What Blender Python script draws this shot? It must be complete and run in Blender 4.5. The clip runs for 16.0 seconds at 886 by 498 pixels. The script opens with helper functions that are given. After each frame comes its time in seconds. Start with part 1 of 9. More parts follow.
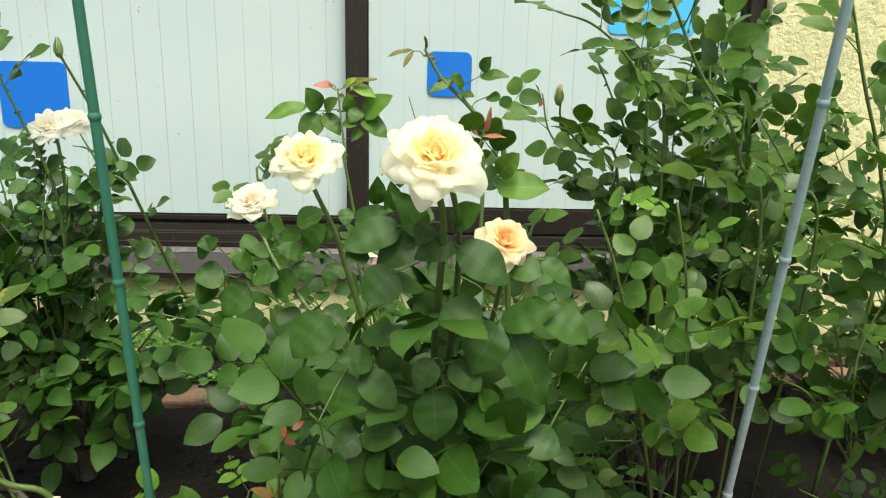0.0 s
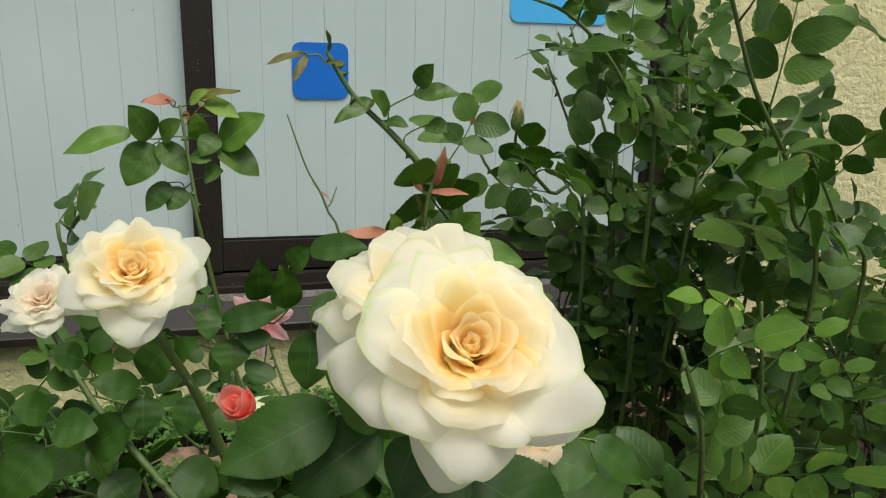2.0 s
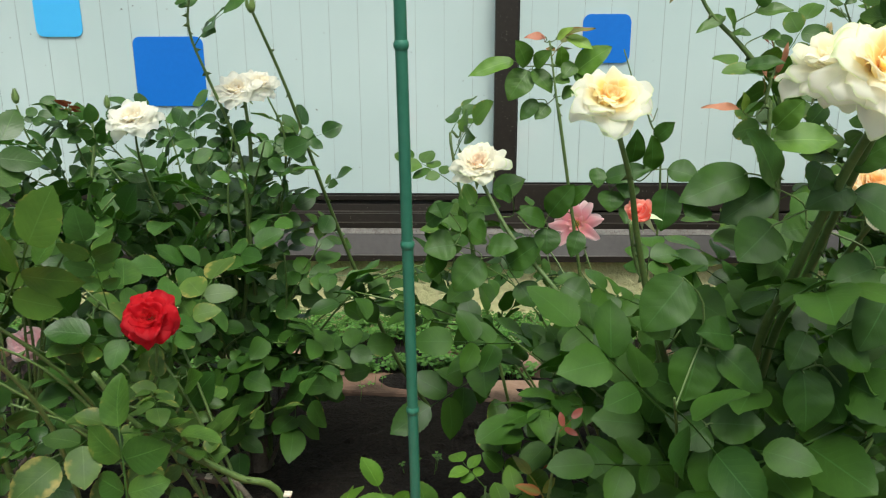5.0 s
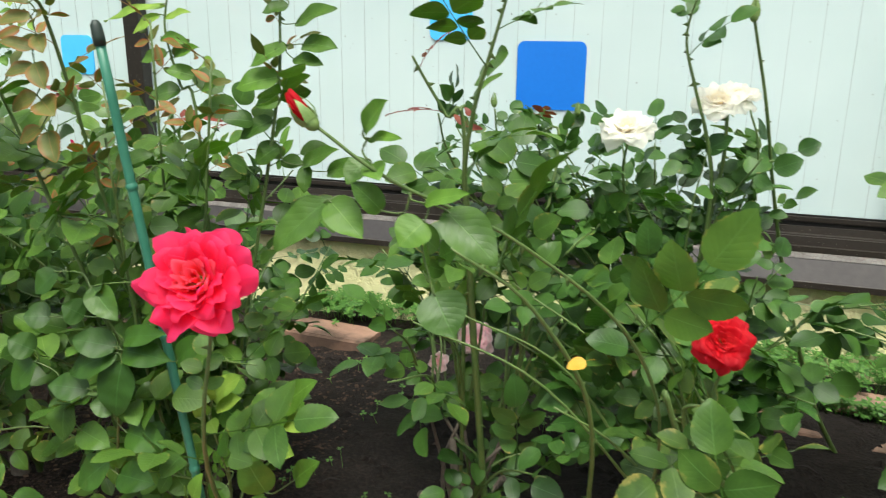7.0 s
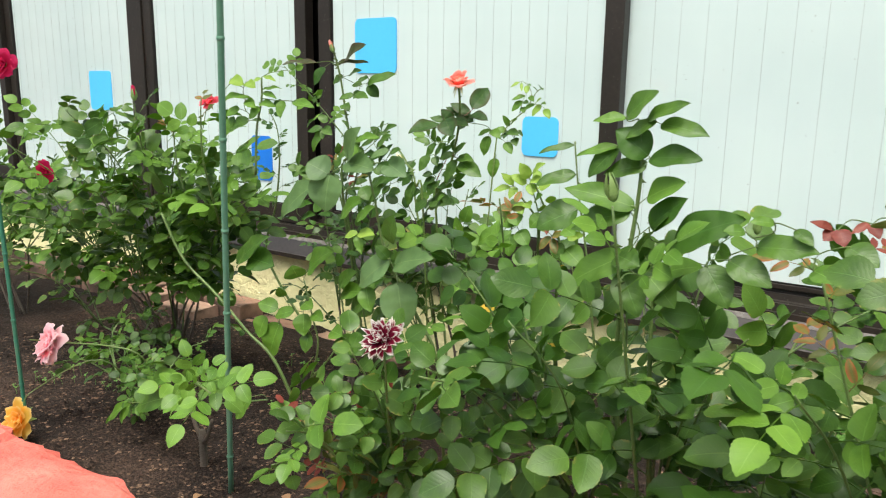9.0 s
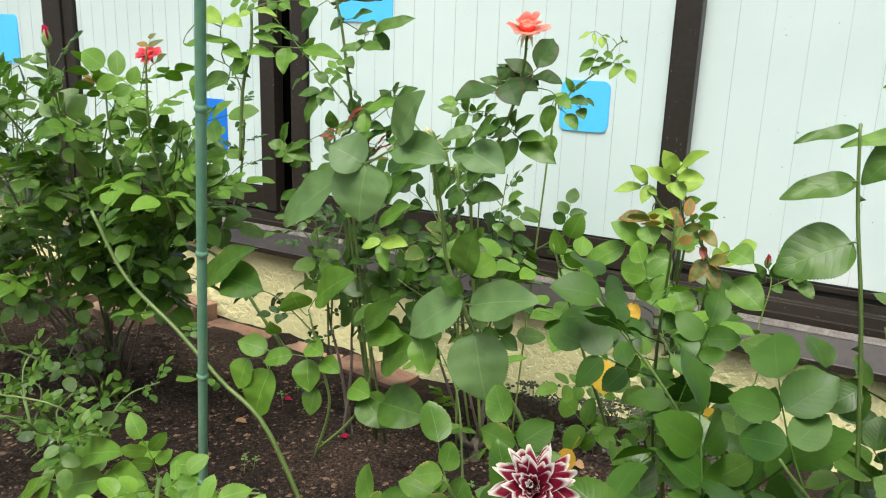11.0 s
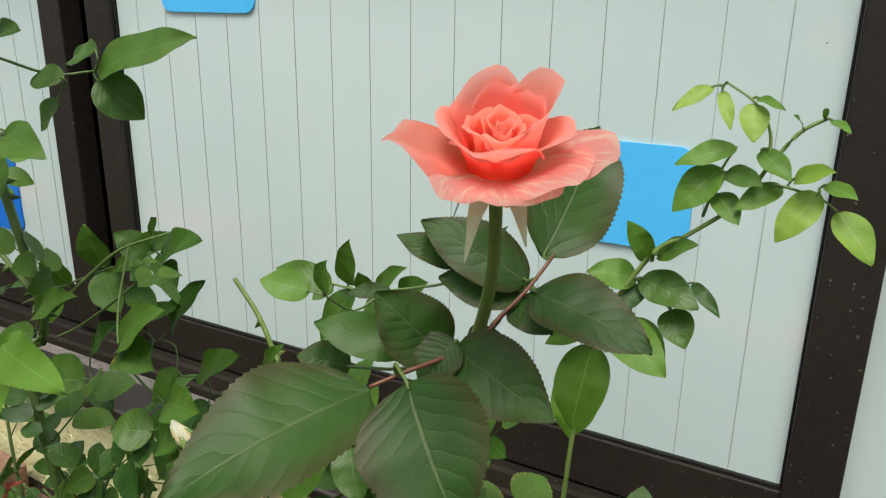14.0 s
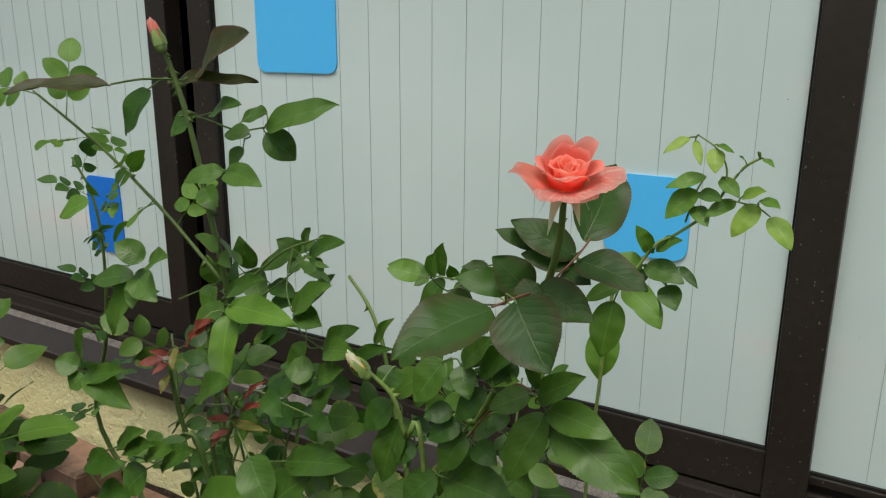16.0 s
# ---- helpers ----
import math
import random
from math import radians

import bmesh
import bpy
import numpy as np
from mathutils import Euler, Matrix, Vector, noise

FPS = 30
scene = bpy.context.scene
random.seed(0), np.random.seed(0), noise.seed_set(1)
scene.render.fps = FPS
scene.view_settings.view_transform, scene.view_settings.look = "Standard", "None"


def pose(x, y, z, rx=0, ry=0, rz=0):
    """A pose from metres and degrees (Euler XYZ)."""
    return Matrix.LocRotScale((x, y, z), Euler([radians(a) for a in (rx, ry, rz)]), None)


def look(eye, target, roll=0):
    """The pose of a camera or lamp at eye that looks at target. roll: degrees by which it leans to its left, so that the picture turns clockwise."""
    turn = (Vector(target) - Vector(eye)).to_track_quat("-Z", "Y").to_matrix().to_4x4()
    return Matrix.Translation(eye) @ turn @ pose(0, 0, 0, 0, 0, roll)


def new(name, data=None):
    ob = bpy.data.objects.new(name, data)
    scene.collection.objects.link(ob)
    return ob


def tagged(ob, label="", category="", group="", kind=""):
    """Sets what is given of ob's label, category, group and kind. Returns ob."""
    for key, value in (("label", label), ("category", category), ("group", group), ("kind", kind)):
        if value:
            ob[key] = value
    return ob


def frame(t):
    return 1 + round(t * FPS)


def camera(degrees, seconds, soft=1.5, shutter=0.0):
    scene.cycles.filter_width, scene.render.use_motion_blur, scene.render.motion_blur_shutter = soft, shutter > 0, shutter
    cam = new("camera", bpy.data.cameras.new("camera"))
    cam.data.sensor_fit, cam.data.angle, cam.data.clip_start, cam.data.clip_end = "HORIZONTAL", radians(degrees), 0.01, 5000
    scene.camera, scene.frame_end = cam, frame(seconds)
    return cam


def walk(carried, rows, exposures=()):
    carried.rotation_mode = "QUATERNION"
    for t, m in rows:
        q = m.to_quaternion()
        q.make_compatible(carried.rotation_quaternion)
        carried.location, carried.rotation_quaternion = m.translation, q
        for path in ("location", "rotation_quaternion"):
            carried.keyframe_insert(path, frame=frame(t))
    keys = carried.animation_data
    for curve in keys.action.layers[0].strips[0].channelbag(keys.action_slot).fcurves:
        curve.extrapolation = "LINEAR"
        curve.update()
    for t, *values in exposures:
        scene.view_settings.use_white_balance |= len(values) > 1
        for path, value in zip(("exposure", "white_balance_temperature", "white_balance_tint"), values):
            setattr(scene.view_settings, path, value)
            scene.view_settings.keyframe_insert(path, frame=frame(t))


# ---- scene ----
cam = camera(60.5, 16.0, 1.1, 0.12)
ROWS = [
    (0, look((-0.026, -1.761, 0.712), (0.013, -0.796, 0.454), 1.4)),
    (0.5, look((-0.053, -1.645, 0.726), (0.003, -0.682, 0.465), 3.7)),
    (1, look((-0.079, -1.559, 0.726), (0.009, -0.599, 0.463), 2.2)),
    (1.5, look((-0.086, -1.471, 0.716), (0.099, -0.525, 0.447), 1.6)),
    (2, look((-0.069, -1.416, 0.724), (0.166, -0.484, 0.450), 1.8)),
    (2.5, look((-0.090, -1.397, 0.723), (0.117, -0.461, 0.439), 1.1)),
    (3, look((-0.130, -1.375, 0.726), (0.011, -0.428, 0.436), 0.8)),
    (5.5, look((-0.295, -1.732, 0.638), (-0.394, -0.772, 0.373), -0.6)),
    (6, look((-0.356, -1.758, 0.634), (-0.543, -0.817, 0.351), -0.8)),
    (6.5, look((-0.436, -1.724, 0.634), (-0.663, -0.795, 0.341), 0.5)),
    (7, look((-0.572, -1.685, 0.662), (-0.874, -0.770, 0.394), 0.6)),
    (7.5, look((-0.709, -1.651, 0.670), (-1.126, -0.773, 0.436), 1.4)),
    (8, look((-0.886, -1.660, 0.695), (-1.392, -0.828, 0.468), 2.1)),
    (8.5, look((-1.095, -1.739, 0.718), (-1.631, -0.922, 0.505), 0.6)),
    (9, look((-1.227, -1.755, 0.725), (-1.791, -0.955, 0.519), 0.8)),
    (9.2, look((-1.274, -1.736, 0.720), (-1.847, -0.943, 0.515), 1.2)),
    (11.3, look((-1.668, -1.449, 0.701), (-2.116, -0.596, 0.433), 1.2)),
    (11.5, look((-1.697, -1.408, 0.714), (-2.121, -0.547, 0.431), 0.3)),
    (12, look((-1.768, -1.224, 0.748), (-2.204, -0.376, 0.446), 1.4)),
    (12.5, look((-1.859, -1.004, 0.765), (-2.307, -0.151, 0.499), 1.8)),
    (13, look((-1.929, -0.846, 0.771), (-2.402, -0.008, 0.498), 2.8)),
    (13.5, look((-1.958, -0.764, 0.763), (-2.434, 0.069, 0.481), 1.6)),
    (14, look((-1.975, -0.710, 0.775), (-2.444, 0.121, 0.475), 0.9)),
    (14.5, look((-1.982, -0.677, 0.794), (-2.442, 0.158, 0.493), 1.1)),
    (15, look((-1.985, -0.685, 0.793), (-2.451, 0.148, 0.494), 0.8)),
    (15.5, look((-1.955, -0.762, 0.794), (-2.438, 0.068, 0.515), 0.0)),
    (16, look((-1.911, -0.907, 0.806), (-2.407, -0.077, 0.550), 0.3)),
]
EXPOSURES = [(0.0, 0.84), (0.5, 0.86), (1.0, 0.68), (1.6, 0.22), (2.3, 0.00), (3.2, 0.00), (5.3, 0.60), (6.0, 0.68), (6.8, 0.98), (9.0, 1.00), (11.5, 1.02), (12.5, 0.90), (13.0, 0.72), (13.6, 0.58), (14.5, 0.26), (15.2, 0.02), (16.0, 0.07)]
WHITE = {0.0: (6400, -1), 0.5: (6400, -1), 1.0: (6380, 0), 5.3: (6050, -2), 6.0: (6050, -2), 6.8: (6100, 0)}
walk(cam, ROWS, [(t, e, *WHITE.get(t, (6250, 4))) for t, e in EXPOSURES])

# ---- world and sun: bright overcast day, the open side of the bed is in front of the wall ----
world = bpy.data.worlds.new("overcast_sky")
scene.world = world
world.use_nodes = True
wn = world.node_tree
sky = wn.nodes.new("ShaderNodeTexSky")
sky.sky_type, sky.sun_disc = "NISHITA", False
sky.sun_elevation, sky.sun_rotation = radians(68), radians(165)
sky.air_density, sky.dust_density, sky.ozone_density = 1.2, 8.0, 0.3
wn.links.new(sky.outputs[0], wn.nodes["Background"].inputs[0])
wn.nodes["Background"].inputs[1].default_value = 0.12
sun = new("sun", bpy.data.lights.new("sun", "SUN"))
sun.data.energy, sun.data.angle, sun.data.color = 1.9, radians(30), (1.0, 0.97, 0.92)
sun.matrix_world = look((0.6, -2.2, 5.6), (0, 0, 0))


# ---- materials ----
def material(name, rough=0.6, metal=0.0, spec=0.5):
    m = bpy.data.materials.new(name)
    m.use_nodes = True
    b = m.node_tree.nodes["Principled BSDF"]
    b.inputs["Roughness"].default_value = rough
    b.inputs["Metallic"].default_value = metal
    b.inputs["Specular IOR Level"].default_value = spec
    return m, m.node_tree, b


def node(nt, kind, **values):
    n = nt.nodes.new(kind)
    for key, value in values.items():
        n.inputs[key.replace("_", " ")].default_value = value
    return n


def ramp(nt, source, stops):
    n = nt.nodes.new("ShaderNodeValToRGB")
    while len(n.color_ramp.elements) < len(stops):
        n.color_ramp.elements.new(0.5)
    for e, (p, c) in zip(n.color_ramp.elements, stops):
        e.position, e.color = p, (*c, 1)
    nt.links.new(source, n.inputs[0])
    return n.outputs[0]


def maths(nt, op, a, b=None, c=None):
    n = nt.nodes.new("ShaderNodeMath")
    n.operation = op
    for i, v in enumerate((a, b, c)):
        if v is None:
            continue
        if isinstance(v, (int, float)):
            n.inputs[i].default_value = v
        else:
            nt.links.new(v, n.inputs[i])
    return n.outputs[0]


def blend(nt, fac, a, b, mode="MIX"):
    n = nt.nodes.new("ShaderNodeMix")
    n.data_type, n.blend_type = "RGBA", mode
    for i, v in ((0, fac), (6, a), (7, b)):
        if isinstance(v, (int, float)):
            n.inputs[i].default_value = v
        elif isinstance(v, tuple):
            n.inputs[i].default_value = (*v, 1)
        else:
            nt.links.new(v, n.inputs[i])
    return n.outputs[2]


def coords(nt, kind="Object"):
    return nt.nodes.new("ShaderNodeTexCoord").outputs[kind]


def noise_tex(nt, vector, scale, detail=4.0, rough=0.55):
    n = node(nt, "ShaderNodeTexNoise", Scale=scale, Detail=detail, Roughness=rough)
    nt.links.new(vector, n.inputs["Vector"])
    return n.outputs[0]


def bump(nt, b, height, strength, distance):
    n = node(nt, "ShaderNodeBump", Strength=strength, Distance=distance)
    nt.links.new(height, n.inputs["Height"])
    nt.links.new(n.outputs[0], b.inputs["Normal"])
    return n


def plain(name, lo, hi, scale, rough=0.6, metal=0.0, bumps=0.0, fine=0.0, spec=0.5):
    """Two tones mottled by noise at two scales."""
    m, nt, b = material(name, rough, metal, spec)
    v = coords(nt)
    big, small = noise_tex(nt, v, scale), noise_tex(nt, v, scale * 9, 3.0)
    f = maths(nt, "MULTIPLY_ADD", small, 0.5, maths(nt, "MULTIPLY", big, 0.5))
    nt.links.new(ramp(nt, f, [(0.3, lo), (0.7, hi)]), b.inputs["Base Color"])
    if bumps:
        bump(nt, b, maths(nt, "MULTIPLY_ADD", small, fine, big), 1.0, bumps)
    return m


M_STUCCO, nt, b = material("cream stucco", 0.9)
v = coords(nt)
trowel = noise_tex(nt, v, 58.0, 5.0, 0.6)
grit = noise_tex(nt, v, 190.0, 3.0, 0.6)
stain = noise_tex(nt, v, 3.0, 5.0)
col = ramp(nt, stain, [(0.3, (0.67, 0.63, 0.335)), (0.7, (0.79, 0.75, 0.42))])
col = blend(nt, maths(nt, "MULTIPLY", maths(nt, "GREATER_THAN", 0.36, grit), 0.22), col, (0.40, 0.35, 0.20))
nt.links.new(col, b.inputs["Base Color"])
ridge = ramp(nt, trowel, [(0.40, (0, 0, 0)), (0.56, (1, 1, 1))])
bump(nt, b, maths(nt, "MULTIPLY_ADD", grit, 0.5, ridge), 0.75, 0.0030)

M_PANE, nt, b = material("frosted white-green glass", 0.22)
v = coords(nt)
veil = noise_tex(nt, v, 2.2, 3.0)
dust = noise_tex(nt, v, 60.0, 4.0)
speck = noise_tex(nt, v, 130.0, 1.0)
col = ramp(nt, veil, [(0.3, (0.590, 0.708, 0.698)), (0.7, (0.665, 0.775, 0.757))])
col = blend(nt, maths(nt, "MULTIPLY", maths(nt, "GREATER_THAN", speck, 0.80), 0.75), col, (0.12, 0.10, 0.08))
nt.links.new(col, b.inputs["Base Color"])
nt.links.new(maths(nt, "MULTIPLY_ADD", dust, 0.08, 0.20), b.inputs["Roughness"])
b.inputs["Coat Weight"].default_value, b.inputs["Coat Roughness"].default_value, b.inputs["Coat IOR"].default_value = 1.0, 0.05, 1.75

M_WIRE = plain("dark glass wire", (0.22, 0.26, 0.25), (0.31, 0.36, 0.35), 20, 0.4)
M_ALU, nt, b = material("dusty dark bronze aluminium", 0.45, 0.15, 0.4)
v = coords(nt)
film_, grain = noise_tex(nt, v, 6.0), noise_tex(nt, v, 90.0, 3.0)
col = ramp(nt, maths(nt, "MULTIPLY_ADD", grain, 0.45, maths(nt, "MULTIPLY", film_, 0.55)), [(0.32, (0.0185, 0.0150, 0.0120)), (0.68, (0.034, 0.0268, 0.0212))])
dust = maths(nt, "MULTIPLY", maths(nt, "GREATER_THAN", noise_tex(nt, v, 210.0, 1.0), 0.735), maths(nt, "GREATER_THAN", noise_tex(nt, v, 14.0, 2.0), 0.44))
nt.links.new(blend(nt, maths(nt, "MULTIPLY", dust, 0.55), col, (0.20, 0.18, 0.155)), b.inputs["Base Color"])
nt.links.new(maths(nt, "MULTIPLY_ADD", film_, 0.25, 0.33), b.inputs["Roughness"])
bump(nt, b, grain, 0.35, 0.0004)
M_ALU_DARK = plain("black rubber window gasket", (0.008, 0.0075, 0.007), (0.014, 0.013, 0.012), 12, 0.7, 0, 0, 0, 0.3)
M_SILL = plain("brown painted sill panel", (0.030, 0.026, 0.026), (0.052, 0.045, 0.043), 9, 0.45, 0.1, 0.0008, 0.5)
M_CAULK, nt, b = material("cracked grey caulking", 0.85)
v = coords(nt)
vo = nt.nodes.new("ShaderNodeTexVoronoi")
vo.feature = "DISTANCE_TO_EDGE"
vo.inputs["Scale"].default_value = 120
nt.links.new(v, vo.inputs["Vector"])
crack = maths(nt, "LESS_THAN", vo.outputs["Distance"], 0.05)
col = ramp(nt, noise_tex(nt, v, 40.0), [(0.3, (0.13, 0.12, 0.11)), (0.7, (0.22, 0.205, 0.19))])
nt.links.new(blend(nt, maths(nt, "MULTIPLY", crack, 0.35), col, (0.06, 0.026, 0.022)), b.inputs["Base Color"])
bump(nt, b, maths(nt, "MULTIPLY", crack, -1.0), 1.0, 0.002)

M_BLUE = plain("blue sticker film", (0.012, 0.165, 0.66), (0.016, 0.185, 0.71), 10, 0.45)
M_SKYBLUE = plain("light blue sticker film", (0.095, 0.52, 1.0), (0.105, 0.55, 1.0), 10, 0.45)

M_SOIL, nt, b = material("moist soil, black mud turning to brown crumbly earth", 0.95, 0.0, 0.2)
v = coords(nt)
clod, crumb, damp = noise_tex(nt, v, 26.0, 6.0, 0.6), noise_tex(nt, v, 170.0, 4.0, 0.65), noise_tex(nt, v, 2.4, 3.0)
sep = nt.nodes.new("ShaderNodeSeparateXYZ")
nt.links.new(v, sep.inputs[0])
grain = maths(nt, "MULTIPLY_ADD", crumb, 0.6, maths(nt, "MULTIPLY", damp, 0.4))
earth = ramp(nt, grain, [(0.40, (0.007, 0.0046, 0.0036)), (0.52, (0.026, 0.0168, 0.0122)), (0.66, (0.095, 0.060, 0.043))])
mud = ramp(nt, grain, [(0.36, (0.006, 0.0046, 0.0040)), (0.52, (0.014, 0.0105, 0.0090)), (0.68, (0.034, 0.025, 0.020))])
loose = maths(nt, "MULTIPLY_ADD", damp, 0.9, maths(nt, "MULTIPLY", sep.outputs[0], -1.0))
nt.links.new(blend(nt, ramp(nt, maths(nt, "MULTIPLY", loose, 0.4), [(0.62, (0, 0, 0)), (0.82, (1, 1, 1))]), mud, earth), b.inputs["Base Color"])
bump(nt, b, maths(nt, "MULTIPLY_ADD", crumb, 0.9, clod), 1.0, 0.013)
M_CRUMB = plain("soil crumbs and wood bark", (0.010, 0.0072, 0.006), (0.105, 0.068, 0.046), 60, 0.95, 0, 0.001, 0.6, 0.2)
M_BRICK, nt, b = material("weathered pinkish paving brick", 0.92, 0.0, 0.25)
v = coords(nt)
rnd = nt.nodes.new("ShaderNodeObjectInfo").outputs["Random"]
f = maths(nt, "MULTIPLY_ADD", noise_tex(nt, v, 14.0, 6.0), 0.75, maths(nt, "MULTIPLY", rnd, 0.25))
col = ramp(nt, f, [(0.25, (0.15, 0.085, 0.058)), (0.5, (0.27, 0.165, 0.118)), (0.75, (0.38, 0.26, 0.19))])
mud = noise_tex(nt, v, 7.0, 5.0)
nt.links.new(blend(nt, ramp(nt, mud, [(0.44, (0, 0, 0)), (0.60, (0.9, 0.9, 0.9))]), col, (0.045, 0.030, 0.022)), b.inputs["Base Color"])
bump(nt, b, noise_tex(nt, v, 90.0, 5.0), 0.8, 0.003)
M_BORDER, nt, b = material("red-pink painted rough stone", 0.85, 0.0, 0.3)
v = coords(nt)
f = noise_tex(nt, v, 9.0, 6.0)
col = ramp(nt, f, [(0.3, (0.46, 0.095, 0.072)), (0.7, (0.62, 0.165, 0.130))])
pit = noise_tex(nt, v, 55.0, 4.0)
nt.links.new(blend(nt, ramp(nt, pit, [(0.30, (0.8, 0.8, 0.8)), (0.42, (0, 0, 0))]), col, (0.36, 0.10, 0.08)), b.inputs["Base Color"])
bump(nt, b, maths(nt, "MULTIPLY_ADD", pit, 0.6, noise_tex(nt, v, 18.0, 5.0)), 1.0, 0.012)
M_PAVE = plain("dark grey asphalt paving", (0.075, 0.073, 0.070), (0.125, 0.122, 0.117), 8, 0.9, 0, 0.002, 0.6)
M_STAKE = plain("green plastic-coated stake", (0.024, 0.128, 0.078), (0.042, 0.172, 0.108), 14, 0.42, 0, 0.0006, 0.5)
M_STAKE_WORN = plain("weathered green stake coating", (0.075, 0.190, 0.118), (0.120, 0.250, 0.165), 14, 0.5, 0, 0.0006, 0.5)
M_STAKE_PALE = plain("bleached blue-green stake coating", (0.16, 0.27, 0.27), (0.30, 0.39, 0.38), 14, 0.55, 0, 0.0006, 0.5)
M_CAP = plain("dark green stake cap", (0.012, 0.022, 0.016), (0.02, 0.034, 0.025), 20, 0.5)


def leaf_material(name, dark, light, rib, young=None, worn=0.0, rough=0.50, relief=0.11):
    """Upper side of a rose leaf: midrib, alternate side veins with raised skin between them, a fine net, blotches."""
    m, nt, b = material(name, rough, 0.0, 0.36)
    uv = nt.nodes.new("ShaderNodeUVMap").outputs[0]
    sep = nt.nodes.new("ShaderNodeSeparateXYZ")
    nt.links.new(uv, sep.inputs[0])
    side = maths(nt, "SUBTRACT", sep.outputs[1], 0.5)
    along, across = sep.outputs[0], maths(nt, "ABSOLUTE", side)
    v = coords(nt)
    info = nt.nodes.new("ShaderNodeObjectInfo").outputs["Random"]
    geo = nt.nodes.new("ShaderNodeNewGeometry").outputs["Random Per Island"]
    blot = noise_tex(nt, v, 45.0, 4.0)
    f = maths(nt, "ADD", maths(nt, "MULTIPLY", info, 0.32), maths(nt, "ADD", maths(nt, "MULTIPLY", geo, 0.32), maths(nt, "MULTIPLY_ADD", blot, 0.9, -0.25)))
    col = ramp(nt, f, [(0.27, dark), (0.80, light)])
    dull = ramp(nt, maths(nt, "FRACT", maths(nt, "MULTIPLY_ADD", geo, 3.7, info)), [(0.55, (0, 0, 0)), (1.0, (0.45, 0.45, 0.45))])
    col = blend(nt, dull, col, tuple(0.5 * (p + q) * k for p, q, k in zip(dark, light, (0.9, 0.94, 1.2))))
    if young:
        col = blend(nt, ramp(nt, maths(nt, "ADD", maths(nt, "MULTIPLY", across, 1.1), maths(nt, "MULTIPLY", geo, 0.5)), [(0.52, (0, 0, 0)), (0.98, (1, 1, 1))]), col, young)
    if worn:
        spot = noise_tex(nt, v, 70.0, 3.0)
        edge = maths(nt, "MULTIPLY_ADD", across, 0.55, maths(nt, "MULTIPLY", spot, 0.6))
        mask = ramp(nt, edge, [(0.62 - 0.16 * worn, (0, 0, 0)), (0.74 - 0.1 * worn, (1, 1, 1))])
        pick = maths(nt, "GREATER_THAN", geo, 1.0 - 0.75 * worn)
        col = blend(nt, maths(nt, "MULTIPLY", mask, pick), col, (0.30, 0.24, 0.06))
    bend = maths(nt, "MULTIPLY_ADD", noise_tex(nt, uv, 5.0, 2.0), 0.09, maths(nt, "MULTIPLY", maths(nt, "GREATER_THAN", side, 0.0), 0.055))
    row = maths(nt, "FRACT", maths(nt, "MULTIPLY", maths(nt, "ADD", maths(nt, "SUBTRACT", along, maths(nt, "MULTIPLY", across, 0.62)), bend), 8.0))
    tri = maths(nt, "ABSOLUTE", maths(nt, "MULTIPLY_ADD", row, 2.0, -1.0))
    fade = maths(nt, "SUBTRACT", 1.0, maths(nt, "MULTIPLY", across, 1.5))
    vline = maths(nt, "MULTIPLY", ramp(nt, tri, [(0.88, (0, 0, 0)), (0.98, (1, 1, 1))]), fade)
    mid = ramp(nt, across, [(0.006, (1, 1, 1)), (0.018, (0, 0, 0))])
    net = nt.nodes.new("ShaderNodeTexVoronoi")
    net.feature = "DISTANCE_TO_EDGE"
    net.inputs["Scale"].default_value = 21
    nt.links.new(uv, net.inputs["Vector"])
    mesh_ = ramp(nt, net.outputs["Distance"], [(0.0, (1, 1, 1)), (0.12, (0, 0, 0))])
    col = blend(nt, maths(nt, "MULTIPLY", vline, 0.12), col, rib)
    col = blend(nt, maths(nt, "MULTIPLY", mid, 0.42), col, rib)
    nt.links.new(col, b.inputs["Base Color"])
    swell = maths(nt, "SUBTRACT", 1.0, maths(nt, "MULTIPLY", tri, tri))
    h = maths(nt, "SUBTRACT", maths(nt, "MULTIPLY_ADD", noise_tex(nt, v, 150.0, 3.0), 0.55, maths(nt, "MULTIPLY", swell, 0.5)), maths(nt, "ADD", maths(nt, "MULTIPLY_ADD", vline, 0.35, mid), maths(nt, "MULTIPLY", mesh_, 0.10)))
    bump(nt, b, h, relief, 0.0009)
    nt.links.new(maths(nt, "MULTIPLY_ADD", geo, 0.14, maths(nt, "MULTIPLY_ADD", blot, 0.26, rough - 0.19)), b.inputs["Roughness"])
    tr = nt.nodes.new("ShaderNodeBsdfTranslucent")
    nt.links.new(blend(nt, 1.0, col, (1.0, 1.25, 0.45), "MULTIPLY"), tr.inputs[0])
    mix = nt.nodes.new("ShaderNodeMixShader")
    mix.inputs[0].default_value = 0.24
    nt.links.new(b.outputs[0], mix.inputs[1])
    nt.links.new(tr.outputs[0], mix.inputs[2])
    nt.links.new(mix.outputs[0], nt.nodes["Material Output"].inputs[0])
    return m


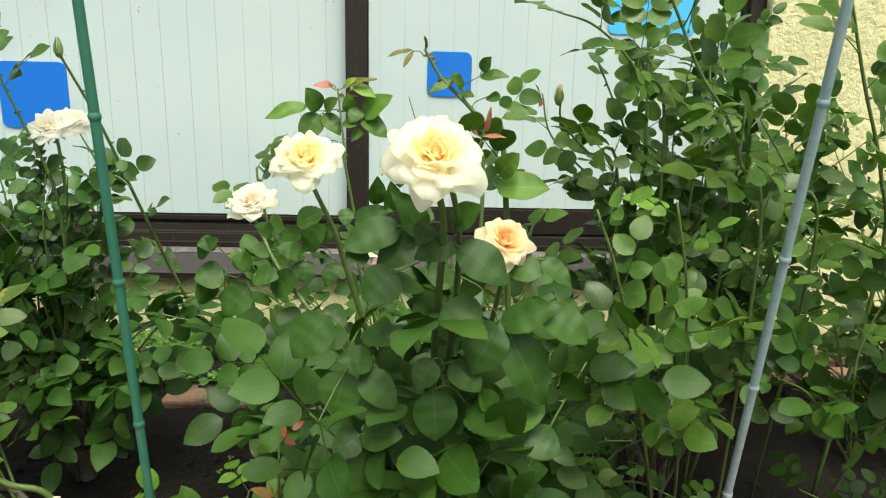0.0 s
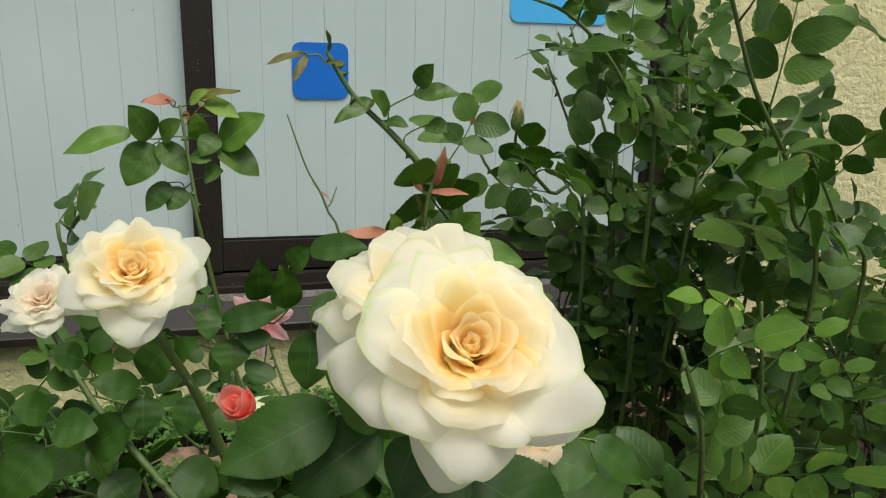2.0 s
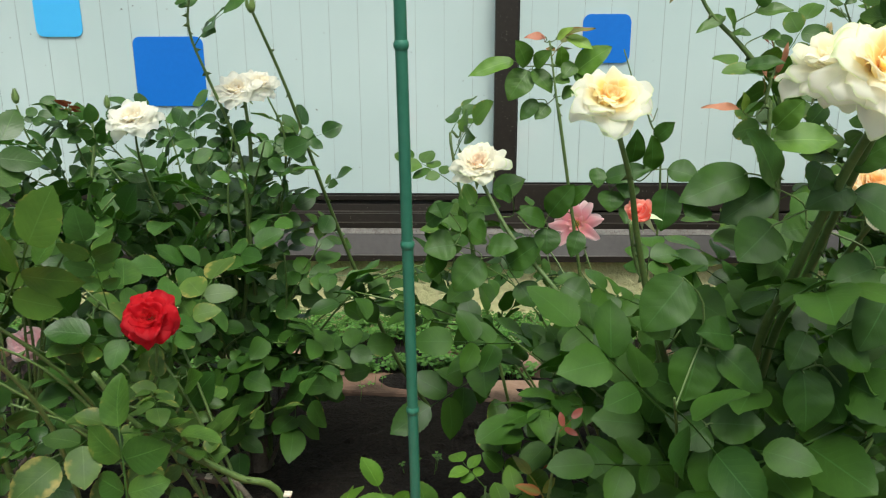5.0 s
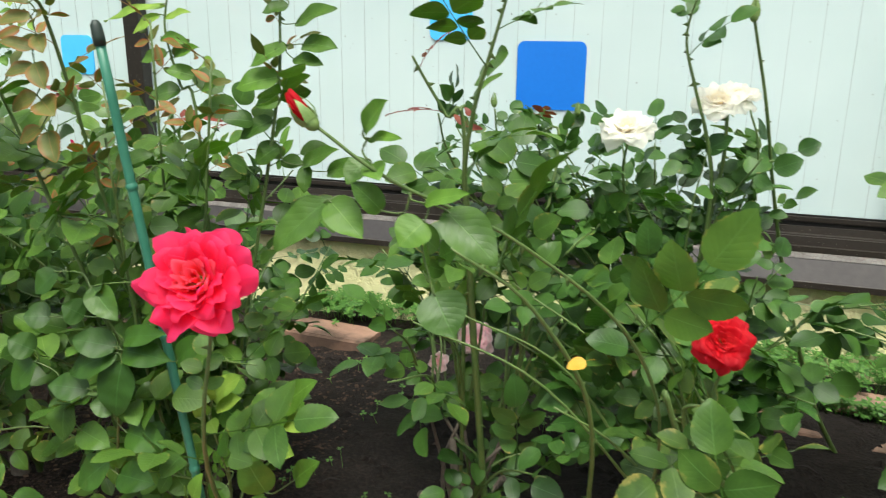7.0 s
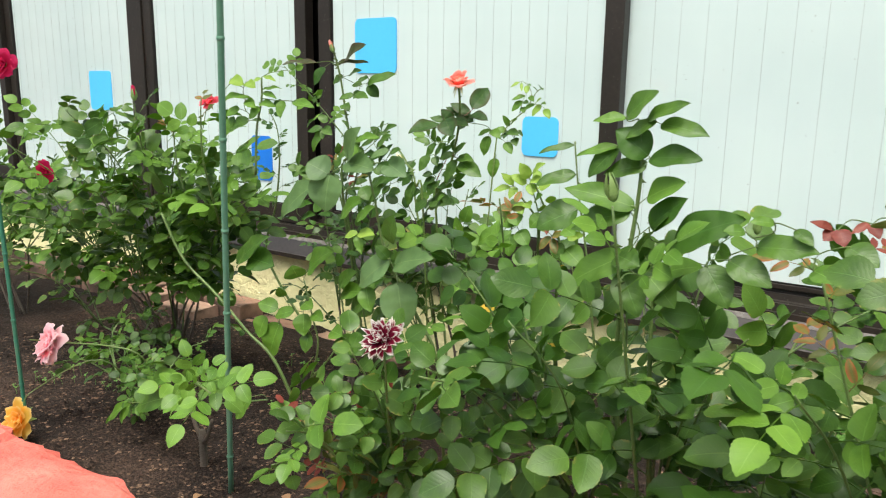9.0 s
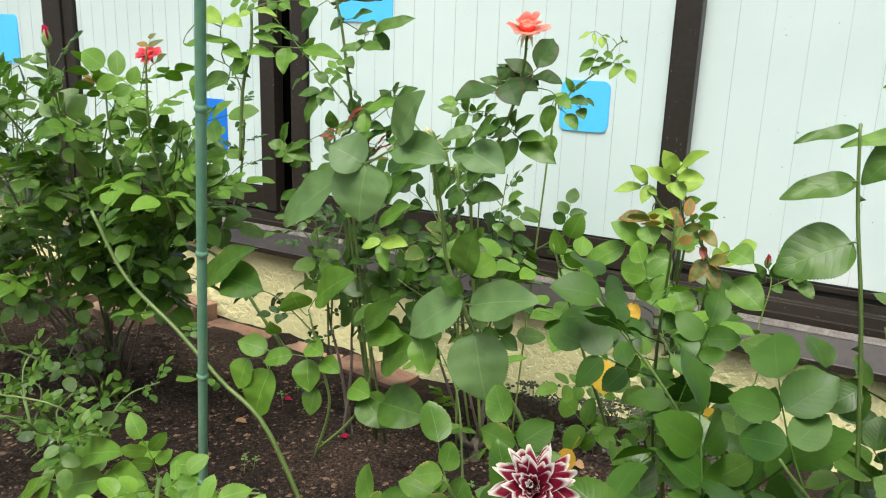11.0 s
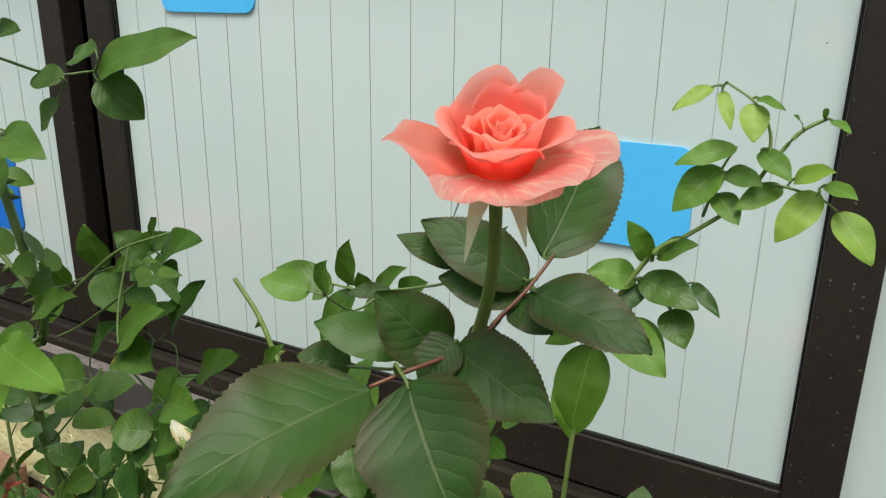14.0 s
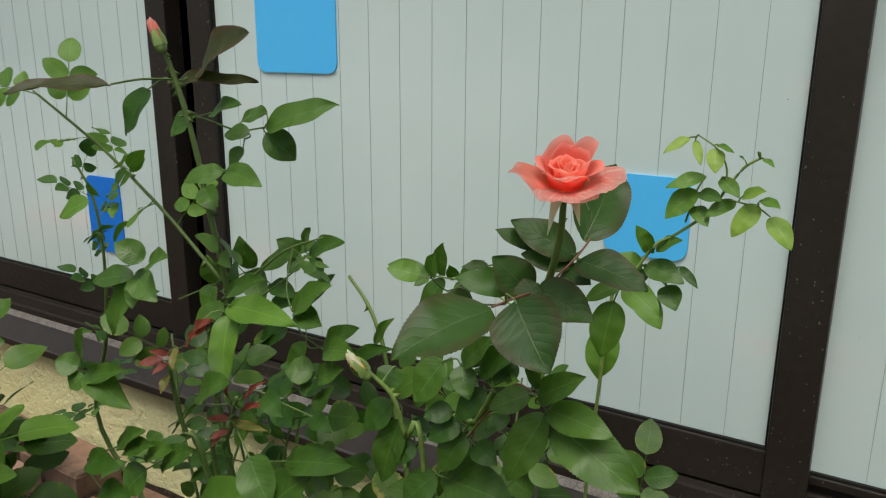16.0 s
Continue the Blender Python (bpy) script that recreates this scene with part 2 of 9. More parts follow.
LEAF_MATS = {
    "dark": leaf_material("deep green rose leaf", (0.018, 0.054, 0.0043), (0.048, 0.116, 0.0087), (0.07, 0.16, 0.045)),
    "pale": leaf_material("dull pale green rose leaf", (0.065, 0.126, 0.037), (0.120, 0.199, 0.065), (0.18, 0.27, 0.10)),
    "deep": leaf_material("dark glossy mature rose leaf", (0.014, 0.043, 0.0043), (0.035, 0.093, 0.0093), (0.10, 0.13, 0.045), young=(0.050, 0.030, 0.012), relief=0.30),
    "ruddy": leaf_material("dark reddish young rose leaf", (0.026, 0.034, 0.008), (0.060, 0.068, 0.016), (0.12, 0.09, 0.035), young=(0.075, 0.028, 0.014), relief=0.2),
    "mid": leaf_material("green rose leaf", (0.032, 0.080, 0.0087), (0.086, 0.167, 0.0202), (0.13, 0.25, 0.065), worn=0.28, rough=0.40, relief=0.20),
    "grey": leaf_material("dull green rose leaf", (0.023, 0.064, 0.0093), (0.062, 0.140, 0.0213), (0.09, 0.18, 0.055), worn=0.2, rough=0.40, relief=0.20),
    "worn": leaf_material("mottled ageing rose leaf", (0.028, 0.066, 0.0085), (0.086, 0.149, 0.0213), (0.13, 0.19, 0.07), worn=0.65),
    "light": leaf_material("fresh light green rose leaf", (0.059, 0.133, 0.0108), (0.122, 0.235, 0.0239), (0.22, 0.38, 0.09)),
    "lime": leaf_material("young lime green rose leaf", (0.14, 0.25, 0.028), (0.27, 0.38, 0.055), (0.33, 0.42, 0.12)),
    "bronze": leaf_material("bronze tinted young rose leaf", (0.070, 0.095, 0.016), (0.165, 0.165, 0.034), (0.30, 0.15, 0.06), young=(0.30, 0.088, 0.026)),
    "red": leaf_material("dark red young rose leaf", (0.135, 0.022, 0.016), (0.25, 0.060, 0.034), (0.25, 0.07, 0.04)),
    "pink": leaf_material("salmon pink shoot leaf", (0.40, 0.14, 0.085), (0.52, 0.24, 0.14), (0.5, 0.2, 0.12)),
    "yellow": leaf_material("yellowed rose leaf", (0.50, 0.28, 0.020), (0.62, 0.40, 0.045), (0.55, 0.36, 0.08), worn=0.3),
    "clover": leaf_material("bright clover leaf", (0.050, 0.135, 0.018), (0.120, 0.245, 0.040), (0.16, 0.28, 0.07)),
    "purple": leaf_material("dark purplish ground weed leaf", (0.020, 0.026, 0.014), (0.045, 0.056, 0.028), (0.10, 0.10, 0.06)),
}
M_STEM = plain("green rose stem", (0.058, 0.106, 0.023), (0.115, 0.168, 0.043), 30, 0.5, 0, 0.0006, 0.5)
M_STEM_FRESH = plain("fresh light green stem", (0.105, 0.175, 0.032), (0.190, 0.260, 0.065), 30, 0.5, 0, 0.0006, 0.5)
M_STEM_RED = plain("reddish young stem", (0.095, 0.030, 0.018), (0.15, 0.060, 0.028), 30, 0.5)
M_WOOD = plain("grey-brown woody cane", (0.055, 0.042, 0.032), (0.14, 0.115, 0.088), 28, 0.85, 0, 0.0022, 0.7)
M_CUT = plain("pale cut cane end", (0.50, 0.44, 0.34), (0.66, 0.60, 0.50), 60, 0.8)


def petal_material(name, base, middle, rim, rough=0.55, streak=None, edge=(0.78, 0.98)):
    m, nt, b = material(name, rough, 0.0, 0.22)
    uv = nt.nodes.new("ShaderNodeUVMap").outputs[0]
    sep = nt.nodes.new("ShaderNodeSeparateXYZ")
    nt.links.new(uv, sep.inputs[0])
    v = coords(nt)
    f = maths(nt, "MULTIPLY_ADD", noise_tex(nt, v, 55.0, 3.0), 0.22, maths(nt, "SUBTRACT", sep.outputs[0], 0.11))
    col = ramp(nt, f, [(0.10, base), (0.42, middle), (edge[0], middle), (edge[1], rim)])
    if streak:
        wide = nt.nodes.new("ShaderNodeCombineXYZ")
        nt.links.new(maths(nt, "MULTIPLY", sep.outputs[0], 0.25), wide.inputs[0])
        nt.links.new(maths(nt, "MULTIPLY", sep.outputs[1], 1.6), wide.inputs[1])
        w = noise_tex(nt, wide.outputs[0], 9.0, 4.0)
        col = blend(nt, ramp(nt, w, [(0.50, (0, 0, 0)), (0.58, (1, 1, 1))]), col, streak)
    nt.links.new(col, b.inputs["Base Color"])
    rib = maths(nt, "SINE", maths(nt, "MULTIPLY", sep.outputs[1], 130.0))
    bump(nt, b, maths(nt, "MULTIPLY_ADD", rib, 0.015, noise_tex(nt, v, 90.0, 3.0)), 0.4, 0.0005)
    tr = nt.nodes.new("ShaderNodeBsdfTranslucent")
    nt.links.new(col, tr.inputs[0])
    mix = nt.nodes.new("ShaderNodeMixShader")
    mix.inputs[0].default_value = 0.70
    nt.links.new(b.outputs[0], mix.inputs[1])
    nt.links.new(tr.outputs[0], mix.inputs[2])
    nt.links.new(mix.outputs[0], nt.nodes["Material Output"].inputs[0])
    return m


PETALS = {
    "cream": [petal_material("apricot heart petal", (1.0, 0.62, 0.13), (1.0, 0.82, 0.38), (1.0, 0.93, 0.64), edge=(0.66, 0.94)), petal_material("pale apricot petal", (1.0, 0.76, 0.32), (1.0, 0.92, 0.68), (0.99, 0.96, 0.82)), petal_material("cream white petal with greenish rim", (0.98, 0.93, 0.70), (0.98, 0.97, 0.87), (0.84, 0.92, 0.60), edge=(0.92, 1.06))],
    "ivory": [petal_material("creamy heart petal", (0.99, 0.80, 0.46), (0.98, 0.90, 0.68), (0.97, 0.93, 0.80)), petal_material("ivory petal", (0.98, 0.90, 0.66), (0.97, 0.94, 0.82), (0.94, 0.94, 0.78)), petal_material("ivory white petal with greenish rim", (0.97, 0.93, 0.72), (0.96, 0.95, 0.85), (0.84, 0.92, 0.62), edge=(0.92, 1.06))],
    "blush": [petal_material("blush heart petal", (0.97, 0.74, 0.50), (0.97, 0.86, 0.72), (0.96, 0.91, 0.80)), petal_material("blush cream petal", (0.96, 0.82, 0.62), (0.96, 0.92, 0.81), (0.95, 0.93, 0.83)), petal_material("ivory petal with green rim", (0.94, 0.91, 0.72), (0.95, 0.935, 0.84), (0.82, 0.89, 0.62), edge=(0.92, 1.06))],
    "peach": [petal_material("orange heart petal", (0.98, 0.52, 0.12), (0.98, 0.66, 0.28), (0.98, 0.80, 0.50)), petal_material("peach petal", (0.98, 0.62, 0.24), (0.98, 0.80, 0.50), (0.97, 0.88, 0.66)), petal_material("pale peach petal", (0.97, 0.76, 0.46), (0.97, 0.86, 0.66), (0.96, 0.90, 0.72))],
    "white": [petal_material("buff heart petal", (0.95, 0.78, 0.48), (0.95, 0.89, 0.74), (0.95, 0.92, 0.84)), petal_material("ivory white petal", (0.94, 0.90, 0.76), (0.95, 0.93, 0.86), (0.95, 0.94, 0.90)), petal_material("white petal", (0.94, 0.91, 0.80), (0.95, 0.935, 0.87), (0.94, 0.93, 0.86))],
    "scarlet": [petal_material("orange-red heart petal", (0.92, 0.40, 0.12), (0.90, 0.06, 0.10), (0.93, 0.14, 0.24), edge=(0.6, 0.95)), petal_material("cherry red petal", (0.72, 0.010, 0.045), (0.88, 0.016, 0.10), (0.94, 0.07, 0.22), edge=(0.66, 1.0)), petal_material("pinkish red outer petal", (0.76, 0.012, 0.055), (0.90, 0.018, 0.12), (0.94, 0.06, 0.21), edge=(0.62, 1.0))],
    "red": [petal_material("yellow-eyed red petal", (0.85, 0.55, 0.18), (0.72, 0.03, 0.04), (0.68, 0.012, 0.03)), petal_material("crimson petal", (0.70, 0.03, 0.04), (0.70, 0.012, 0.028), (0.66, 0.012, 0.03)), petal_material("crimson petal with pale fleck", (0.85, 0.45, 0.42), (0.70, 0.018, 0.035), (0.62, 0.012, 0.03))],
    "coral": [petal_material("coral heart petal", (0.99, 0.25, 0.13), (0.99, 0.38, 0.27), (0.99, 0.50, 0.40)), petal_material("coral petal", (0.99, 0.20, 0.11), (0.99, 0.34, 0.27), (0.99, 0.48, 0.42)), petal_material("salmon pink outer petal with cream streaks", (0.96, 0.74, 0.52), (0.96, 0.40, 0.36), (0.97, 0.50, 0.46), streak=(0.98, 0.66, 0.54))],
    "magenta": [petal_material("magenta heart petal", (0.50, 0.012, 0.06), (0.58, 0.016, 0.10), (0.62, 0.022, 0.13))] * 3,
    "rosepink": [petal_material("hot pink petal", (0.78, 0.30, 0.10), (0.78, 0.10, 0.14), (0.76, 0.14, 0.18))] * 3,
    "pink": [petal_material("pink heart petal", (0.80, 0.60, 0.25), (0.88, 0.40, 0.42), (0.92, 0.56, 0.60), edge=(0.5, 0.9)), petal_material("soft pink petal", (0.80, 0.55, 0.40), (0.88, 0.42, 0.48), (0.92, 0.64, 0.68), edge=(0.5, 0.9)), petal_material("two-tone pink petal", (0.82, 0.62, 0.45), (0.88, 0.44, 0.50), (0.93, 0.70, 0.74), edge=(0.5, 0.9))],
    "lilac": [petal_material("pale lilac pink petal", (0.86, 0.48, 0.52), (0.93, 0.68, 0.72), (0.94, 0.80, 0.83))] * 3,
    "yellow": [petal_material("golden yellow petal", (0.88, 0.42, 0.03), (0.90, 0.55, 0.09), (0.92, 0.68, 0.24))] * 3,
    "variegated": [petal_material("burgundy petal with white tip", (0.20, 0.006, 0.030), (0.22, 0.010, 0.040), (0.90, 0.85, 0.82), edge=(0.77, 0.90)), petal_material("white and burgundy petal", (0.22, 0.008, 0.035), (0.25, 0.012, 0.045), (0.88, 0.84, 0.80), edge=(0.80, 0.93)), petal_material("burgundy striped petal", (0.20, 0.006, 0.030), (0.24, 0.010, 0.040), (0.86, 0.80, 0.78), edge=(0.80, 0.94))],
}
M_SEPAL = plain("green calyx", (0.10, 0.17, 0.035), (0.19, 0.27, 0.075), 60, 0.55)
M_SEPAL_PALE = plain("pale green sepal", (0.40, 0.50, 0.25), (0.58, 0.65, 0.42), 60, 0.6)


# ---- mesh helpers ----
def part(name, bm, mat_, parent=None, label="", smooth=False):
    """Links a bmesh as one mesh object under a thing or a part."""
    me = bpy.data.meshes.new(name)
    bm.normal_update()
    bm.to_mesh(me)
    bm.free()
    me.materials.append(mat_)
    if smooth:
        me.polygons.foreach_set("use_smooth", [True] * len(me.polygons))
    ob = new(name, me)
    if parent is not None:
        ob.parent = parent
    if label:
        ob["label"] = label
    return ob


def thing(name, place, label, category, group="", kind=""):
    ob = new(name)
    ob.empty_display_size = 0.05
    ob.location = place
    return tagged(ob, label, category, group, kind)


def block(x0, x1, y0, y1, z0, z1, bevel=0.0, bm=None):
    bm = bm or bmesh.new()
    m = Matrix.Translation(((x0 + x1) / 2, (y0 + y1) / 2, (z0 + z1) / 2)) @ Matrix.Diagonal((x1 - x0, y1 - y0, z1 - z0, 1))
    made = bmesh.ops.create_cube(bm, size=1.0, matrix=m)["verts"]
    if bevel:
        edges = list({e for q in made for e in q.link_edges})
        bmesh.ops.bevel(bm, geom=edges, offset=bevel, segments=2, affect="EDGES", profile=0.6)
    return bm


def extrude_profile(profile, x0, x1, bm=None):
    """A closed (y, z) outline drawn along x."""
    bm = bm or bmesh.new()
    a = [bm.verts.new((x0, y, z)) for y, z in profile]
    c = [bm.verts.new((x1, y, z)) for y, z in profile]
    n = len(profile)
    for i in range(n):
        bm.faces.new((a[i], a[(i + 1) % n], c[(i + 1) % n], c[i]))
    bm.faces.new(a[::-1])
    bm.faces.new(c)
    bmesh.ops.recalc_face_normals(bm, faces=bm.faces)
    return bm


# ---- building wall and windows ----
WIN_L, WIN_R, WIN_TOP = -6.62, 0.746, 1.85
wall = thing("wall_north", (0, 0, 0), "cream yellow stucco house wall with trowelled texture", "wall", kind="structure")
part("wall_below_window", block(-9.0, WIN_R + 0.0, -0.045, 0.16, -0.30, 0.181), M_STUCCO, wall)
part("wall_right_of_window", block(WIN_R + 0.006, 4.5, -0.052, 0.16, -0.30, 3.0), M_STUCCO, wall)
part("wall_left_of_window", block(-9.0, WIN_L - 0.006, -0.045, 0.16, 0.19, 3.0), M_STUCCO, wall)
part("wall_above_window", block(WIN_L, WIN_R, -0.045, 0.16, WIN_TOP + 0.03, 3.0), M_STUCCO, wall)
part("corner_bead", block(WIN_R - 0.001, WIN_R + 0.012, -0.060, -0.03, 0.21, WIN_TOP, 0.003), M_STUCCO, wall, "smooth cream plaster edge beside the window")
part("inner_lining", block(-9.0, 4.5, 0.17, 0.19, -0.3, 3.0), M_ALU_DARK, wall)
eave = tagged(part("ceiling", block(-9.0, 4.5, -0.55, 0.19, 3.004, 3.06), M_STUCCO), "cream eave board above the wall", "eave", kind="structure")

win = thing("window_1", (0, 0, -0.005), "long row of frosted sliding windows in dark bronze frames", "window", kind="structure")
part("window_frame_jamb", block(WIN_R - 0.034, WIN_R - 0.004, -0.030, 0.09, 0.25, WIN_TOP, 0.002), M_ALU, win)
part("window_frame_head", block(WIN_L, WIN_R - 0.004, -0.034, 0.09, WIN_TOP, WIN_TOP + 0.028, 0.002), M_ALU, win)
part("window_frame_jamb", block(WIN_L, WIN_L + 0.03, -0.030, 0.09, 0.25, WIN_TOP, 0.002), M_ALU, win)
# stepped bottom track: inner rail, groove, outer rail, front lip
track = [(0.09, 0.302), (0.030, 0.302), (0.028, 0.292), (0.012, 0.290), (0.010, 0.298), (0.004, 0.298), (0.002, 0.284), (-0.006, 0.283), (-0.008, 0.276), (-0.022, 0.275), (-0.024, 0.284), (-0.029, 0.284), (-0.031, 0.266), (-0.040, 0.2655), (-0.040, 0.254), (0.09, 0.254)]
part("bottom_track", extrude_profile(track, WIN_L, WIN_R - 0.004), M_ALU, win)
caulk = [(-0.030, 0.2535), (-0.041, 0.2535), (-0.047, 0.243), (-0.030, 0.238)]
part("caulking", extrude_profile(caulk, WIN_L, WIN_R - 0.004), M_CAULK, win, "cracked grey caulking strip")
sillp = [(0.05, 0.242), (-0.046, 0.242), (-0.066, 0.201), (-0.069, 0.199), (-0.069, 0.188), (0.05, 0.188)]
part("window_sill", extrude_profile(sillp, WIN_L, WIN_R + 0.004), M_SILL, win, "dark brown sloping metal sill")
part("sill_lip", block(WIN_L, WIN_R + 0.004, -0.0725, -0.0695, 0.187, 0.2005, 0.001), M_ALU, win)


def sash(x0, x1, outer, wire_gap, wire_from):
    """One sliding sash: x0, x1 are the clear glass edges."""
    gy = 0.0 if outer else 0.026
    z0 = 0.350 if outer else 0.3195
    s = part("sash", block(x0 - 0.048, x0, gy - 0.013, gy + 0.022, 0.2860 if outer else 0.304, WIN_TOP - 0.001, 0.0025), M_ALU, win, "dark bronze sliding sash")
    part("stile", block(x1, x1 + 0.048, gy - 0.013, gy + 0.022, 0.2860 if outer else 0.304, WIN_TOP - 0.001, 0.0025), M_ALU, s)
    part("bottom_rail", block(x0 + 0.0005, x1 - 0.0005, gy - 0.008, gy + 0.018, 0.2875 if outer else 0.3045, z0 - 0.004, 0.0015), M_ALU, s)
    part("top_rail", block(x0 + 0.0005, x1 - 0.0005, gy - 0.008, gy + 0.018, WIN_TOP - 0.05, WIN_TOP - 0.002, 0.0015), M_ALU, s)
    part("gasket", block(x0 + 0.0006, x1 - 0.0006, gy - 0.0045, gy + 0.012, z0 - 0.0038, z0, 0.0), M_ALU_DARK, s)
    part("gasket", block(x0 + 0.0006, x0 + 0.003, gy - 0.0045, gy + 0.012, z0 + 0.0005, WIN_TOP - 0.052), M_ALU_DARK, s)
    part("gasket", block(x1 - 0.003, x1 - 0.0006, gy - 0.0045, gy + 0.012, z0 + 0.0005, WIN_TOP - 0.052), M_ALU_DARK, s)
    pane = part("pane", block(x0 + 0.001, x1 - 0.001, gy, gy + 0.006, z0 - 0.002, WIN_TOP - 0.045), M_PANE, s, "frosted white-green glass with thin vertical wires")
    wire = None
    x = wire_from
    while x < x1 - 0.006:
        if x > x0 + 0.004:
            if wire is None:
                wire = part("wire", block(-0.00026, 0.00026, -0.0006, 0.0004, z0 + 0.001, WIN_TOP - 0.05), M_WIRE, s)
                wire.location = (x, gy, 0)
            else:
                w = new("wire", wire.data)
                w.parent, w.location = s, (x, gy, 0)
        x += wire_gap
    return s


sash(-0.135, 0.704, True, 0.0550, -0.107)
sash(-1.963, -0.152, False, 0.0615, -1.89)
sash(-2.885, -1.997, True, 0.0530, -2.843)
sash(-3.782, -3.036, True, 0.0530, -3.76)
sash(-4.870, -3.969, False, 0.0615, -4.85)
part("mullion", block(-3.920, -3.831, -0.020, 0.09, 0.286, WIN_TOP - 0.002, 0.002), M_ALU, win)
sash(-6.54, -4.966, True, 0.0530, -6.52)
part("meeting_gasket", block(-2.9875, -2.9335, 0.050, 0.060, 0.286, WIN_TOP - 0.002), M_ALU_DARK, win, "dark gap between the meeting stiles")


def rounded_plate(name, x0, x1, z0, z1, y, mat_, label, r=0.016):
    bm = bmesh.new()
    ring = []
    for cx, cz, a0 in ((x1 - r, z1 - r, 0), (x0 + r, z1 - r, 90), (x0 + r, z0 + r, 180), (x1 - r, z0 + r, 270)):
        for k in range(7):
            a = radians(a0 + 15 * k)
            ring.append((cx + r * math.cos(a), cz + r * math.sin(a)))
    front = [bm.verts.new((x, y - 0.0030, z)) for x, z in ring]
    back = [bm.verts.new((x, y - 0.0006, z)) for x, z in ring]
    bm.faces.new(front[::-1])
    bm.faces.new(back)
    for i in range(len(ring)):
        bm.faces.new((front[i - 1], front[i], back[i], back[i - 1]))
    bmesh.ops.recalc_face_normals(bm, faces=bm.faces)
    return tagged(part(name, bm, mat_), label, "sticker", "square stickers on the windows")


for x0, x1, z0, z1, y, pale in ((0.0, 0.100, 0.601, 0.700, 0.0, 0), (0.403, 0.600, 0.747, 0.94, 0.0, 1), (-0.966, -0.813, 0.509, 0.657, 0.026, 0), (-1.173, -1.072, 0.657, 0.758, 0.026, 1), (-2.215, -2.111, 0.558, 0.659, 0.0, 1), (-2.792, -2.635, 0.768, 0.924, 0.0, 1), (-4.282, -4.126, 0.623, 0.779, 0.026, 1), (-3.268, -3.168, 0.414, 0.563, 0.0, 0)):
    rounded_plate("window_sticker", x0, x1, z0, z1, y, M_SKYBLUE if pale else M_BLUE, ("light blue" if pale else "bright blue") + " rounded square sticker on the frosted window pane")


# ---- ground ----
def soil_height(x, y):
    h = 0.006 - 0.02 * max(0.0, min(1.0, (-0.9 - x) / 1.2)) - 0.012 * max(0.0, -y - 0.25)
    p = Vector((x * 3.1, y * 3.1, 0.3))
    h += 0.018 * noise.noise(p) + 0.009 * noise.noise(p * 3.7) + 0.005 * noise.noise(p * 11.0)
    if y > -0.12:
        h -= 0.012
    h -= 0.024 * max(0.0, min(1.0, (-2.2 - x) / 0.3)) * max(0.0, min(1.0, (y + 0.38) / 0.2))
    return h


def grid_mesh(name, xs, ys, height):
    bm = bmesh.new()
    rows = [[bm.verts.new((x, y, height(x, y))) for x in xs] for y in ys]
    for j in range(len(ys) - 1):
        for i in range(len(xs) - 1):
            bm.faces.new((rows[j][i], rows[j][i + 1], rows[j + 1][i + 1], rows[j + 1][i]))
    return bm


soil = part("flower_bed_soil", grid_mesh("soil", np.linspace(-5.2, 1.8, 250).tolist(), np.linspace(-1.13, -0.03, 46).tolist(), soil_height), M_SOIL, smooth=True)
tagged(soil, "dark moist soil of the rose bed", "soil", kind="structure")
pave = part("pavement", block(-40, 40, -40, -1.24, -0.45, -0.10), M_PAVE)
tagged(pave, "dark grey asphalt paving in front of the bed", "pavement", kind="structure")
base_ = part("ground", block(-40, 40, -1.236, 0.0, -0.60, -0.22), M_SOIL)
tagged(base_, "earth under the rose bed", "ground", kind="structure")
rng = random.Random(7)
border = thing("bed_border", (0, 0, 0), "rough red-pink painted stone edging along the bed", "edging", kind="structure")
x = -5.4
while x < 2.0:
    w = rng.uniform(0.34, 0.46)
    bm = bmesh.new()
    nx, ny = 22, 8
    top = [[bm.verts.new((x + w * i / nx, -1.245 + 0.165 * j / ny, 0)) for i in range(nx + 1)] for j in range(ny + 1)]
    for j, row in enumerate(top):
        for i, q in enumerate(row):
            n1 = noise.noise(Vector((q.co.x * 9, q.co.y * 9, 1.7)))
            n2 = noise.noise(Vector((q.co.x * 34, q.co.y * 34, 4.1)))
            e = min(1.0, min(i, nx - i) / 2.0, min(j, ny - j) / 2.0)
            q.co.z = 0.045 + 0.008 * n1 + 0.004 * n2 - 0.018 * (1 - e) ** 2
            if j == ny:
                q.co.y += 0.022 * n1 + 0.012 * n2
    for j in range(ny):
        for i in range(nx):
            bm.faces.new((top[j][i], top[j][i + 1], top[j + 1][i + 1], top[j + 1][i]))
    rim = [e for e in bm.edges if e.is_boundary]
    low = bmesh.ops.extrude_edge_only(bm, edges=rim)["geom"]
    for q in low:
        if isinstance(q, bmesh.types.BMVert):
            q.co.z = -0.20
    bmesh.ops.recalc_face_normals(bm, faces=bm.faces)
    part("stone", bm, M_BORDER, border, smooth=False)
    x += w + 0.004


# ---- stakes ----
def tube_points(points, n):
    """A smooth curve through the points, n samples."""
    p = [Vector(q) for q in points]
    p = [p[0] * 2 - p[1]] + p + [p[-1] * 2 - p[-2]]
    out = []
    segs = len(p) - 3
    for k in range(n + 1):
        s = k / n * segs
        i = min(int(s), segs - 1)
        u = s - i
        a, b_, c, d = p[i : i + 4]
        out.append(0.5 * ((2 * b_) + (c - a) * u + (2 * a - 5 * b_ + 4 * c - d) * u * u + (3 * b_ - a - 3 * c + d) * u ** 3))
    return out


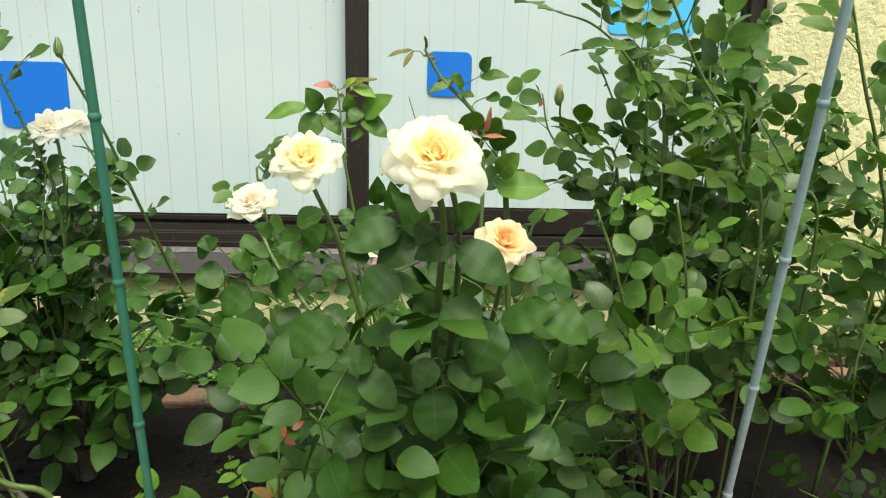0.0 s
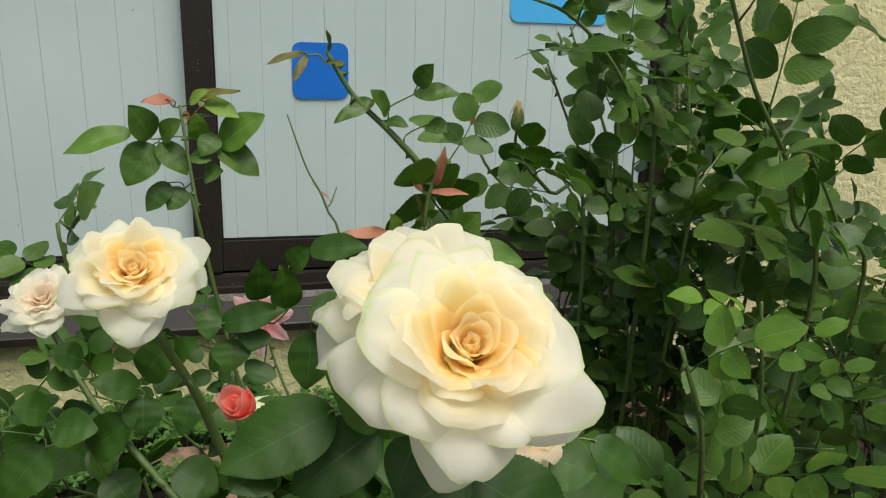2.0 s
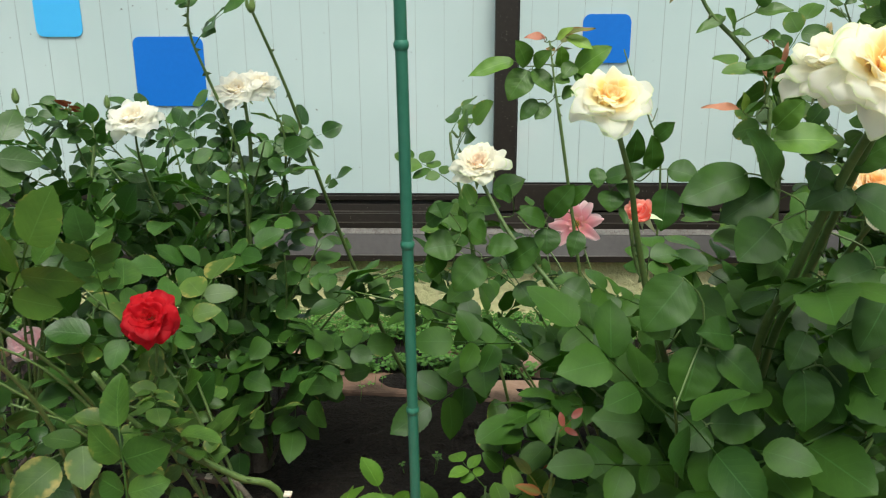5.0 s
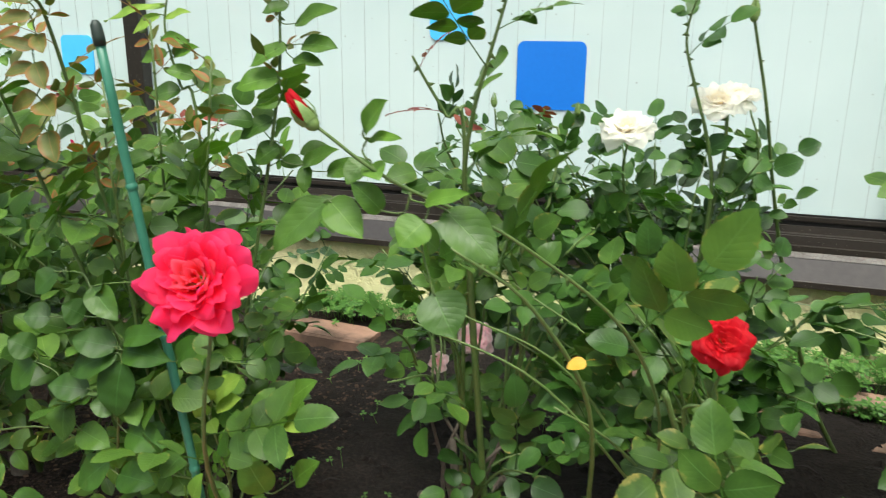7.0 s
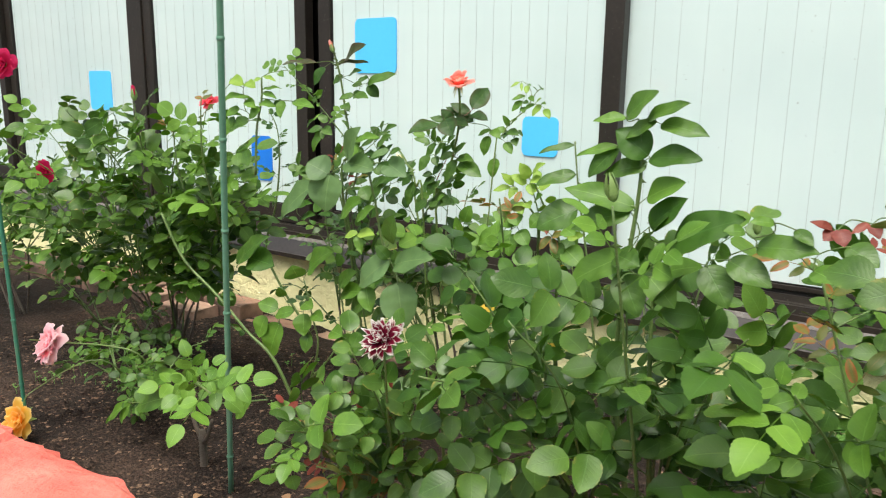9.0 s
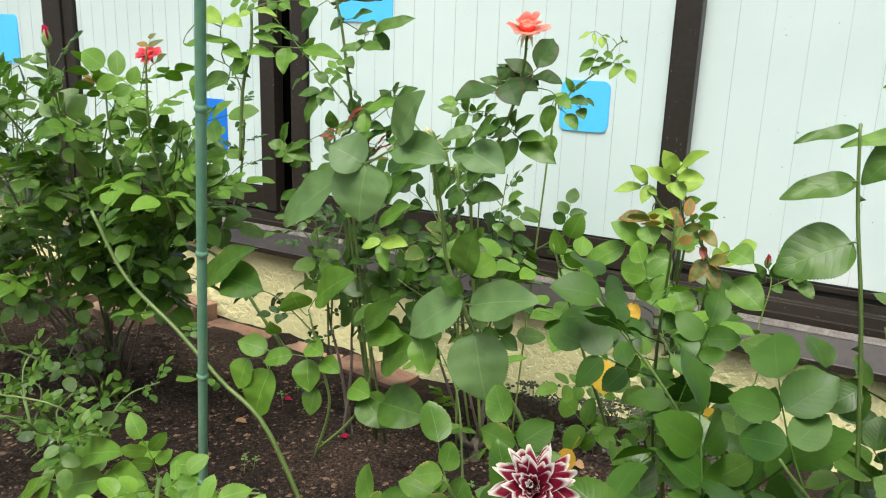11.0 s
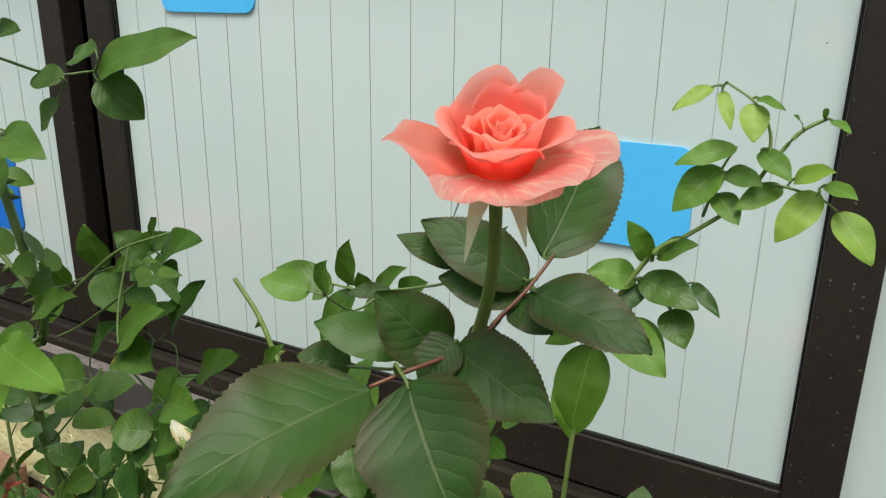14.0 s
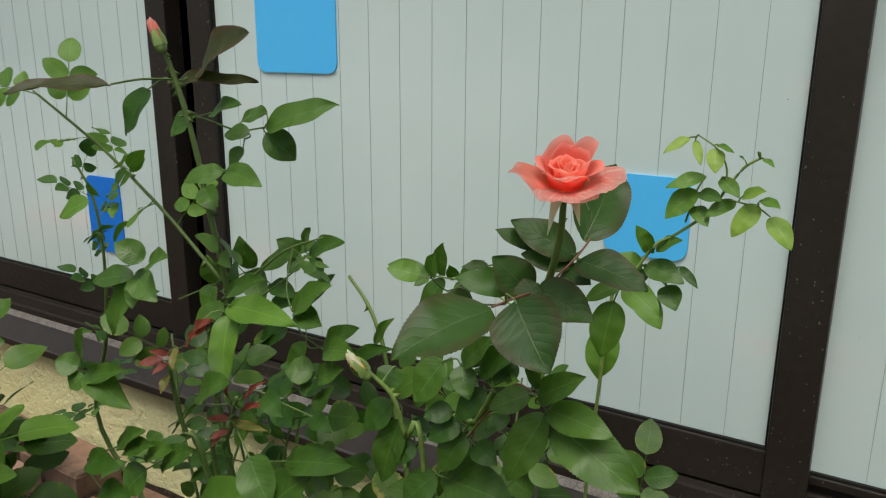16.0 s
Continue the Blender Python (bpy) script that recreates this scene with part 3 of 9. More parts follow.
def tube(bm, pts, radii, sides=6, cap=True):
    rings = []
    ref = Vector((0.31, 0.17, 0.93)).normalized()
    for i, q in enumerate(pts):
        d = (pts[min(i + 1, len(pts) - 1)] - pts[max(i - 1, 0)]).normalized()
        side = d.cross(ref if abs(d.dot(ref)) < 0.95 else Vector((1, 0, 0))).normalized()
        up = side.cross(d)
        rings.append([bm.verts.new(q + (side * math.cos(2 * math.pi * k / sides) + up * math.sin(2 * math.pi * k / sides)) * radii[i]) for k in range(sides)])
    for r0, r1 in zip(rings, rings[1:]):
        for k in range(sides):
            bm.faces.new((r0[k], r0[(k + 1) % sides], r1[(k + 1) % sides], r1[k]))
    if cap:
        bm.faces.new(rings[0][::-1])
        bm.faces.new(rings[-1])
    return rings


def stake(foot, top, first, gap, mat_, label, cap=False, r=0.0045):
    foot, top = Vector(foot), Vector(top)
    st = thing("plant_stake", foot, label, "plant stake", "plant stakes in the rose bed")
    way = top - foot
    length = way.length
    way.normalize()
    bm = bmesh.new()
    tube(bm, [way * (length * k / 12) for k in range(13)], [r] * 13, 12)
    part("pole", bm, mat_, st, smooth=True)
    d = first
    while d < length - 0.02:
        bm = bmesh.new()
        tube(bm, [way * (d + off) for off in (-0.0038, -0.0018, 0.0, 0.0018, 0.0038)], [r * k for k in (0.98, 1.20, 1.27, 1.22, 0.98)], 12, False)
        part("knot", bm, mat_, st, smooth=True)
        d += gap
    if cap:
        bm = bmesh.new()
        tube(bm, [way * s for s in (length - 0.012, length - 0.004, length + 0.006, length + 0.010)], [r * 1.18, r * 1.22, r * 1.1, r * 0.5], 12)
        part("cap", bm, M_CAP, st, "dark green rubber cap", smooth=True)
    return st


stake((-0.2878, -1.038, -0.05), (-0.297, -1.167, 1.18), 0.1010, 0.1503, M_STAKE, "green ribbed plant stake standing in the soil")
stake((0.338, -0.955, -0.05), (0.302, -1.212, 1.02), 0.145, 0.150, M_STAKE_PALE, "bleached blue-green plant stake leaning among rose leaves")
stake((-1.0071, -1.0856, -0.05), (-1.0755, -1.127, 0.664), 0.13, 0.150, M_STAKE, "green plant stake with a dark rubber cap", True)
stake((-2.303, -0.913, -0.05), (-2.0656, -1.0699, 1.16), 0.115, 0.150, M_STAKE_WORN, "tall thin faded green plant stake in the soil", r=0.0052)
stake((-2.92, -0.985, -0.05), (-2.915, -1.0, 0.62), 0.115, 0.150, M_STAKE, "green plant stake among rose leaves")


# ---- rose leaves: compound leaves with toothed leaflets ----
def leaflet(bm, uvl, base, along, up, length, width, fold, curl, r):
    """One toothed leaflet from base, pointing along, its upper side towards up."""
    along = along.normalized()
    side = along.cross(up).normalized()
    up = side.cross(along).normalized()
    n = 19
    ph, tw = r.uniform(0, 6.3), r.uniform(-0.25, 0.25)
    rows = []
    for i in range(n + 1):
        s = i / n
        w = width * 0.5 * s ** 0.54 * (1 - s) ** 0.76 / 0.414 * (1.0 - 1.3 * max(0.0, s - 0.78)) if 0 < i < n else 0.0
        tooth = 1.0 + (0.030 if i % 2 else -0.025)
        drop = -curl * length * s * s
        c = base + along * (length * s) + up * drop
        if w == 0.0:
            v0 = bm.verts.new(c)
            rows.append((v0, v0, v0, s))
            continue
        wave = 0.035 * length * math.sin(s * 7.0 + ph)
        lft = c - side * (w * tooth) + up * (fold * w + wave + tw * w) + along * (0.012 * length if i % 2 else 0)
        rgt = c + side * (w * tooth) + up * (fold * w - wave * 0.7 - tw * w) + along * (0.013 * length if i % 2 else 0)
        rows.append((bm.verts.new(lft), bm.verts.new(c), bm.verts.new(rgt), s))

    def face(vs, uvs):
        f = bm.faces.new(vs)
        f.smooth = True
        for lp, q in zip(f.loops, uvs):
            lp[uvl].uv = q

    for (l0, m0, r0, s0), (l1, m1, r1, s1) in zip(rows, rows[1:]):
        if l0 is m0:
            face((m0, m1, l1), ((s0, 0.5), (s1, 0.5), (s1, 0.0)))
            face((m0, r1, m1), ((s0, 0.5), (s1, 1.0), (s1, 0.5)))
        elif l1 is m1:
            face((l0, m0, m1), ((s0, 0.0), (s0, 0.5), (s1, 0.5)))
            face((m0, r0, m1), ((s0, 0.5), (s0, 1.0), (s1, 0.5)))
        else:
            face((l0, m0, m1, l1), ((s0, 0.0), (s0, 0.5), (s1, 0.5), (s1, 0.0)))
            face((m0, r0, r1, m1), ((s0, 0.5), (s0, 1.0), (s1, 1.0), (s1, 0.5)))


def compound_leaf(name, mat_, count, seed, narrow=1.0):
    """A leaf of 1, 3, 5 or 7 leaflets on a stalk; the end leaflet is 45 mm long at size 1."""
    r = random.Random(seed)
    bm = bmesh.new()
    uvl = bm.loops.layers.uv.new("uv")
    pairs = (count - 1) // 2
    stalk = 0.022 + 0.030 * pairs
    droop = r.uniform(0.0, 0.5)
    sideways = r.uniform(-0.25, 0.25)

    def spot(s):
        return Vector((sideways * stalk * s * s, stalk * s, -droop * stalk * s * s * 0.6))

    tube(bm, [spot(k / 4) for k in range(5)], [0.0011, 0.0009, 0.0008, 0.0007, 0.0006], 3, False)
    up = Vector((0, 0, 1))
    for k in range(pairs):
        s = 1.0 - (k + 1) * (0.62 / max(pairs, 1)) + r.uniform(-0.03, 0.03)
        scale = (0.92, 0.78, 0.62)[k] if k < 3 else 0.5
        for sgn in (-1, 1):
            a = radians(r.uniform(48, 78))
            way = Vector((sgn * math.sin(a), math.cos(a), r.uniform(-0.30, 0.12)))
            tilt = (up + Vector((r.uniform(-0.3, 0.3), r.uniform(-0.25, 0.25), 0))).normalized()
            ln = 0.045 * scale * r.uniform(0.88, 1.1)
            leaflet(bm, uvl, spot(s) + way.normalized() * 0.002, way, tilt, ln, ln * r.uniform(0.62, 0.78) * narrow, r.uniform(0.04, 0.38), r.uniform(0.02, 0.26), r)
    way = Vector((sideways * 1.4, 1.0, -droop * 0.9 + r.uniform(-0.15, 0.1)))
    ln = 0.045 * r.uniform(0.95, 1.15)
    leaflet(bm, uvl, spot(1.0), way, (up + Vector((r.uniform(-0.2, 0.2), 0.2, 0))).normalized(), ln, ln * r.uniform(0.64, 0.80) * narrow, r.uniform(0.05, 0.3), r.uniform(0.05, 0.3), r)
    me = bpy.data.meshes.new(name)
    bm.to_mesh(me)
    bm.free()
    me.materials.append(mat_)
    return me


LEAVES = {}
for k, (kind, m) in enumerate(LEAF_MATS.items()):
    if kind in ("clover", "purple", "deep", "pale"):
        continue
    counts = (5, 5, 5, 7, 5, 3, 5) if kind not in ("bronze", "red", "pink", "lime") else (5, 3, 5, 3)
    LEAVES[kind] = [compound_leaf("leaf", m, c, 100 * k + i, 0.62 if kind in ("red", "pink") else 0.58 if kind == "bronze" else 1.0) for i, c in enumerate(counts)]
SINGLE = {kind: [compound_leaf("leaf", LEAF_MATS[kind], 1, 900 + i) for i in range(3)] for kind in ("yellow", "mid")}

rng = random.Random(21)


def put(ob, bush, m):
    ob.parent = bush
    ob.matrix_basis = Matrix.Translation(-bush.location) @ m
    return ob


def frame_from(place, along, up, size):
    along = along.normalized()
    side = along.cross(up)
    if side.length < 1e-4:
        side = along.cross(Vector((1, 0, 0)))
    side.normalize()
    up = side.cross(along)
    m = Matrix((side, along, up)).transposed().to_4x4() @ Matrix.Diagonal((size, size, size, 1))
    m.translation = place
    return m


CLEAR = []
CANES, BLADES = {}, {}
OPEN = Vector((0.05, -0.50, 0.82))


def leaf(bush, place, along, kind, size, up=None, single=False, jitter=0.66):
    place, along = Vector(place), Vector(along)
    ahead = along.normalized() * size
    if jitter > 0.2 and any((place + ahead * q - c).length < d + 0.032 * size for c, d in CLEAR for q in (0.035, 0.085)):
        return None
    up = Vector(up) if up else OPEN
    up = up + Vector((rng.uniform(-1, 1), rng.uniform(-1, 1), rng.uniform(-0.5, 0.5))) * jitter
    data = rng.choice((SINGLE if single else LEAVES)[kind])
    return put(new("leaf", data), bush, frame_from(place, along, up, size))


def blade(b, base, tip, width, kind, up=None, fold=0.11, curl=0.06):
    """One large finely toothed leaflet from its foot to its tip."""
    base, tip = Vector(base), Vector(tip)
    ln = (tip - base).length
    r = random.Random(int(abs(base.x * 7919 + base.z * 3001 + tip.z * 977) * 1000))
    n, ph = 54, r.uniform(0, 6.28)
    bm = bmesh.new()
    uvl = bm.loops.layers.uv.new("uv")
    rows = []
    for i in range(n + 1):
        q = i / n
        w = width * 0.5 * (q ** 0.54) * (1 - q) ** 0.80 / 0.407 if 0 < i < n else 0.0004
        w *= 1.0 - 0.16 * max(0.0, q - 0.74) / 0.26
        row = []
        for k in (-1.0, -0.55, 0.0, 0.55, 1.0):
            edge = abs(k) == 1.0
            x = k * w * ((1.026 if i % 2 else 0.982) if edge else 1.0)
            z = fold * w * abs(k) ** 1.3 * 2 - curl * ln * (4 * (q - 0.4) ** 2 - 0.2) + 0.026 * ln * math.sin(10 * q + ph + 2.4 * k) * abs(k) + 0.010 * ln * math.sin(23 * q + 2 * ph) * abs(k) * (1 - abs(k)) * 3
            row.append(bm.verts.new((x, ln * q + (0.007 * ln if edge and i % 2 else 0.0), z)))
        rows.append(row)
    for i in range(n):
        for j in range(4):
            f = bm.faces.new((rows[i][j], rows[i][j + 1], rows[i + 1][j + 1], rows[i + 1][j]))
            f.smooth = True
            for lp, (a, c) in zip(f.loops, ((i, j), (i, j + 1), (i + 1, j + 1), (i + 1, j))):
                lp[uvl].uv = (a / n, c / 4)
    BLADES.setdefault(b.name, []).append((base, tip))
    return put(part("leaf", bm, LEAF_MATS[kind], b), b, frame_from(base, tip - base, Vector(up) if up else Vector((0.12, -0.75, 0.65)), 1.0))


def bush(base, label, group=""):
    x, y = base
    return thing("rose_bush", (x, y, soil_height(x, y) - 0.01), label, "rose bush", group)


def stem_mesh(pts, r0, r1, thorns, seed):
    r = random.Random(seed)
    n = len(pts) - 1
    bm = bmesh.new()
    tube(bm, pts, [r0 + (r1 - r0) * k / n for k in range(n + 1)], 6)
    for k in range(thorns):
        i = r.randint(1, n - 1)
        q, d = pts[i], (pts[i + 1] - pts[i]).normalized()
        a = r.uniform(0, 6.28)
        side = d.cross(Vector((math.cos(a), math.sin(a), 0.2))).normalized()
        w = side.cross(d)
        rad = r0 + (r1 - r0) * i / n
        b0 = [bm.verts.new(q + side * rad * 0.8 + d * 0.0024), bm.verts.new(q + side * rad * 0.8 - d * 0.0030), bm.verts.new(q + side * rad * 0.7 + w * 0.0012), bm.verts.new(q + side * rad * 0.7 - w * 0.0012)]
        tip = bm.verts.new(q + side * (rad + 0.0058) - d * 0.0022)
        for a_, b_ in ((0, 2), (2, 1), (1, 3), (3, 0)):
            bm.faces.new((b0[a_], b0[b_], tip))
    return bm


def cane(b, points, kind="mid", size=1.0, gap=0.045, start=0.3, r0=0.0027, r1=0.0012, tip=None, tips=2, mat_=None, thorns=8, spread=0.85, rise=0.25, end=1.0):
    """A stem through the points, foot first, with leaves turned round it; the last few may be of a younger kind."""
    pts = tube_points(points, 6 * (len(points) - 1))
    ob = part("cane", stem_mesh([q - b.location for q in pts], r0, r1, thorns, rng.randint(0, 9999)), mat_ or M_STEM, b, smooth=True)
    CANES.setdefault(b.name, []).extend(pts)
    lens = [0.0]
    for p, q in zip(pts, pts[1:]):
        lens.append(lens[-1] + (q - p).length)
    total, d, turn = lens[-1], 0.0, rng.uniform(0, 6.28)
    spots = []
    d = total * start
    while d < total * end:
        spots.append(d)
        d += gap * rng.uniform(0.8, 1.25)
    for j, d in enumerate(spots):
        i = max(k for k in range(len(lens)) if lens[k] <= d)
        i = min(i, len(pts) - 2)
        axis = (pts[i + 1] - pts[i]).normalized()
        place = pts[i].lerp(pts[i + 1], (d - lens[i]) / max(lens[i + 1] - lens[i], 1e-6))
        turn += 2.4 + rng.uniform(-0.3, 0.3)
        out = Vector((math.cos(turn), math.sin(turn), 0.0))
        out = (out - axis * out.dot(axis)).normalized()
        f = d / total
        along = out * spread + axis * (0.15 + 0.55 * f) + Vector((0, 0, rise * (f - 0.35)))
        young = tip is not None and j >= len(spots) - tips
        leaf(b, place, along, tip if young else kind, size * (0.62 + 0.1 * rng.random() if young else rng.uniform(0.62, 1.20)))
    return pts


def thicket(b, count, x, y, z, kind="mid", size=1.0, gap=0.04, kinds=None, start=0.35, **more):
    """A few woody stems from the foot of the bush, forking into canes that reach over a stretch of the bed."""
    forks = max(1, round(count / 3.5))
    tops = []
    for i in range(forks):
        f = b.location + Vector((rng.uniform(-0.025, 0.025), rng.uniform(-0.025, 0.025), 0.005))
        c = Vector((x[0] + (x[1] - x[0]) * (i + 0.5) / forks, (y[0] + y[1]) / 2, z[0] * 0.45 + z[1] * 0.55))
        top = f.lerp(c, 0.42) + Vector((rng.uniform(-0.02, 0.02), rng.uniform(-0.02, 0.02), 0.02))
        cane(b, [f, f.lerp(top, 0.55) + Vector((rng.uniform(-0.018, 0.018), rng.uniform(-0.018, 0.018), 0.015)), top], start=2, r0=0.0036, r1=0.0022, thorns=6, mat_=M_WOOD if z[1] > 0.3 else M_STEM)
        tops.append(top)
    for k in range(count):
        t = Vector((x[0] + (x[1] - x[0]) * ((k + rng.random()) / count), rng.uniform(*y), z[0] + (z[1] - z[0]) * rng.random() ** 0.7))
        f = tops[min(forks - 1, k * forks // count)]
        m = f.lerp(t, 0.5) + Vector((rng.uniform(-0.025, 0.025), rng.uniform(-0.025, 0.025), 0.06 * (t - f).length / 0.4))
        cane(b, [f, m, t], rng.choice(kinds) if kinds else kind, size, gap, max(0.08, (start - 0.40) / 0.60), 0.0020, 0.0010, thorns=3, **more)


def trunk(b, height, radius, lean=(0.0, 0.0), arms=3):
    """A short knobbly woody base."""
    r = random.Random(int(abs(b.location.x) * 1000))
    bm = bmesh.new()
    pts = [Vector((lean[0] * s, lean[1] * s, height * s - 0.03)) for s in (0, 0.25, 0.5, 0.75, 1.0)]
    tube(bm, pts, [radius * k for k in (1.25, 1.0, 0.85, 0.95, 0.7)], 9)
    for k in range(arms):
        a = 6.28 * k / arms + r.uniform(-0.4, 0.4)
        d = Vector((math.cos(a), math.sin(a), r.uniform(0.8, 1.4)))
        tube(bm, [pts[3], pts[3] + d * 0.03, pts[3] + d * 0.06 + Vector((0, 0, 0.02))], [radius * 0.6, radius * 0.5, radius * 0.34], 7)
    for q in bm.verts:
        q.co += q.co.normalized() * 0.2 * radius * noise.noise(q.co * 60)
    return part("trunk", bm, M_WOOD, b, "gnarled grey-brown woody base", smooth=True)


# ---- rose blooms ----
def petal(bm, uvl, angle, r0, length, width, th0, th1, lip, point, wave, z0, seed):
    r = random.Random(seed)
    nu, nv = (14, 12) if length > 0.012 else (8, 7)
    ph, ph2 = r.uniform(0, 6.28), r.uniform(0, 6.28)
    roll = 0.10 + 0.0035 * abs(lip)
    prof = [(r0, z0)]
    for k in range(24):
        s = (k + 0.5) / 24
        th = radians(th0 + (th1 - th0) * s ** 1.4 + (lip * max(0.0, (s - 0.72) / 0.28) ** 2))
        prof.append((prof[-1][0] + math.sin(th) * length / 24, prof[-1][1] + math.cos(th) * length / 24))
    ca, sa = math.cos(angle), math.sin(angle)
    rows = []
    for i in range(nv + 1):
        row = []
        for j in range(nu + 1):
            u = -1 + 2 * j / nu
            v = i / nv * (1.0 - point * abs(u) ** 1.25 - 0.14 * u ** 4)
            v *= 1.0 + 0.035 * math.sin(5 * u + ph) * (i / nv)
            k = min(max(v, 0.0), 0.9999) * 24
            k0 = int(k)
            rad = prof[k0][0] + (prof[k0 + 1][0] - prof[k0][0]) * (k - k0)
            z = prof[k0][1] + (prof[k0 + 1][1] - prof[k0][1]) * (k - k0)
            half = width * (0.28 + 0.72 * math.sin(math.pi * (0.06 + 0.60 * (i / nv))) ** 0.9)
            s = u * half
            rc = max(rad, 0.35 * width, r0 * 1.1)
            f = s / rc
            x = rad - rc * (1 - math.cos(f)) * 0.85
            y = rc * math.sin(f)
            back = roll * length * max(0.0, abs(u) - 0.35) ** 2 * (i / nv) ** 3
            z += wave * length * math.sin(u * 4.2 + ph) * (i / nv) ** 2 - back * math.sin(radians(th1))
            x += back * math.cos(radians(th1))
            x += 0.05 * length * math.cos(u * 3.3 + ph) * (i / nv) ** 2
            z += 0.45 * wave * length * math.sin(u * 9.5 + ph2) * (i / nv) ** 4
            row.append(bm.verts.new((x * ca - y * sa, x * sa + y * ca, z)))
        rows.append(row)
    for i in range(nv):
        for j in range(nu):
            f = bm.faces.new((rows[i][j], rows[i][j + 1], rows[i + 1][j + 1], rows[i + 1][j]))
            f.smooth = True
            for lp, (a, c) in zip(f.loops, ((i, j), (i, j + 1), (i + 1, j + 1), (i + 1, j))):
                lp[uvl].uv = (a / nv, c / nu)


# layers: petals, foot radius, length, half width, foot angle, rim angle, rim roll, pointedness, which colour
FULL = [(4, 0.02, 0.24, 0.17, 0, 8, 40, 0.14, 0), (4, 0.06, 0.29, 0.21, 12, 22, 65, 0.16, 0), (5, 0.09, 0.35, 0.25, 20, 32, 85, 0.20, 0), (5, 0.13, 0.43, 0.29, 27, 41, 105, 0.26, 0), (5, 0.15, 0.52, 0.35, 35, 50, 115, 0.30, 0), (6, 0.17, 0.60, 0.40, 43, 60, 115, 0.34, 1), (6, 0.18, 0.69, 0.45, 52, 72, 105, 0.36, 1), (6, 0.18, 0.80, 0.50, 63, 86, 95, 0.37, 2), (6, 0.18, 0.92, 0.54, 75, 102, 80, 0.37, 2), (5, 0.16, 1.02, 0.56, 87, 124, 60, 0.37, 2)]
CORAL_HEART = [(3, 0.03, 0.50, 0.16, -4, -2, 30, 0.03, 0), (3, 0.10, 0.54, 0.25, 0, 4, 60, 0.04, 0), (4, 0.18, 0.57, 0.34, 3, 10, 80, 0.05, 0), (4, 0.26, 0.60, 0.44, 6, 16, 90, 0.06, 0), ((335, 235), 0.36, 1.00, 0.84, 8, 20, 45, 0.30, 1), ((290,), 0.37, 0.84, 0.66, 7, 16, 60, 0.12, 1), ((50, 120, 195), 0.36, 0.80, 0.74, 14, 50, 85, 0.20, 1)]
CORAL_SKIRT = [((41,), 0.32, 1.08, 0.46, 58, 78, 130, 0.30, 1), ((216, 180), 0.30, 0.98, 0.72, 62, 82, 60, 0.20, 2), ((98, 142), 0.30, 0.74, 0.60, 60, 96, 85, 0.12, 2), ((300,), 0.28, 0.88, 0.56, 58, 86, 40, 0.20, 2)]
RUFFLED = [(5, 0.05, 0.36, 0.17, 8, 14, 40, 0.20, 0), (6, 0.09, 0.42, 0.22, 18, 26, 70, 0.24, 0), (6, 0.12, 0.48, 0.27, 27, 38, 90, 0.28, 0), (7, 0.15, 0.55, 0.32, 36, 50, 100, 0.31, 1), (7, 0.17, 0.63, 0.37, 46, 62, 105, 0.34, 1), (7, 0.18, 0.73, 0.43, 57, 75, 100, 0.37, 1), (7, 0.18, 0.85, 0.49, 68, 90, 85, 0.40, 2), (6, 0.18, 0.98, 0.52, 80, 106, 65, 0.42, 2)]
HALF_OPEN = [(2, 0.05, 0.80, 0.20, 0, 0, 10, 0.10, 1), (3, 0.16, 0.95, 0.42, 14, 0, 10, 0.08, 1), (3, 0.26, 1.00, 0.60, 24, -4, 30, 0.10, 1), (3, 0.30, 1.00, 0.66, 34, 2, 45, 0.16, 1)]
STAR = [(6, 0.08, 0.40, 0.14, 30, 45, 20, 0.25, 0), (8, 0.10, 0.95, 0.24, 62, 88, 30, 0.30, 1), (7, 0.10, 0.92, 0.26, 80, 118, 20, 0.32, 2)]
POM = [(6, 0.03, 0.34, 0.11, 2, 8, 10, 0.30, 0), (9, 0.06, 0.44, 0.12, 12, 22, 15, 0.32, 1), (11, 0.08, 0.54, 0.13, 26, 40, 15, 0.34, 2), (12, 0.10, 0.64, 0.14, 42, 60, 15, 0.36, 0), (12, 0.10, 0.72, 0.15, 60, 82, 15, 0.36, 1), (11, 0.10, 0.78, 0.16, 78, 108, 15, 0.36, 2)]
LOOSE = [(4, 0.04, 0.40, 0.22, 8, 20, 10, 0.06, 0), (5, 0.10, 0.58, 0.34, 28, 45, 30, 0.10, 1), (5, 0.14, 0.78, 0.44, 50, 80, 40, 0.15, 2), (5, 0.14, 0.90, 0.48, 72, 108, 30, 0.16, 2)]


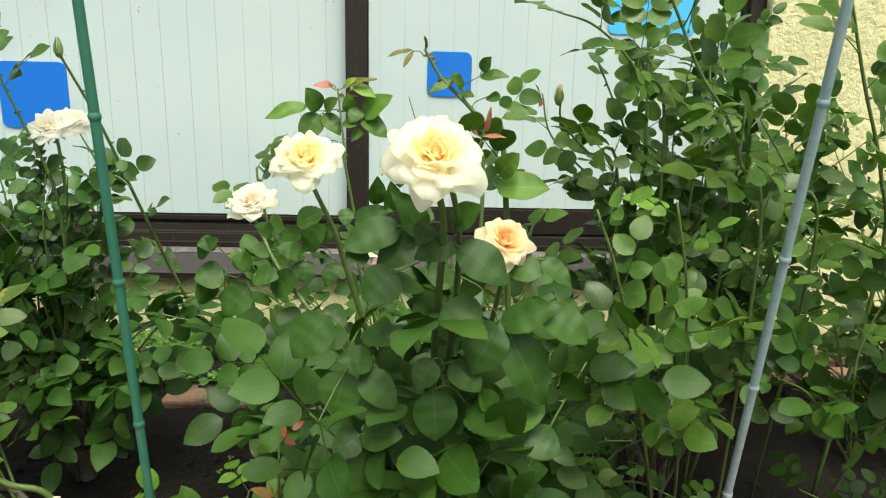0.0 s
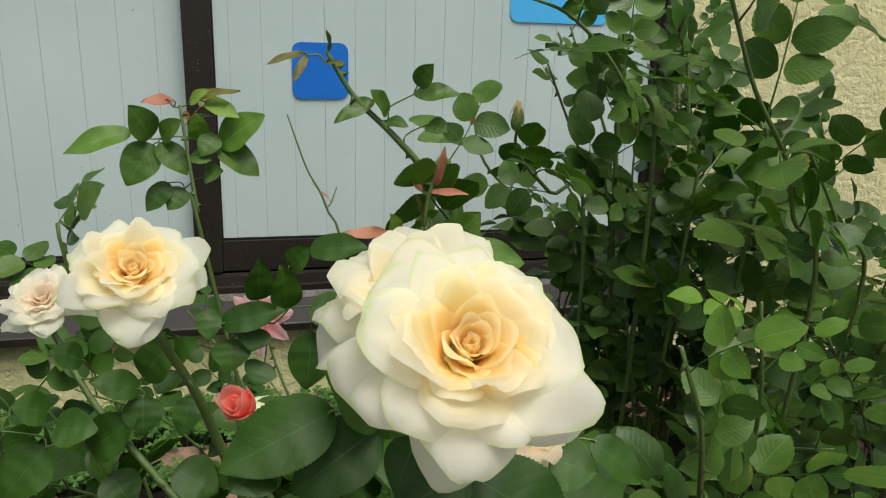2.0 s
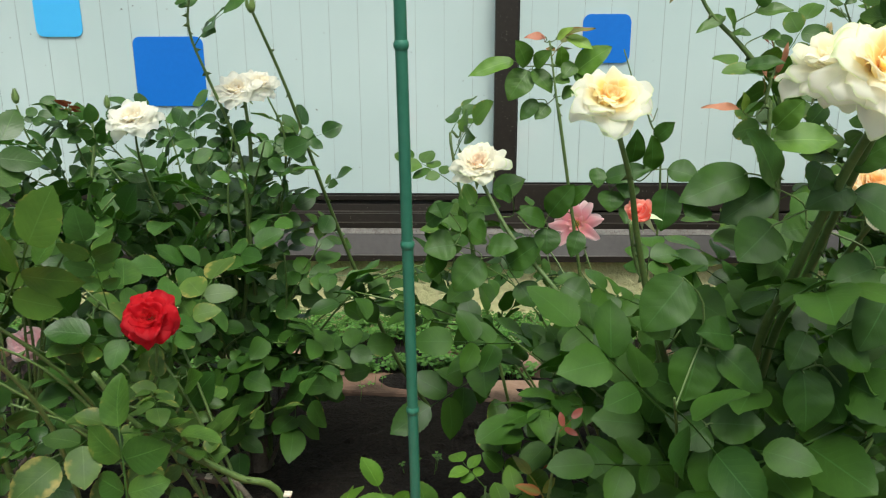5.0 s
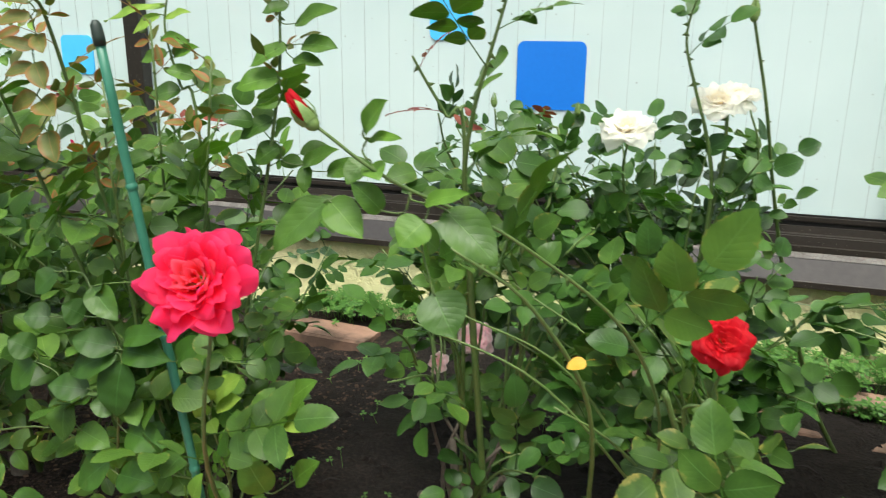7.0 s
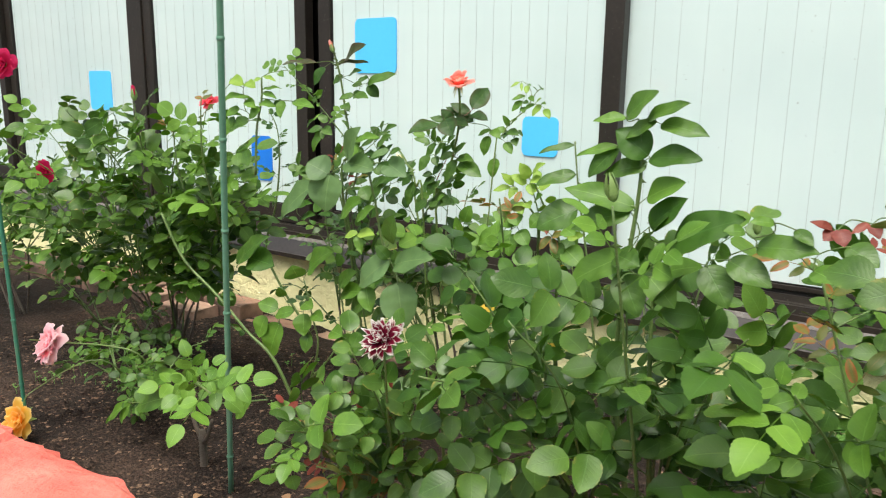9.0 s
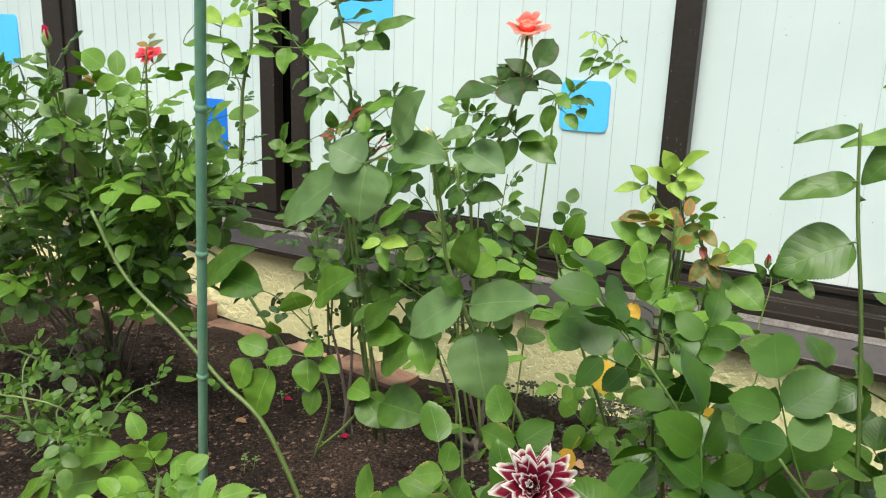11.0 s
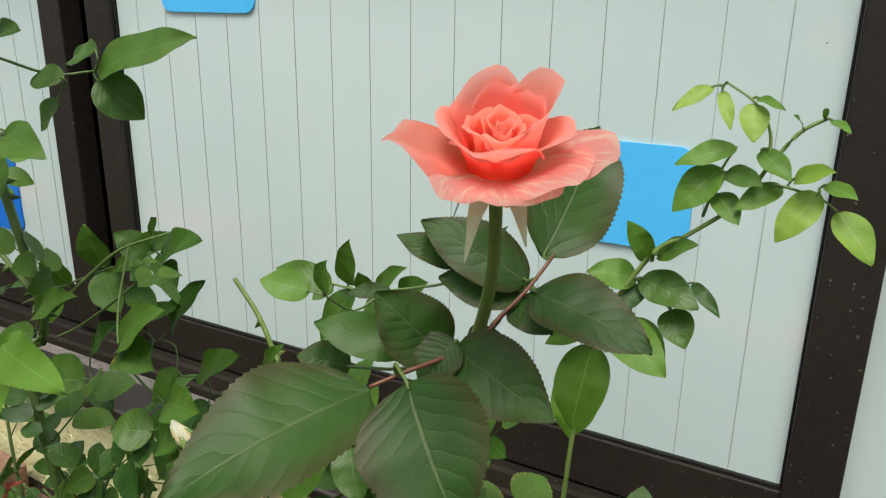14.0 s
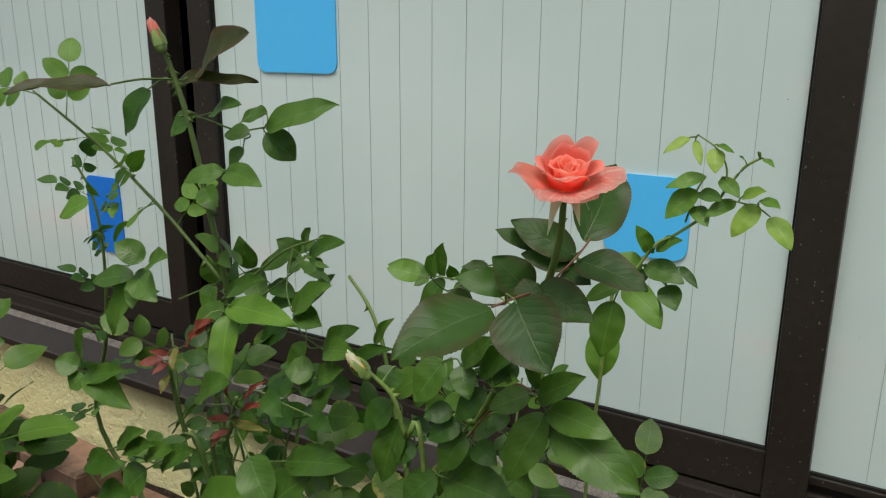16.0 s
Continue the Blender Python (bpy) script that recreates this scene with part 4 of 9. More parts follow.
def bloom(b, place, facing, radius, kind, layers, label, seed, eye=None, ruffle=1.0):
    """A rose bloom under its bush: calyx, and each petal a piece of its own."""
    r = random.Random(seed)
    head = bmesh.new()
    tube(head, [Vector((0, 0, z)) * radius for z in (-0.34, -0.26, -0.14, -0.04, 0.02)], [radius * k for k in (0.055, 0.13, 0.17, 0.14, 0.05)], 9)
    for k in range(5):
        a = 6.28 * k / 5 + 0.3
        out = Vector((math.cos(a), math.sin(a), 0))
        w = Vector((-math.sin(a), math.cos(a), 0))
        drop = r.uniform(-1.1, -0.7) if kind == "coral" else r.uniform(-0.55, -0.1)
        prev = None
        for s, wid in ((0, 0.12), (0.3, 0.17), (0.65, 0.10), (1.0, 0.012)):
            c = (out * (0.12 + 0.48 * s) + Vector((0, 0, -0.06 + drop * s * s))) * radius
            cur = [head.verts.new(c - w * wid * radius), head.verts.new(c + Vector((0, 0, -0.02 * radius))), head.verts.new(c + w * wid * radius)]
            if prev:
                head.faces.new((prev[0], prev[1], cur[1], cur[0]))
                head.faces.new((prev[1], prev[2], cur[2], cur[1]))
            prev = cur
    f = part("bloom", head, M_SEPAL_PALE if kind == "coral" else M_SEPAL, b, label, smooth=True)
    axis = Vector(facing).normalized()
    side = axis.cross(Vector((0.2, 0.9, 0.1))).normalized()
    m = Matrix((side, axis.cross(side), axis)).transposed().to_4x4()
    m.translation = Vector(place) - axis * radius * 0.25
    put(f, b, m)
    a0 = r.uniform(0, 6.28)
    for n, (count, r0, ln, wd, th0, th1, lip, point, tone) in enumerate(layers):
        angles = [radians(q) for q in count] if isinstance(count, tuple) else [a0 + 6.283 * (k + r.uniform(-0.12, 0.12)) / count + n * 0.55 for k in range(count)]
        for k, a in enumerate(angles):
            bm = bmesh.new()
            uvl = bm.loops.layers.uv.new("uv")
            dj = r.uniform(-1, 1) * (2 if n <= 1 else 3 if kind == "coral" else 14)
            petal(bm, uvl, a, r0 * radius, ln * radius * r.uniform(0.92, 1.06), wd * radius * r.uniform(0.92, 1.08), th0 + dj, th1 + dj * 1.5, lip * r.uniform(0.5, 1.4), point * r.uniform(0.7, 1.3), r.uniform(0.03, 0.09) * ruffle, -0.03 * radius * n / len(layers), seed * 100 + n * 17 + k)
            part("petal", bm, PETALS[kind][tone], f)
    if eye:
        bm = bmesh.new()
        for k in range(26):
            a, q = r.uniform(0, 6.28), r.uniform(0.02, 0.13) * radius
            c = Vector((math.cos(a) * q, math.sin(a) * q, 0))
            tube(bm, [c * 0.6, c + Vector((0, 0, r.uniform(0.14, 0.26) * radius))], [0.0004, 0.0007], 4)
        part("stamen_cluster", bm, LEAF_MATS["yellow"], f, "golden stamens")
    return f


def bud(b, place, facing, length, kind, label, seed, closed=0.4):
    """A bud: wrapped petals in a green calyx with pointed sepals."""
    r = random.Random(seed)
    bm = bmesh.new()
    w = length * 0.27
    tube(bm, [Vector((0, 0, z * length)) for z in (-0.22, -0.12, 0.0, 0.12)], [w * k for k in (0.22, 0.62, 0.72, 0.55)], 9)
    for k in range(5):
        a = 6.28 * k / 5
        out, sd = Vector((math.cos(a), math.sin(a), 0)), Vector((-math.sin(a), math.cos(a), 0))
        prev = None
        for s in (0.0, 0.35, 0.7, 1.0):
            rad = w * (0.70 + 0.55 * math.sin(s * 2.2) * (1 - closed) + 0.32 * math.sin(s * 3.1))
            c = out * rad * (1.0 - 0.75 * s * closed) + Vector((0, 0, length * (0.02 + 0.80 * s * (0.55 + 0.45 * closed))))
            wd = w * 0.52 * (1 - s) ** 0.8 + 0.0003
            cur = [bm.verts.new(c - sd * wd), bm.verts.new(c + out * w * 0.06), bm.verts.new(c + sd * wd)]
            if prev:
                bm.faces.new((prev[0], prev[1], cur[1], cur[0]))
                bm.faces.new((prev[1], prev[2], cur[2], cur[1]))
            prev = cur
    f = part("bud", bm, M_SEPAL, b, label, smooth=True)
    axis = Vector(facing).normalized()
    side = axis.cross(Vector((0.3, 0.9, 0.1))).normalized()
    m = Matrix((side, axis.cross(side), axis)).transposed().to_4x4()
    m.translation = Vector(place)
    put(f, b, m)
    if kind:
        for k in range(5):
            bm = bmesh.new()
            uvl = bm.loops.layers.uv.new("uv")
            petal(bm, uvl, 6.283 * k / 5 + 0.5, w * (0.30 + 0.12 * (k % 2)), length * (0.86 + 0.05 * (k % 3)), w * 0.85, 14 - 3 * (k % 2), -22, 22 * (1 - closed), 0.3, 0.01, 0.0, seed * 10 + k)
            part("petal", bm, PETALS[kind][k % 3], f)
    return f


# ---- the rose bushes ----
# blooms stand clear of the leaves
def clear_way(a, b, r0, r1, n):
    """Keeps a tapering way through the leaves open, from a bloom towards the path."""
    for k in range(n):
        f = k / max(1, n - 1)
        CLEAR.append((Vector(a).lerp(Vector(b), f), r0 + (r1 - r0) * f))


clear_way((-0.078, -0.553, 0.383), (-0.188, -1.030, 0.482), 0.035, 0.028, 11)
clear_way((-0.091, -1.009, 0.522), (-0.091, -1.098, 0.568), 0.011, 0.010, 3)
clear_way((-0.089, -1.014, 0.512), (-0.070, -1.345, 0.624), 0.025, 0.019, 8)
clear_way((-0.088, -1.015, 0.511), (-0.060, -1.352, 0.602), 0.025, 0.020, 8)
clear_way((-0.519, -1.067, 0.426), (-0.475, -1.254, 0.482), 0.029, 0.025, 5)
clear_way((-1.791, -1.106, 0.435), (-1.667, -1.249, 0.499), 0.029, 0.026, 5)
clear_way((-0.827, -0.780, 0.281), (-0.728, -1.505, 0.605), 0.033, 0.020, 17)
clear_way((-0.821, -0.780, 0.277), (-0.674, -1.315, 0.505), 0.029, 0.021, 13)
clear_way((-0.058, -0.553, 0.355), (-0.144, -0.982, 0.458), 0.033, 0.027, 10)
clear_way((-0.239, -0.859, 0.520), (-0.252, -1.057, 0.547), 0.041, 0.036, 5)
clear_way((-0.224, -0.858, 0.524), (-0.182, -1.049, 0.564), 0.039, 0.035, 5)
clear_way((-0.531, -0.699, 0.593), (-0.498, -0.896, 0.601), 0.039, 0.036, 5)
clear_way((-0.838, -0.740, 0.262), (-0.590, -1.185, 0.428), 0.030, 0.026, 11)
for x, y, z, r in ((-0.014, -1.225, 0.640, 0.037), (-0.022, -1.185, 0.642, 0.034), (-0.129, -1.038, 0.611, 0.035), (-0.232, -0.812, 0.521, 0.034), (0.058, -1.101, 0.547, 0.027), (-0.073, -0.507, 0.374, 0.034), (-0.550, -0.650, 0.593, 0.033), (-0.504, -0.636, 0.597, 0.032), (-0.652, -0.742, 0.565, 0.033), (-0.532, -1.028, 0.414, 0.027), (-0.490, -1.343, 0.364, 0.038), (-0.833, -0.735, 0.258, 0.024), (-0.890, -0.740, 0.217, 0.018), (-0.910, -1.243, 0.493, 0.046), (-1.784, -1.094, 0.437, 0.031), (-2.062, -0.527, 0.745, 0.025), (-3.103, -0.299, 0.684, 0.034), (-3.202, -0.750, 0.503, 0.036), (-3.305, -0.780, 0.773, 0.034), (-2.817, -0.980, 0.182, 0.040), (-2.803, -1.060, 0.037, 0.038)):
    clear_way((x, y, z), (x, y - 0.05, z - 0.005), r, r, 2)

cream_bush = bush((-0.002, -0.977), 'rose bush with large cream apricot blooms and dark leaves', 'rose bushes in the bed')
trunk(cream_bush, 0.09, 0.013, (0, 0), 3)
cane(cream_bush, [(0.000, -0.980, 0.000), (-0.004, -1.060, 0.372), (-0.004, -1.115, 0.476), (-0.002, -1.170, 0.569), (-0.010, -1.225, 0.617)], kind='dark', size=1.05, start=0.45, gap=0.036, r0=0.0045, r1=0.0028, end=0.9)
cane(cream_bush, [(0.010, -0.980, 0.000), (0.010, -1.050, 0.367), (0.013, -1.100, 0.471), (0.012, -1.150, 0.559), (0.002, -1.200, 0.611)], kind='dark', size=1.0, start=0.5, gap=0.05, r0=0.004, r1=0.0024, end=0.85)
cane(cream_bush, [(-0.020, -0.950, 0.000), (-0.037, -0.970, 0.285), (-0.072, -0.987, 0.403), (-0.094, -1.003, 0.484), (-0.106, -1.020, 0.533), (-0.122, -1.037, 0.576)], kind='dark', size=0.9, start=0.4, gap=0.045, r0=0.004, r1=0.0022, end=0.9)
cane(cream_bush, [(-0.030, -0.930, 0.000), (-0.051, -0.930, 0.248), (-0.101, -0.901, 0.331), (-0.155, -0.871, 0.397), (-0.196, -0.842, 0.442), (-0.228, -0.813, 0.496)], kind='dark', size=0.9, start=0.35, gap=0.045, r0=0.004, r1=0.0022, end=0.92)
cane(cream_bush, [(0.030, -0.970, 0.000), (0.042, -1.000, 0.343), (0.054, -1.050, 0.453), (0.059, -1.100, 0.521)], kind='dark', size=1.0, start=0.35, gap=0.036, r0=0.004, r1=0.0022, end=0.9)
cane(cream_bush, [(0.000, -0.940, 0.000), (-0.054, -0.950, 0.360), (-0.080, -0.948, 0.441), (-0.088, -0.945, 0.483)], kind='dark', size=0.85, start=0.4, gap=0.05, r0=0.003, r1=0.0018, end=0.9)
cane(cream_bush, [(0.040, -0.930, 0.000), (0.053, -0.900, 0.537), (0.047, -0.899, 0.588), (0.051, -0.899, 0.616), (0.059, -0.898, 0.639)], kind='dark', size=0.85, start=0.45, gap=0.04, end=0.62)
blade(cream_bush, (0.054, -0.900, 0.619), (0.058, -0.912, 0.648), 0.0070, 'pink')
blade(cream_bush, (0.050, -0.900, 0.615), (0.076, -0.912, 0.616), 0.0062, 'pink')
blade(cream_bush, (0.046, -0.900, 0.615), (0.030, -0.912, 0.631), 0.0086, 'pink')
blade(cream_bush, (0.044, -0.900, 0.600), (0.038, -0.912, 0.616), 0.0055, 'bronze')
blade(cream_bush, (0.023, -0.900, 0.586), (-0.018, -0.912, 0.589), 0.0086, 'pink')
blade(cream_bush, (0.026, -0.900, 0.582), (0.021, -0.912, 0.602), 0.0142, 'lime')
thicket(cream_bush, 12, (-0.137, 0.159), (-1.24, -1.02), (0.16, 0.43), kind='dark', size=1.08, gap=0.036, start=0.35)
thicket(cream_bush, 10, (-0.156, 0.181), (-1.02, -0.8), (0.16, 0.46), kind='dark', size=0.95, gap=0.04, start=0.4)
thicket(cream_bush, 7, (-0.116, 0.132), (-1.22, -1.0), (0.05, 0.2), kind='dark', size=0.95, gap=0.034, start=0.4)
thicket(cream_bush, 3, (-0.208, -0.125), (-1.02, -0.82), (0.14, 0.36), kind='dark', size=0.9, gap=0.036, start=0.4)
blade(cream_bush, (0.008, -1.160, 0.557), (-0.025, -1.172, 0.547), 0.0259, 'dark')
blade(cream_bush, (0.010, -1.160, 0.554), (0.053, -1.172, 0.526), 0.0361, 'dark')
blade(cream_bush, (-0.013, -1.160, 0.573), (-0.023, -1.172, 0.558), 0.0193, 'dark')
blade(cream_bush, (0.005, -1.160, 0.571), (0.027, -1.172, 0.591), 0.0239, 'dark')
blade(cream_bush, (-0.040, -1.160, 0.531), (-0.065, -1.172, 0.510), 0.0354, 'dark')
blade(cream_bush, (-0.096, -1.160, 0.493), (-0.125, -1.172, 0.459), 0.0368, 'dark')
blade(cream_bush, (-0.082, -1.160, 0.442), (-0.093, -1.172, 0.406), 0.0376, 'dark')
blade(cream_bush, (-0.069, -1.160, 0.441), (-0.038, -1.172, 0.414), 0.0299, 'dark')
blade(cream_bush, (-0.008, -1.160, 0.454), (-0.022, -1.172, 0.431), 0.0241, 'dark')
blade(cream_bush, (-0.007, -1.160, 0.426), (-0.004, -1.172, 0.382), 0.0390, 'dark')
blade(cream_bush, (-0.071, -1.160, 0.381), (-0.093, -1.172, 0.371), 0.0277, 'dark')
blade(cream_bush, (-0.069, -1.160, 0.383), (-0.034, -1.172, 0.388), 0.0306, 'dark')
blade(cream_bush, (-0.069, -1.160, 0.368), (-0.068, -1.172, 0.325), 0.0358, 'dark')
blade(cream_bush, (0.032, -1.160, 0.502), (-0.006, -1.172, 0.492), 0.0294, 'dark')
blade(cream_bush, (0.046, -1.160, 0.488), (0.024, -1.172, 0.445), 0.0372, 'dark')
blade(cream_bush, (0.049, -1.160, 0.485), (0.095, -1.172, 0.508), 0.0277, 'dark')
blade(cream_bush, (0.056, -1.160, 0.478), (0.088, -1.172, 0.417), 0.0422, 'dark')
blade(cream_bush, (0.083, -1.160, 0.501), (0.122, -1.172, 0.475), 0.0342, 'dark')
blade(cream_bush, (0.024, -1.160, 0.410), (0.046, -1.172, 0.392), 0.0305, 'dark')
blade(cream_bush, (0.055, -1.160, 0.394), (0.061, -1.172, 0.360), 0.0327, 'dark')
blade(cream_bush, (0.075, -1.160, 0.383), (0.105, -1.172, 0.371), 0.0329, 'dark')
blade(cream_bush, (-0.059, -1.160, 0.451), (-0.087, -1.172, 0.459), 0.0250, 'dark')
blade(cream_bush, (0.008, -1.160, 0.452), (0.033, -1.172, 0.431), 0.0299, 'dark')
blade(cream_bush, (-0.257, -0.860, 0.435), (-0.291, -0.872, 0.433), 0.0376, 'dark')
blade(cream_bush, (-0.223, -0.860, 0.447), (-0.244, -0.872, 0.460), 0.0255, 'dark')
blade(cream_bush, (-0.222, -0.860, 0.434), (-0.190, -0.872, 0.436), 0.0298, 'dark')
blade(cream_bush, (-0.228, -0.860, 0.419), (-0.259, -0.872, 0.386), 0.0400, 'dark')
blade(cream_bush, (-0.265, -0.860, 0.473), (-0.285, -0.872, 0.476), 0.0224, 'dark')
blade(cream_bush, (-0.159, -0.860, 0.460), (-0.191, -0.872, 0.475), 0.0234, 'dark')
blade(cream_bush, (-0.158, -0.860, 0.454), (-0.158, -0.872, 0.428), 0.0294, 'dark')
blade(cream_bush, (-0.157, -0.860, 0.468), (-0.133, -0.872, 0.504), 0.0292, 'dark')
blade(cream_bush, (-0.123, -0.860, 0.451), (-0.132, -0.872, 0.425), 0.0213, 'dark')
blade(cream_bush, (-0.199, -0.860, 0.412), (-0.163, -0.872, 0.444), 0.0347, 'dark')
blade(cream_bush, (-0.187, -0.860, 0.391), (-0.169, -0.872, 0.368), 0.0326, 'dark')
blade(cream_bush, (-0.139, -0.860, 0.390), (-0.107, -0.872, 0.373), 0.0358, 'dark')
blade(cream_bush, (-0.099, -0.860, 0.508), (-0.052, -0.872, 0.522), 0.0234, 'dark')
blade(cream_bush, (-0.073, -0.860, 0.504), (-0.078, -0.872, 0.490), 0.0254, 'dark')
blade(cream_bush, (-0.032, -0.860, 0.498), (-0.037, -0.872, 0.454), 0.0344, 'dark')
blade(cream_bush, (-0.033, -0.860, 0.519), (-0.001, -0.872, 0.512), 0.0298, 'dark')
blade(cream_bush, (-0.092, -0.860, 0.496), (-0.093, -0.872, 0.475), 0.0287, 'dark')
blade(cream_bush, (-0.108, -0.860, 0.520), (-0.107, -0.872, 0.501), 0.0190, 'dark')
blade(cream_bush, (-0.050, -0.860, 0.516), (-0.053, -0.872, 0.555), 0.0246, 'dark')
blade(cream_bush, (-0.071, -0.860, 0.525), (-0.069, -0.872, 0.561), 0.0218, 'dark')
blade(cream_bush, (-0.048, -0.860, 0.550), (-0.033, -0.872, 0.569), 0.0192, 'dark')
blade(cream_bush, (-0.289, -0.860, 0.458), (-0.261, -0.872, 0.484), 0.0239, 'dark')
blade(cream_bush, (-0.274, -0.860, 0.402), (-0.286, -0.872, 0.429), 0.0331, 'dark')
blade(cream_bush, (-0.068, -0.860, 0.475), (-0.077, -0.872, 0.463), 0.0258, 'dark')
blade(cream_bush, (-0.196, -0.860, 0.486), (-0.215, -0.872, 0.501), 0.0204, 'dark')
blade(cream_bush, (-0.138, -0.860, 0.481), (-0.116, -0.872, 0.503), 0.0192, 'dark')
blade(cream_bush, (-0.038, -1.100, 0.556), (-0.090, -1.112, 0.538), 0.0330, 'dark')
blade(cream_bush, (-0.016, -1.100, 0.547), (-0.043, -1.112, 0.590), 0.0286, 'dark')
blade(cream_bush, (-0.018, -1.100, 0.545), (-0.059, -1.112, 0.523), 0.0337, 'dark')
blade(cream_bush, (-0.048, -1.100, 0.633), (-0.025, -1.112, 0.637), 0.0135, 'dark')
blade(cream_bush, (0.062, -1.100, 0.521), (0.091, -1.112, 0.516), 0.0305, 'dark')
blade(cream_bush, (0.092, -1.100, 0.527), (0.117, -1.112, 0.506), 0.0199, 'dark')
blade(cream_bush, (-0.069, -1.100, 0.534), (-0.085, -1.112, 0.527), 0.0250, 'dark')
blade(cream_bush, (0.010, -1.100, 0.515), (-0.013, -1.112, 0.514), 0.0266, 'dark')
bloom(cream_bush, (-0.011, -1.225, 0.641), (0.02, -0.66, 0.75), 0.0372, 'cream', FULL, 'large open cream rose with apricot heart', 3, ruffle=1.3)
bloom(cream_bush, (-0.023, -1.185, 0.646), (-0.35, -0.30, 0.90), 0.036, 'ivory', FULL, 'open cream white rose seen from behind', 14, ruffle=1.5)
bloom(cream_bush, (-0.129, -1.038, 0.611), (0.05, -0.6, 0.8), 0.035, 'cream', FULL, 'open cream rose with apricot heart', 5, ruffle=1.3)
bloom(cream_bush, (-0.232, -0.812, 0.521), (-0.1, -0.55, 0.82), 0.034, 'blush', RUFFLED, 'open blush cream rose with greenish rim', 7, ruffle=1.5)
bloom(cream_bush, (0.058, -1.101, 0.547), (0.25, -0.6, 0.75), 0.027, 'peach', FULL, 'peach cream rose among leaves', 9)
bloom(cream_bush, (-0.082, -0.968, 0.495), (-0.55, -0.55, 0.55), 0.019, 'coral', HALF_OPEN, 'coral red half-open rose bud', 11)

pink_bush = bush((0.019, -0.606), 'rose bush with pink open rose near the wall', 'rose bushes in the bed')
cane(pink_bush, [(-0.030, -0.660, 0.000), (-0.122, -0.680, 0.529), (-0.125, -0.667, 0.550), (-0.132, -0.653, 0.603), (-0.138, -0.640, 0.649)], kind='mid', size=0.92, start=0.97, gap=0.060, tip='bronze', tips=2, r0=0.0024, r1=0.0013)
blade(pink_bush, (-0.184, -0.640, 0.625), (-0.243, -0.652, 0.607), 0.0245, 'light')
blade(pink_bush, (-0.166, -0.640, 0.617), (-0.181, -0.652, 0.650), 0.0312, 'mid')
blade(pink_bush, (-0.164, -0.640, 0.612), (-0.191, -0.652, 0.575), 0.0377, 'mid')
blade(pink_bush, (-0.157, -0.640, 0.617), (-0.138, -0.652, 0.637), 0.0226, 'mid')
blade(pink_bush, (-0.159, -0.640, 0.613), (-0.133, -0.652, 0.585), 0.0270, 'mid')
blade(pink_bush, (-0.122, -0.640, 0.616), (-0.123, -0.652, 0.642), 0.0207, 'light')
blade(pink_bush, (-0.129, -0.640, 0.651), (-0.111, -0.652, 0.666), 0.0129, 'lime')
blade(pink_bush, (-0.115, -0.640, 0.653), (-0.083, -0.652, 0.640), 0.0204, 'lime')
blade(pink_bush, (-0.125, -0.640, 0.657), (-0.082, -0.652, 0.666), 0.0096, 'bronze')
blade(pink_bush, (-0.143, -0.640, 0.654), (-0.171, -0.652, 0.654), 0.0128, 'pink')
blade(pink_bush, (-0.103, -0.640, 0.610), (-0.061, -0.652, 0.643), 0.0351, 'light')
blade(pink_bush, (-0.103, -0.640, 0.610), (-0.066, -0.652, 0.583), 0.0318, 'mid')
blade(pink_bush, (-0.105, -0.640, 0.621), (-0.121, -0.652, 0.603), 0.0229, 'mid')
blade(pink_bush, (-0.120, -0.640, 0.579), (-0.101, -0.652, 0.588), 0.0221, 'mid')
blade(pink_bush, (-0.131, -0.640, 0.601), (-0.111, -0.652, 0.598), 0.0197, 'mid')
blade(pink_bush, (-0.152, -0.640, 0.574), (-0.174, -0.652, 0.549), 0.0220, 'dark')
blade(pink_bush, (-0.138, -0.640, 0.568), (-0.154, -0.652, 0.550), 0.0232, 'mid')
blade(pink_bush, (-0.144, -0.640, 0.648), (-0.149, -0.652, 0.656), 0.0075, 'red')
cane(pink_bush, [(-0.103, -0.640, 0.610), (-0.138, -0.640, 0.619), (-0.166, -0.640, 0.617), (-0.184, -0.640, 0.624)], start=2, r0=0.0009, r1=0.0006, thorns=0)
cane(pink_bush, [(0.020, -0.630, 0.000), (0.018, -0.640, 0.459), (0.001, -0.631, 0.544), (-0.018, -0.622, 0.584), (-0.036, -0.613, 0.638)], kind='mid', size=0.6, start=2, gap=0.05, r0=0.0018, r1=0.0008, mat_=M_STEM, thorns=0)
cane(pink_bush, [(0.000, -0.640, 0.546), (0.006, -0.626, 0.546), (0.014, -0.613, 0.561)], kind='pink', size=0.34, start=0.5, gap=0.036, r0=0.001, r1=0.0006, thorns=0)
cane(pink_bush, [(-0.150, -0.620, 0.000), (-0.261, -0.600, 0.479), (-0.254, -0.592, 0.519), (-0.250, -0.584, 0.545)], kind='mid', size=0.80, start=0.6, gap=0.036, end=0.92)
cane(pink_bush, [(0.020, -0.600, 0.000), (-0.009, -0.560, 0.210), (-0.045, -0.530, 0.294), (-0.066, -0.500, 0.357)], kind='mid', size=0.80, start=0.4, gap=0.060, end=0.9)
thicket(pink_bush, 9, (-0.257, 0.253), (-0.75, -0.45), (0.12, 0.38), kind='dark', size=0.92, gap=0.050, start=0.4)
thicket(pink_bush, 2, (-0.470, -0.250), (-0.84, -0.70), (0.24, 0.36), kind='dark', size=1.0, gap=0.040, start=0.6)
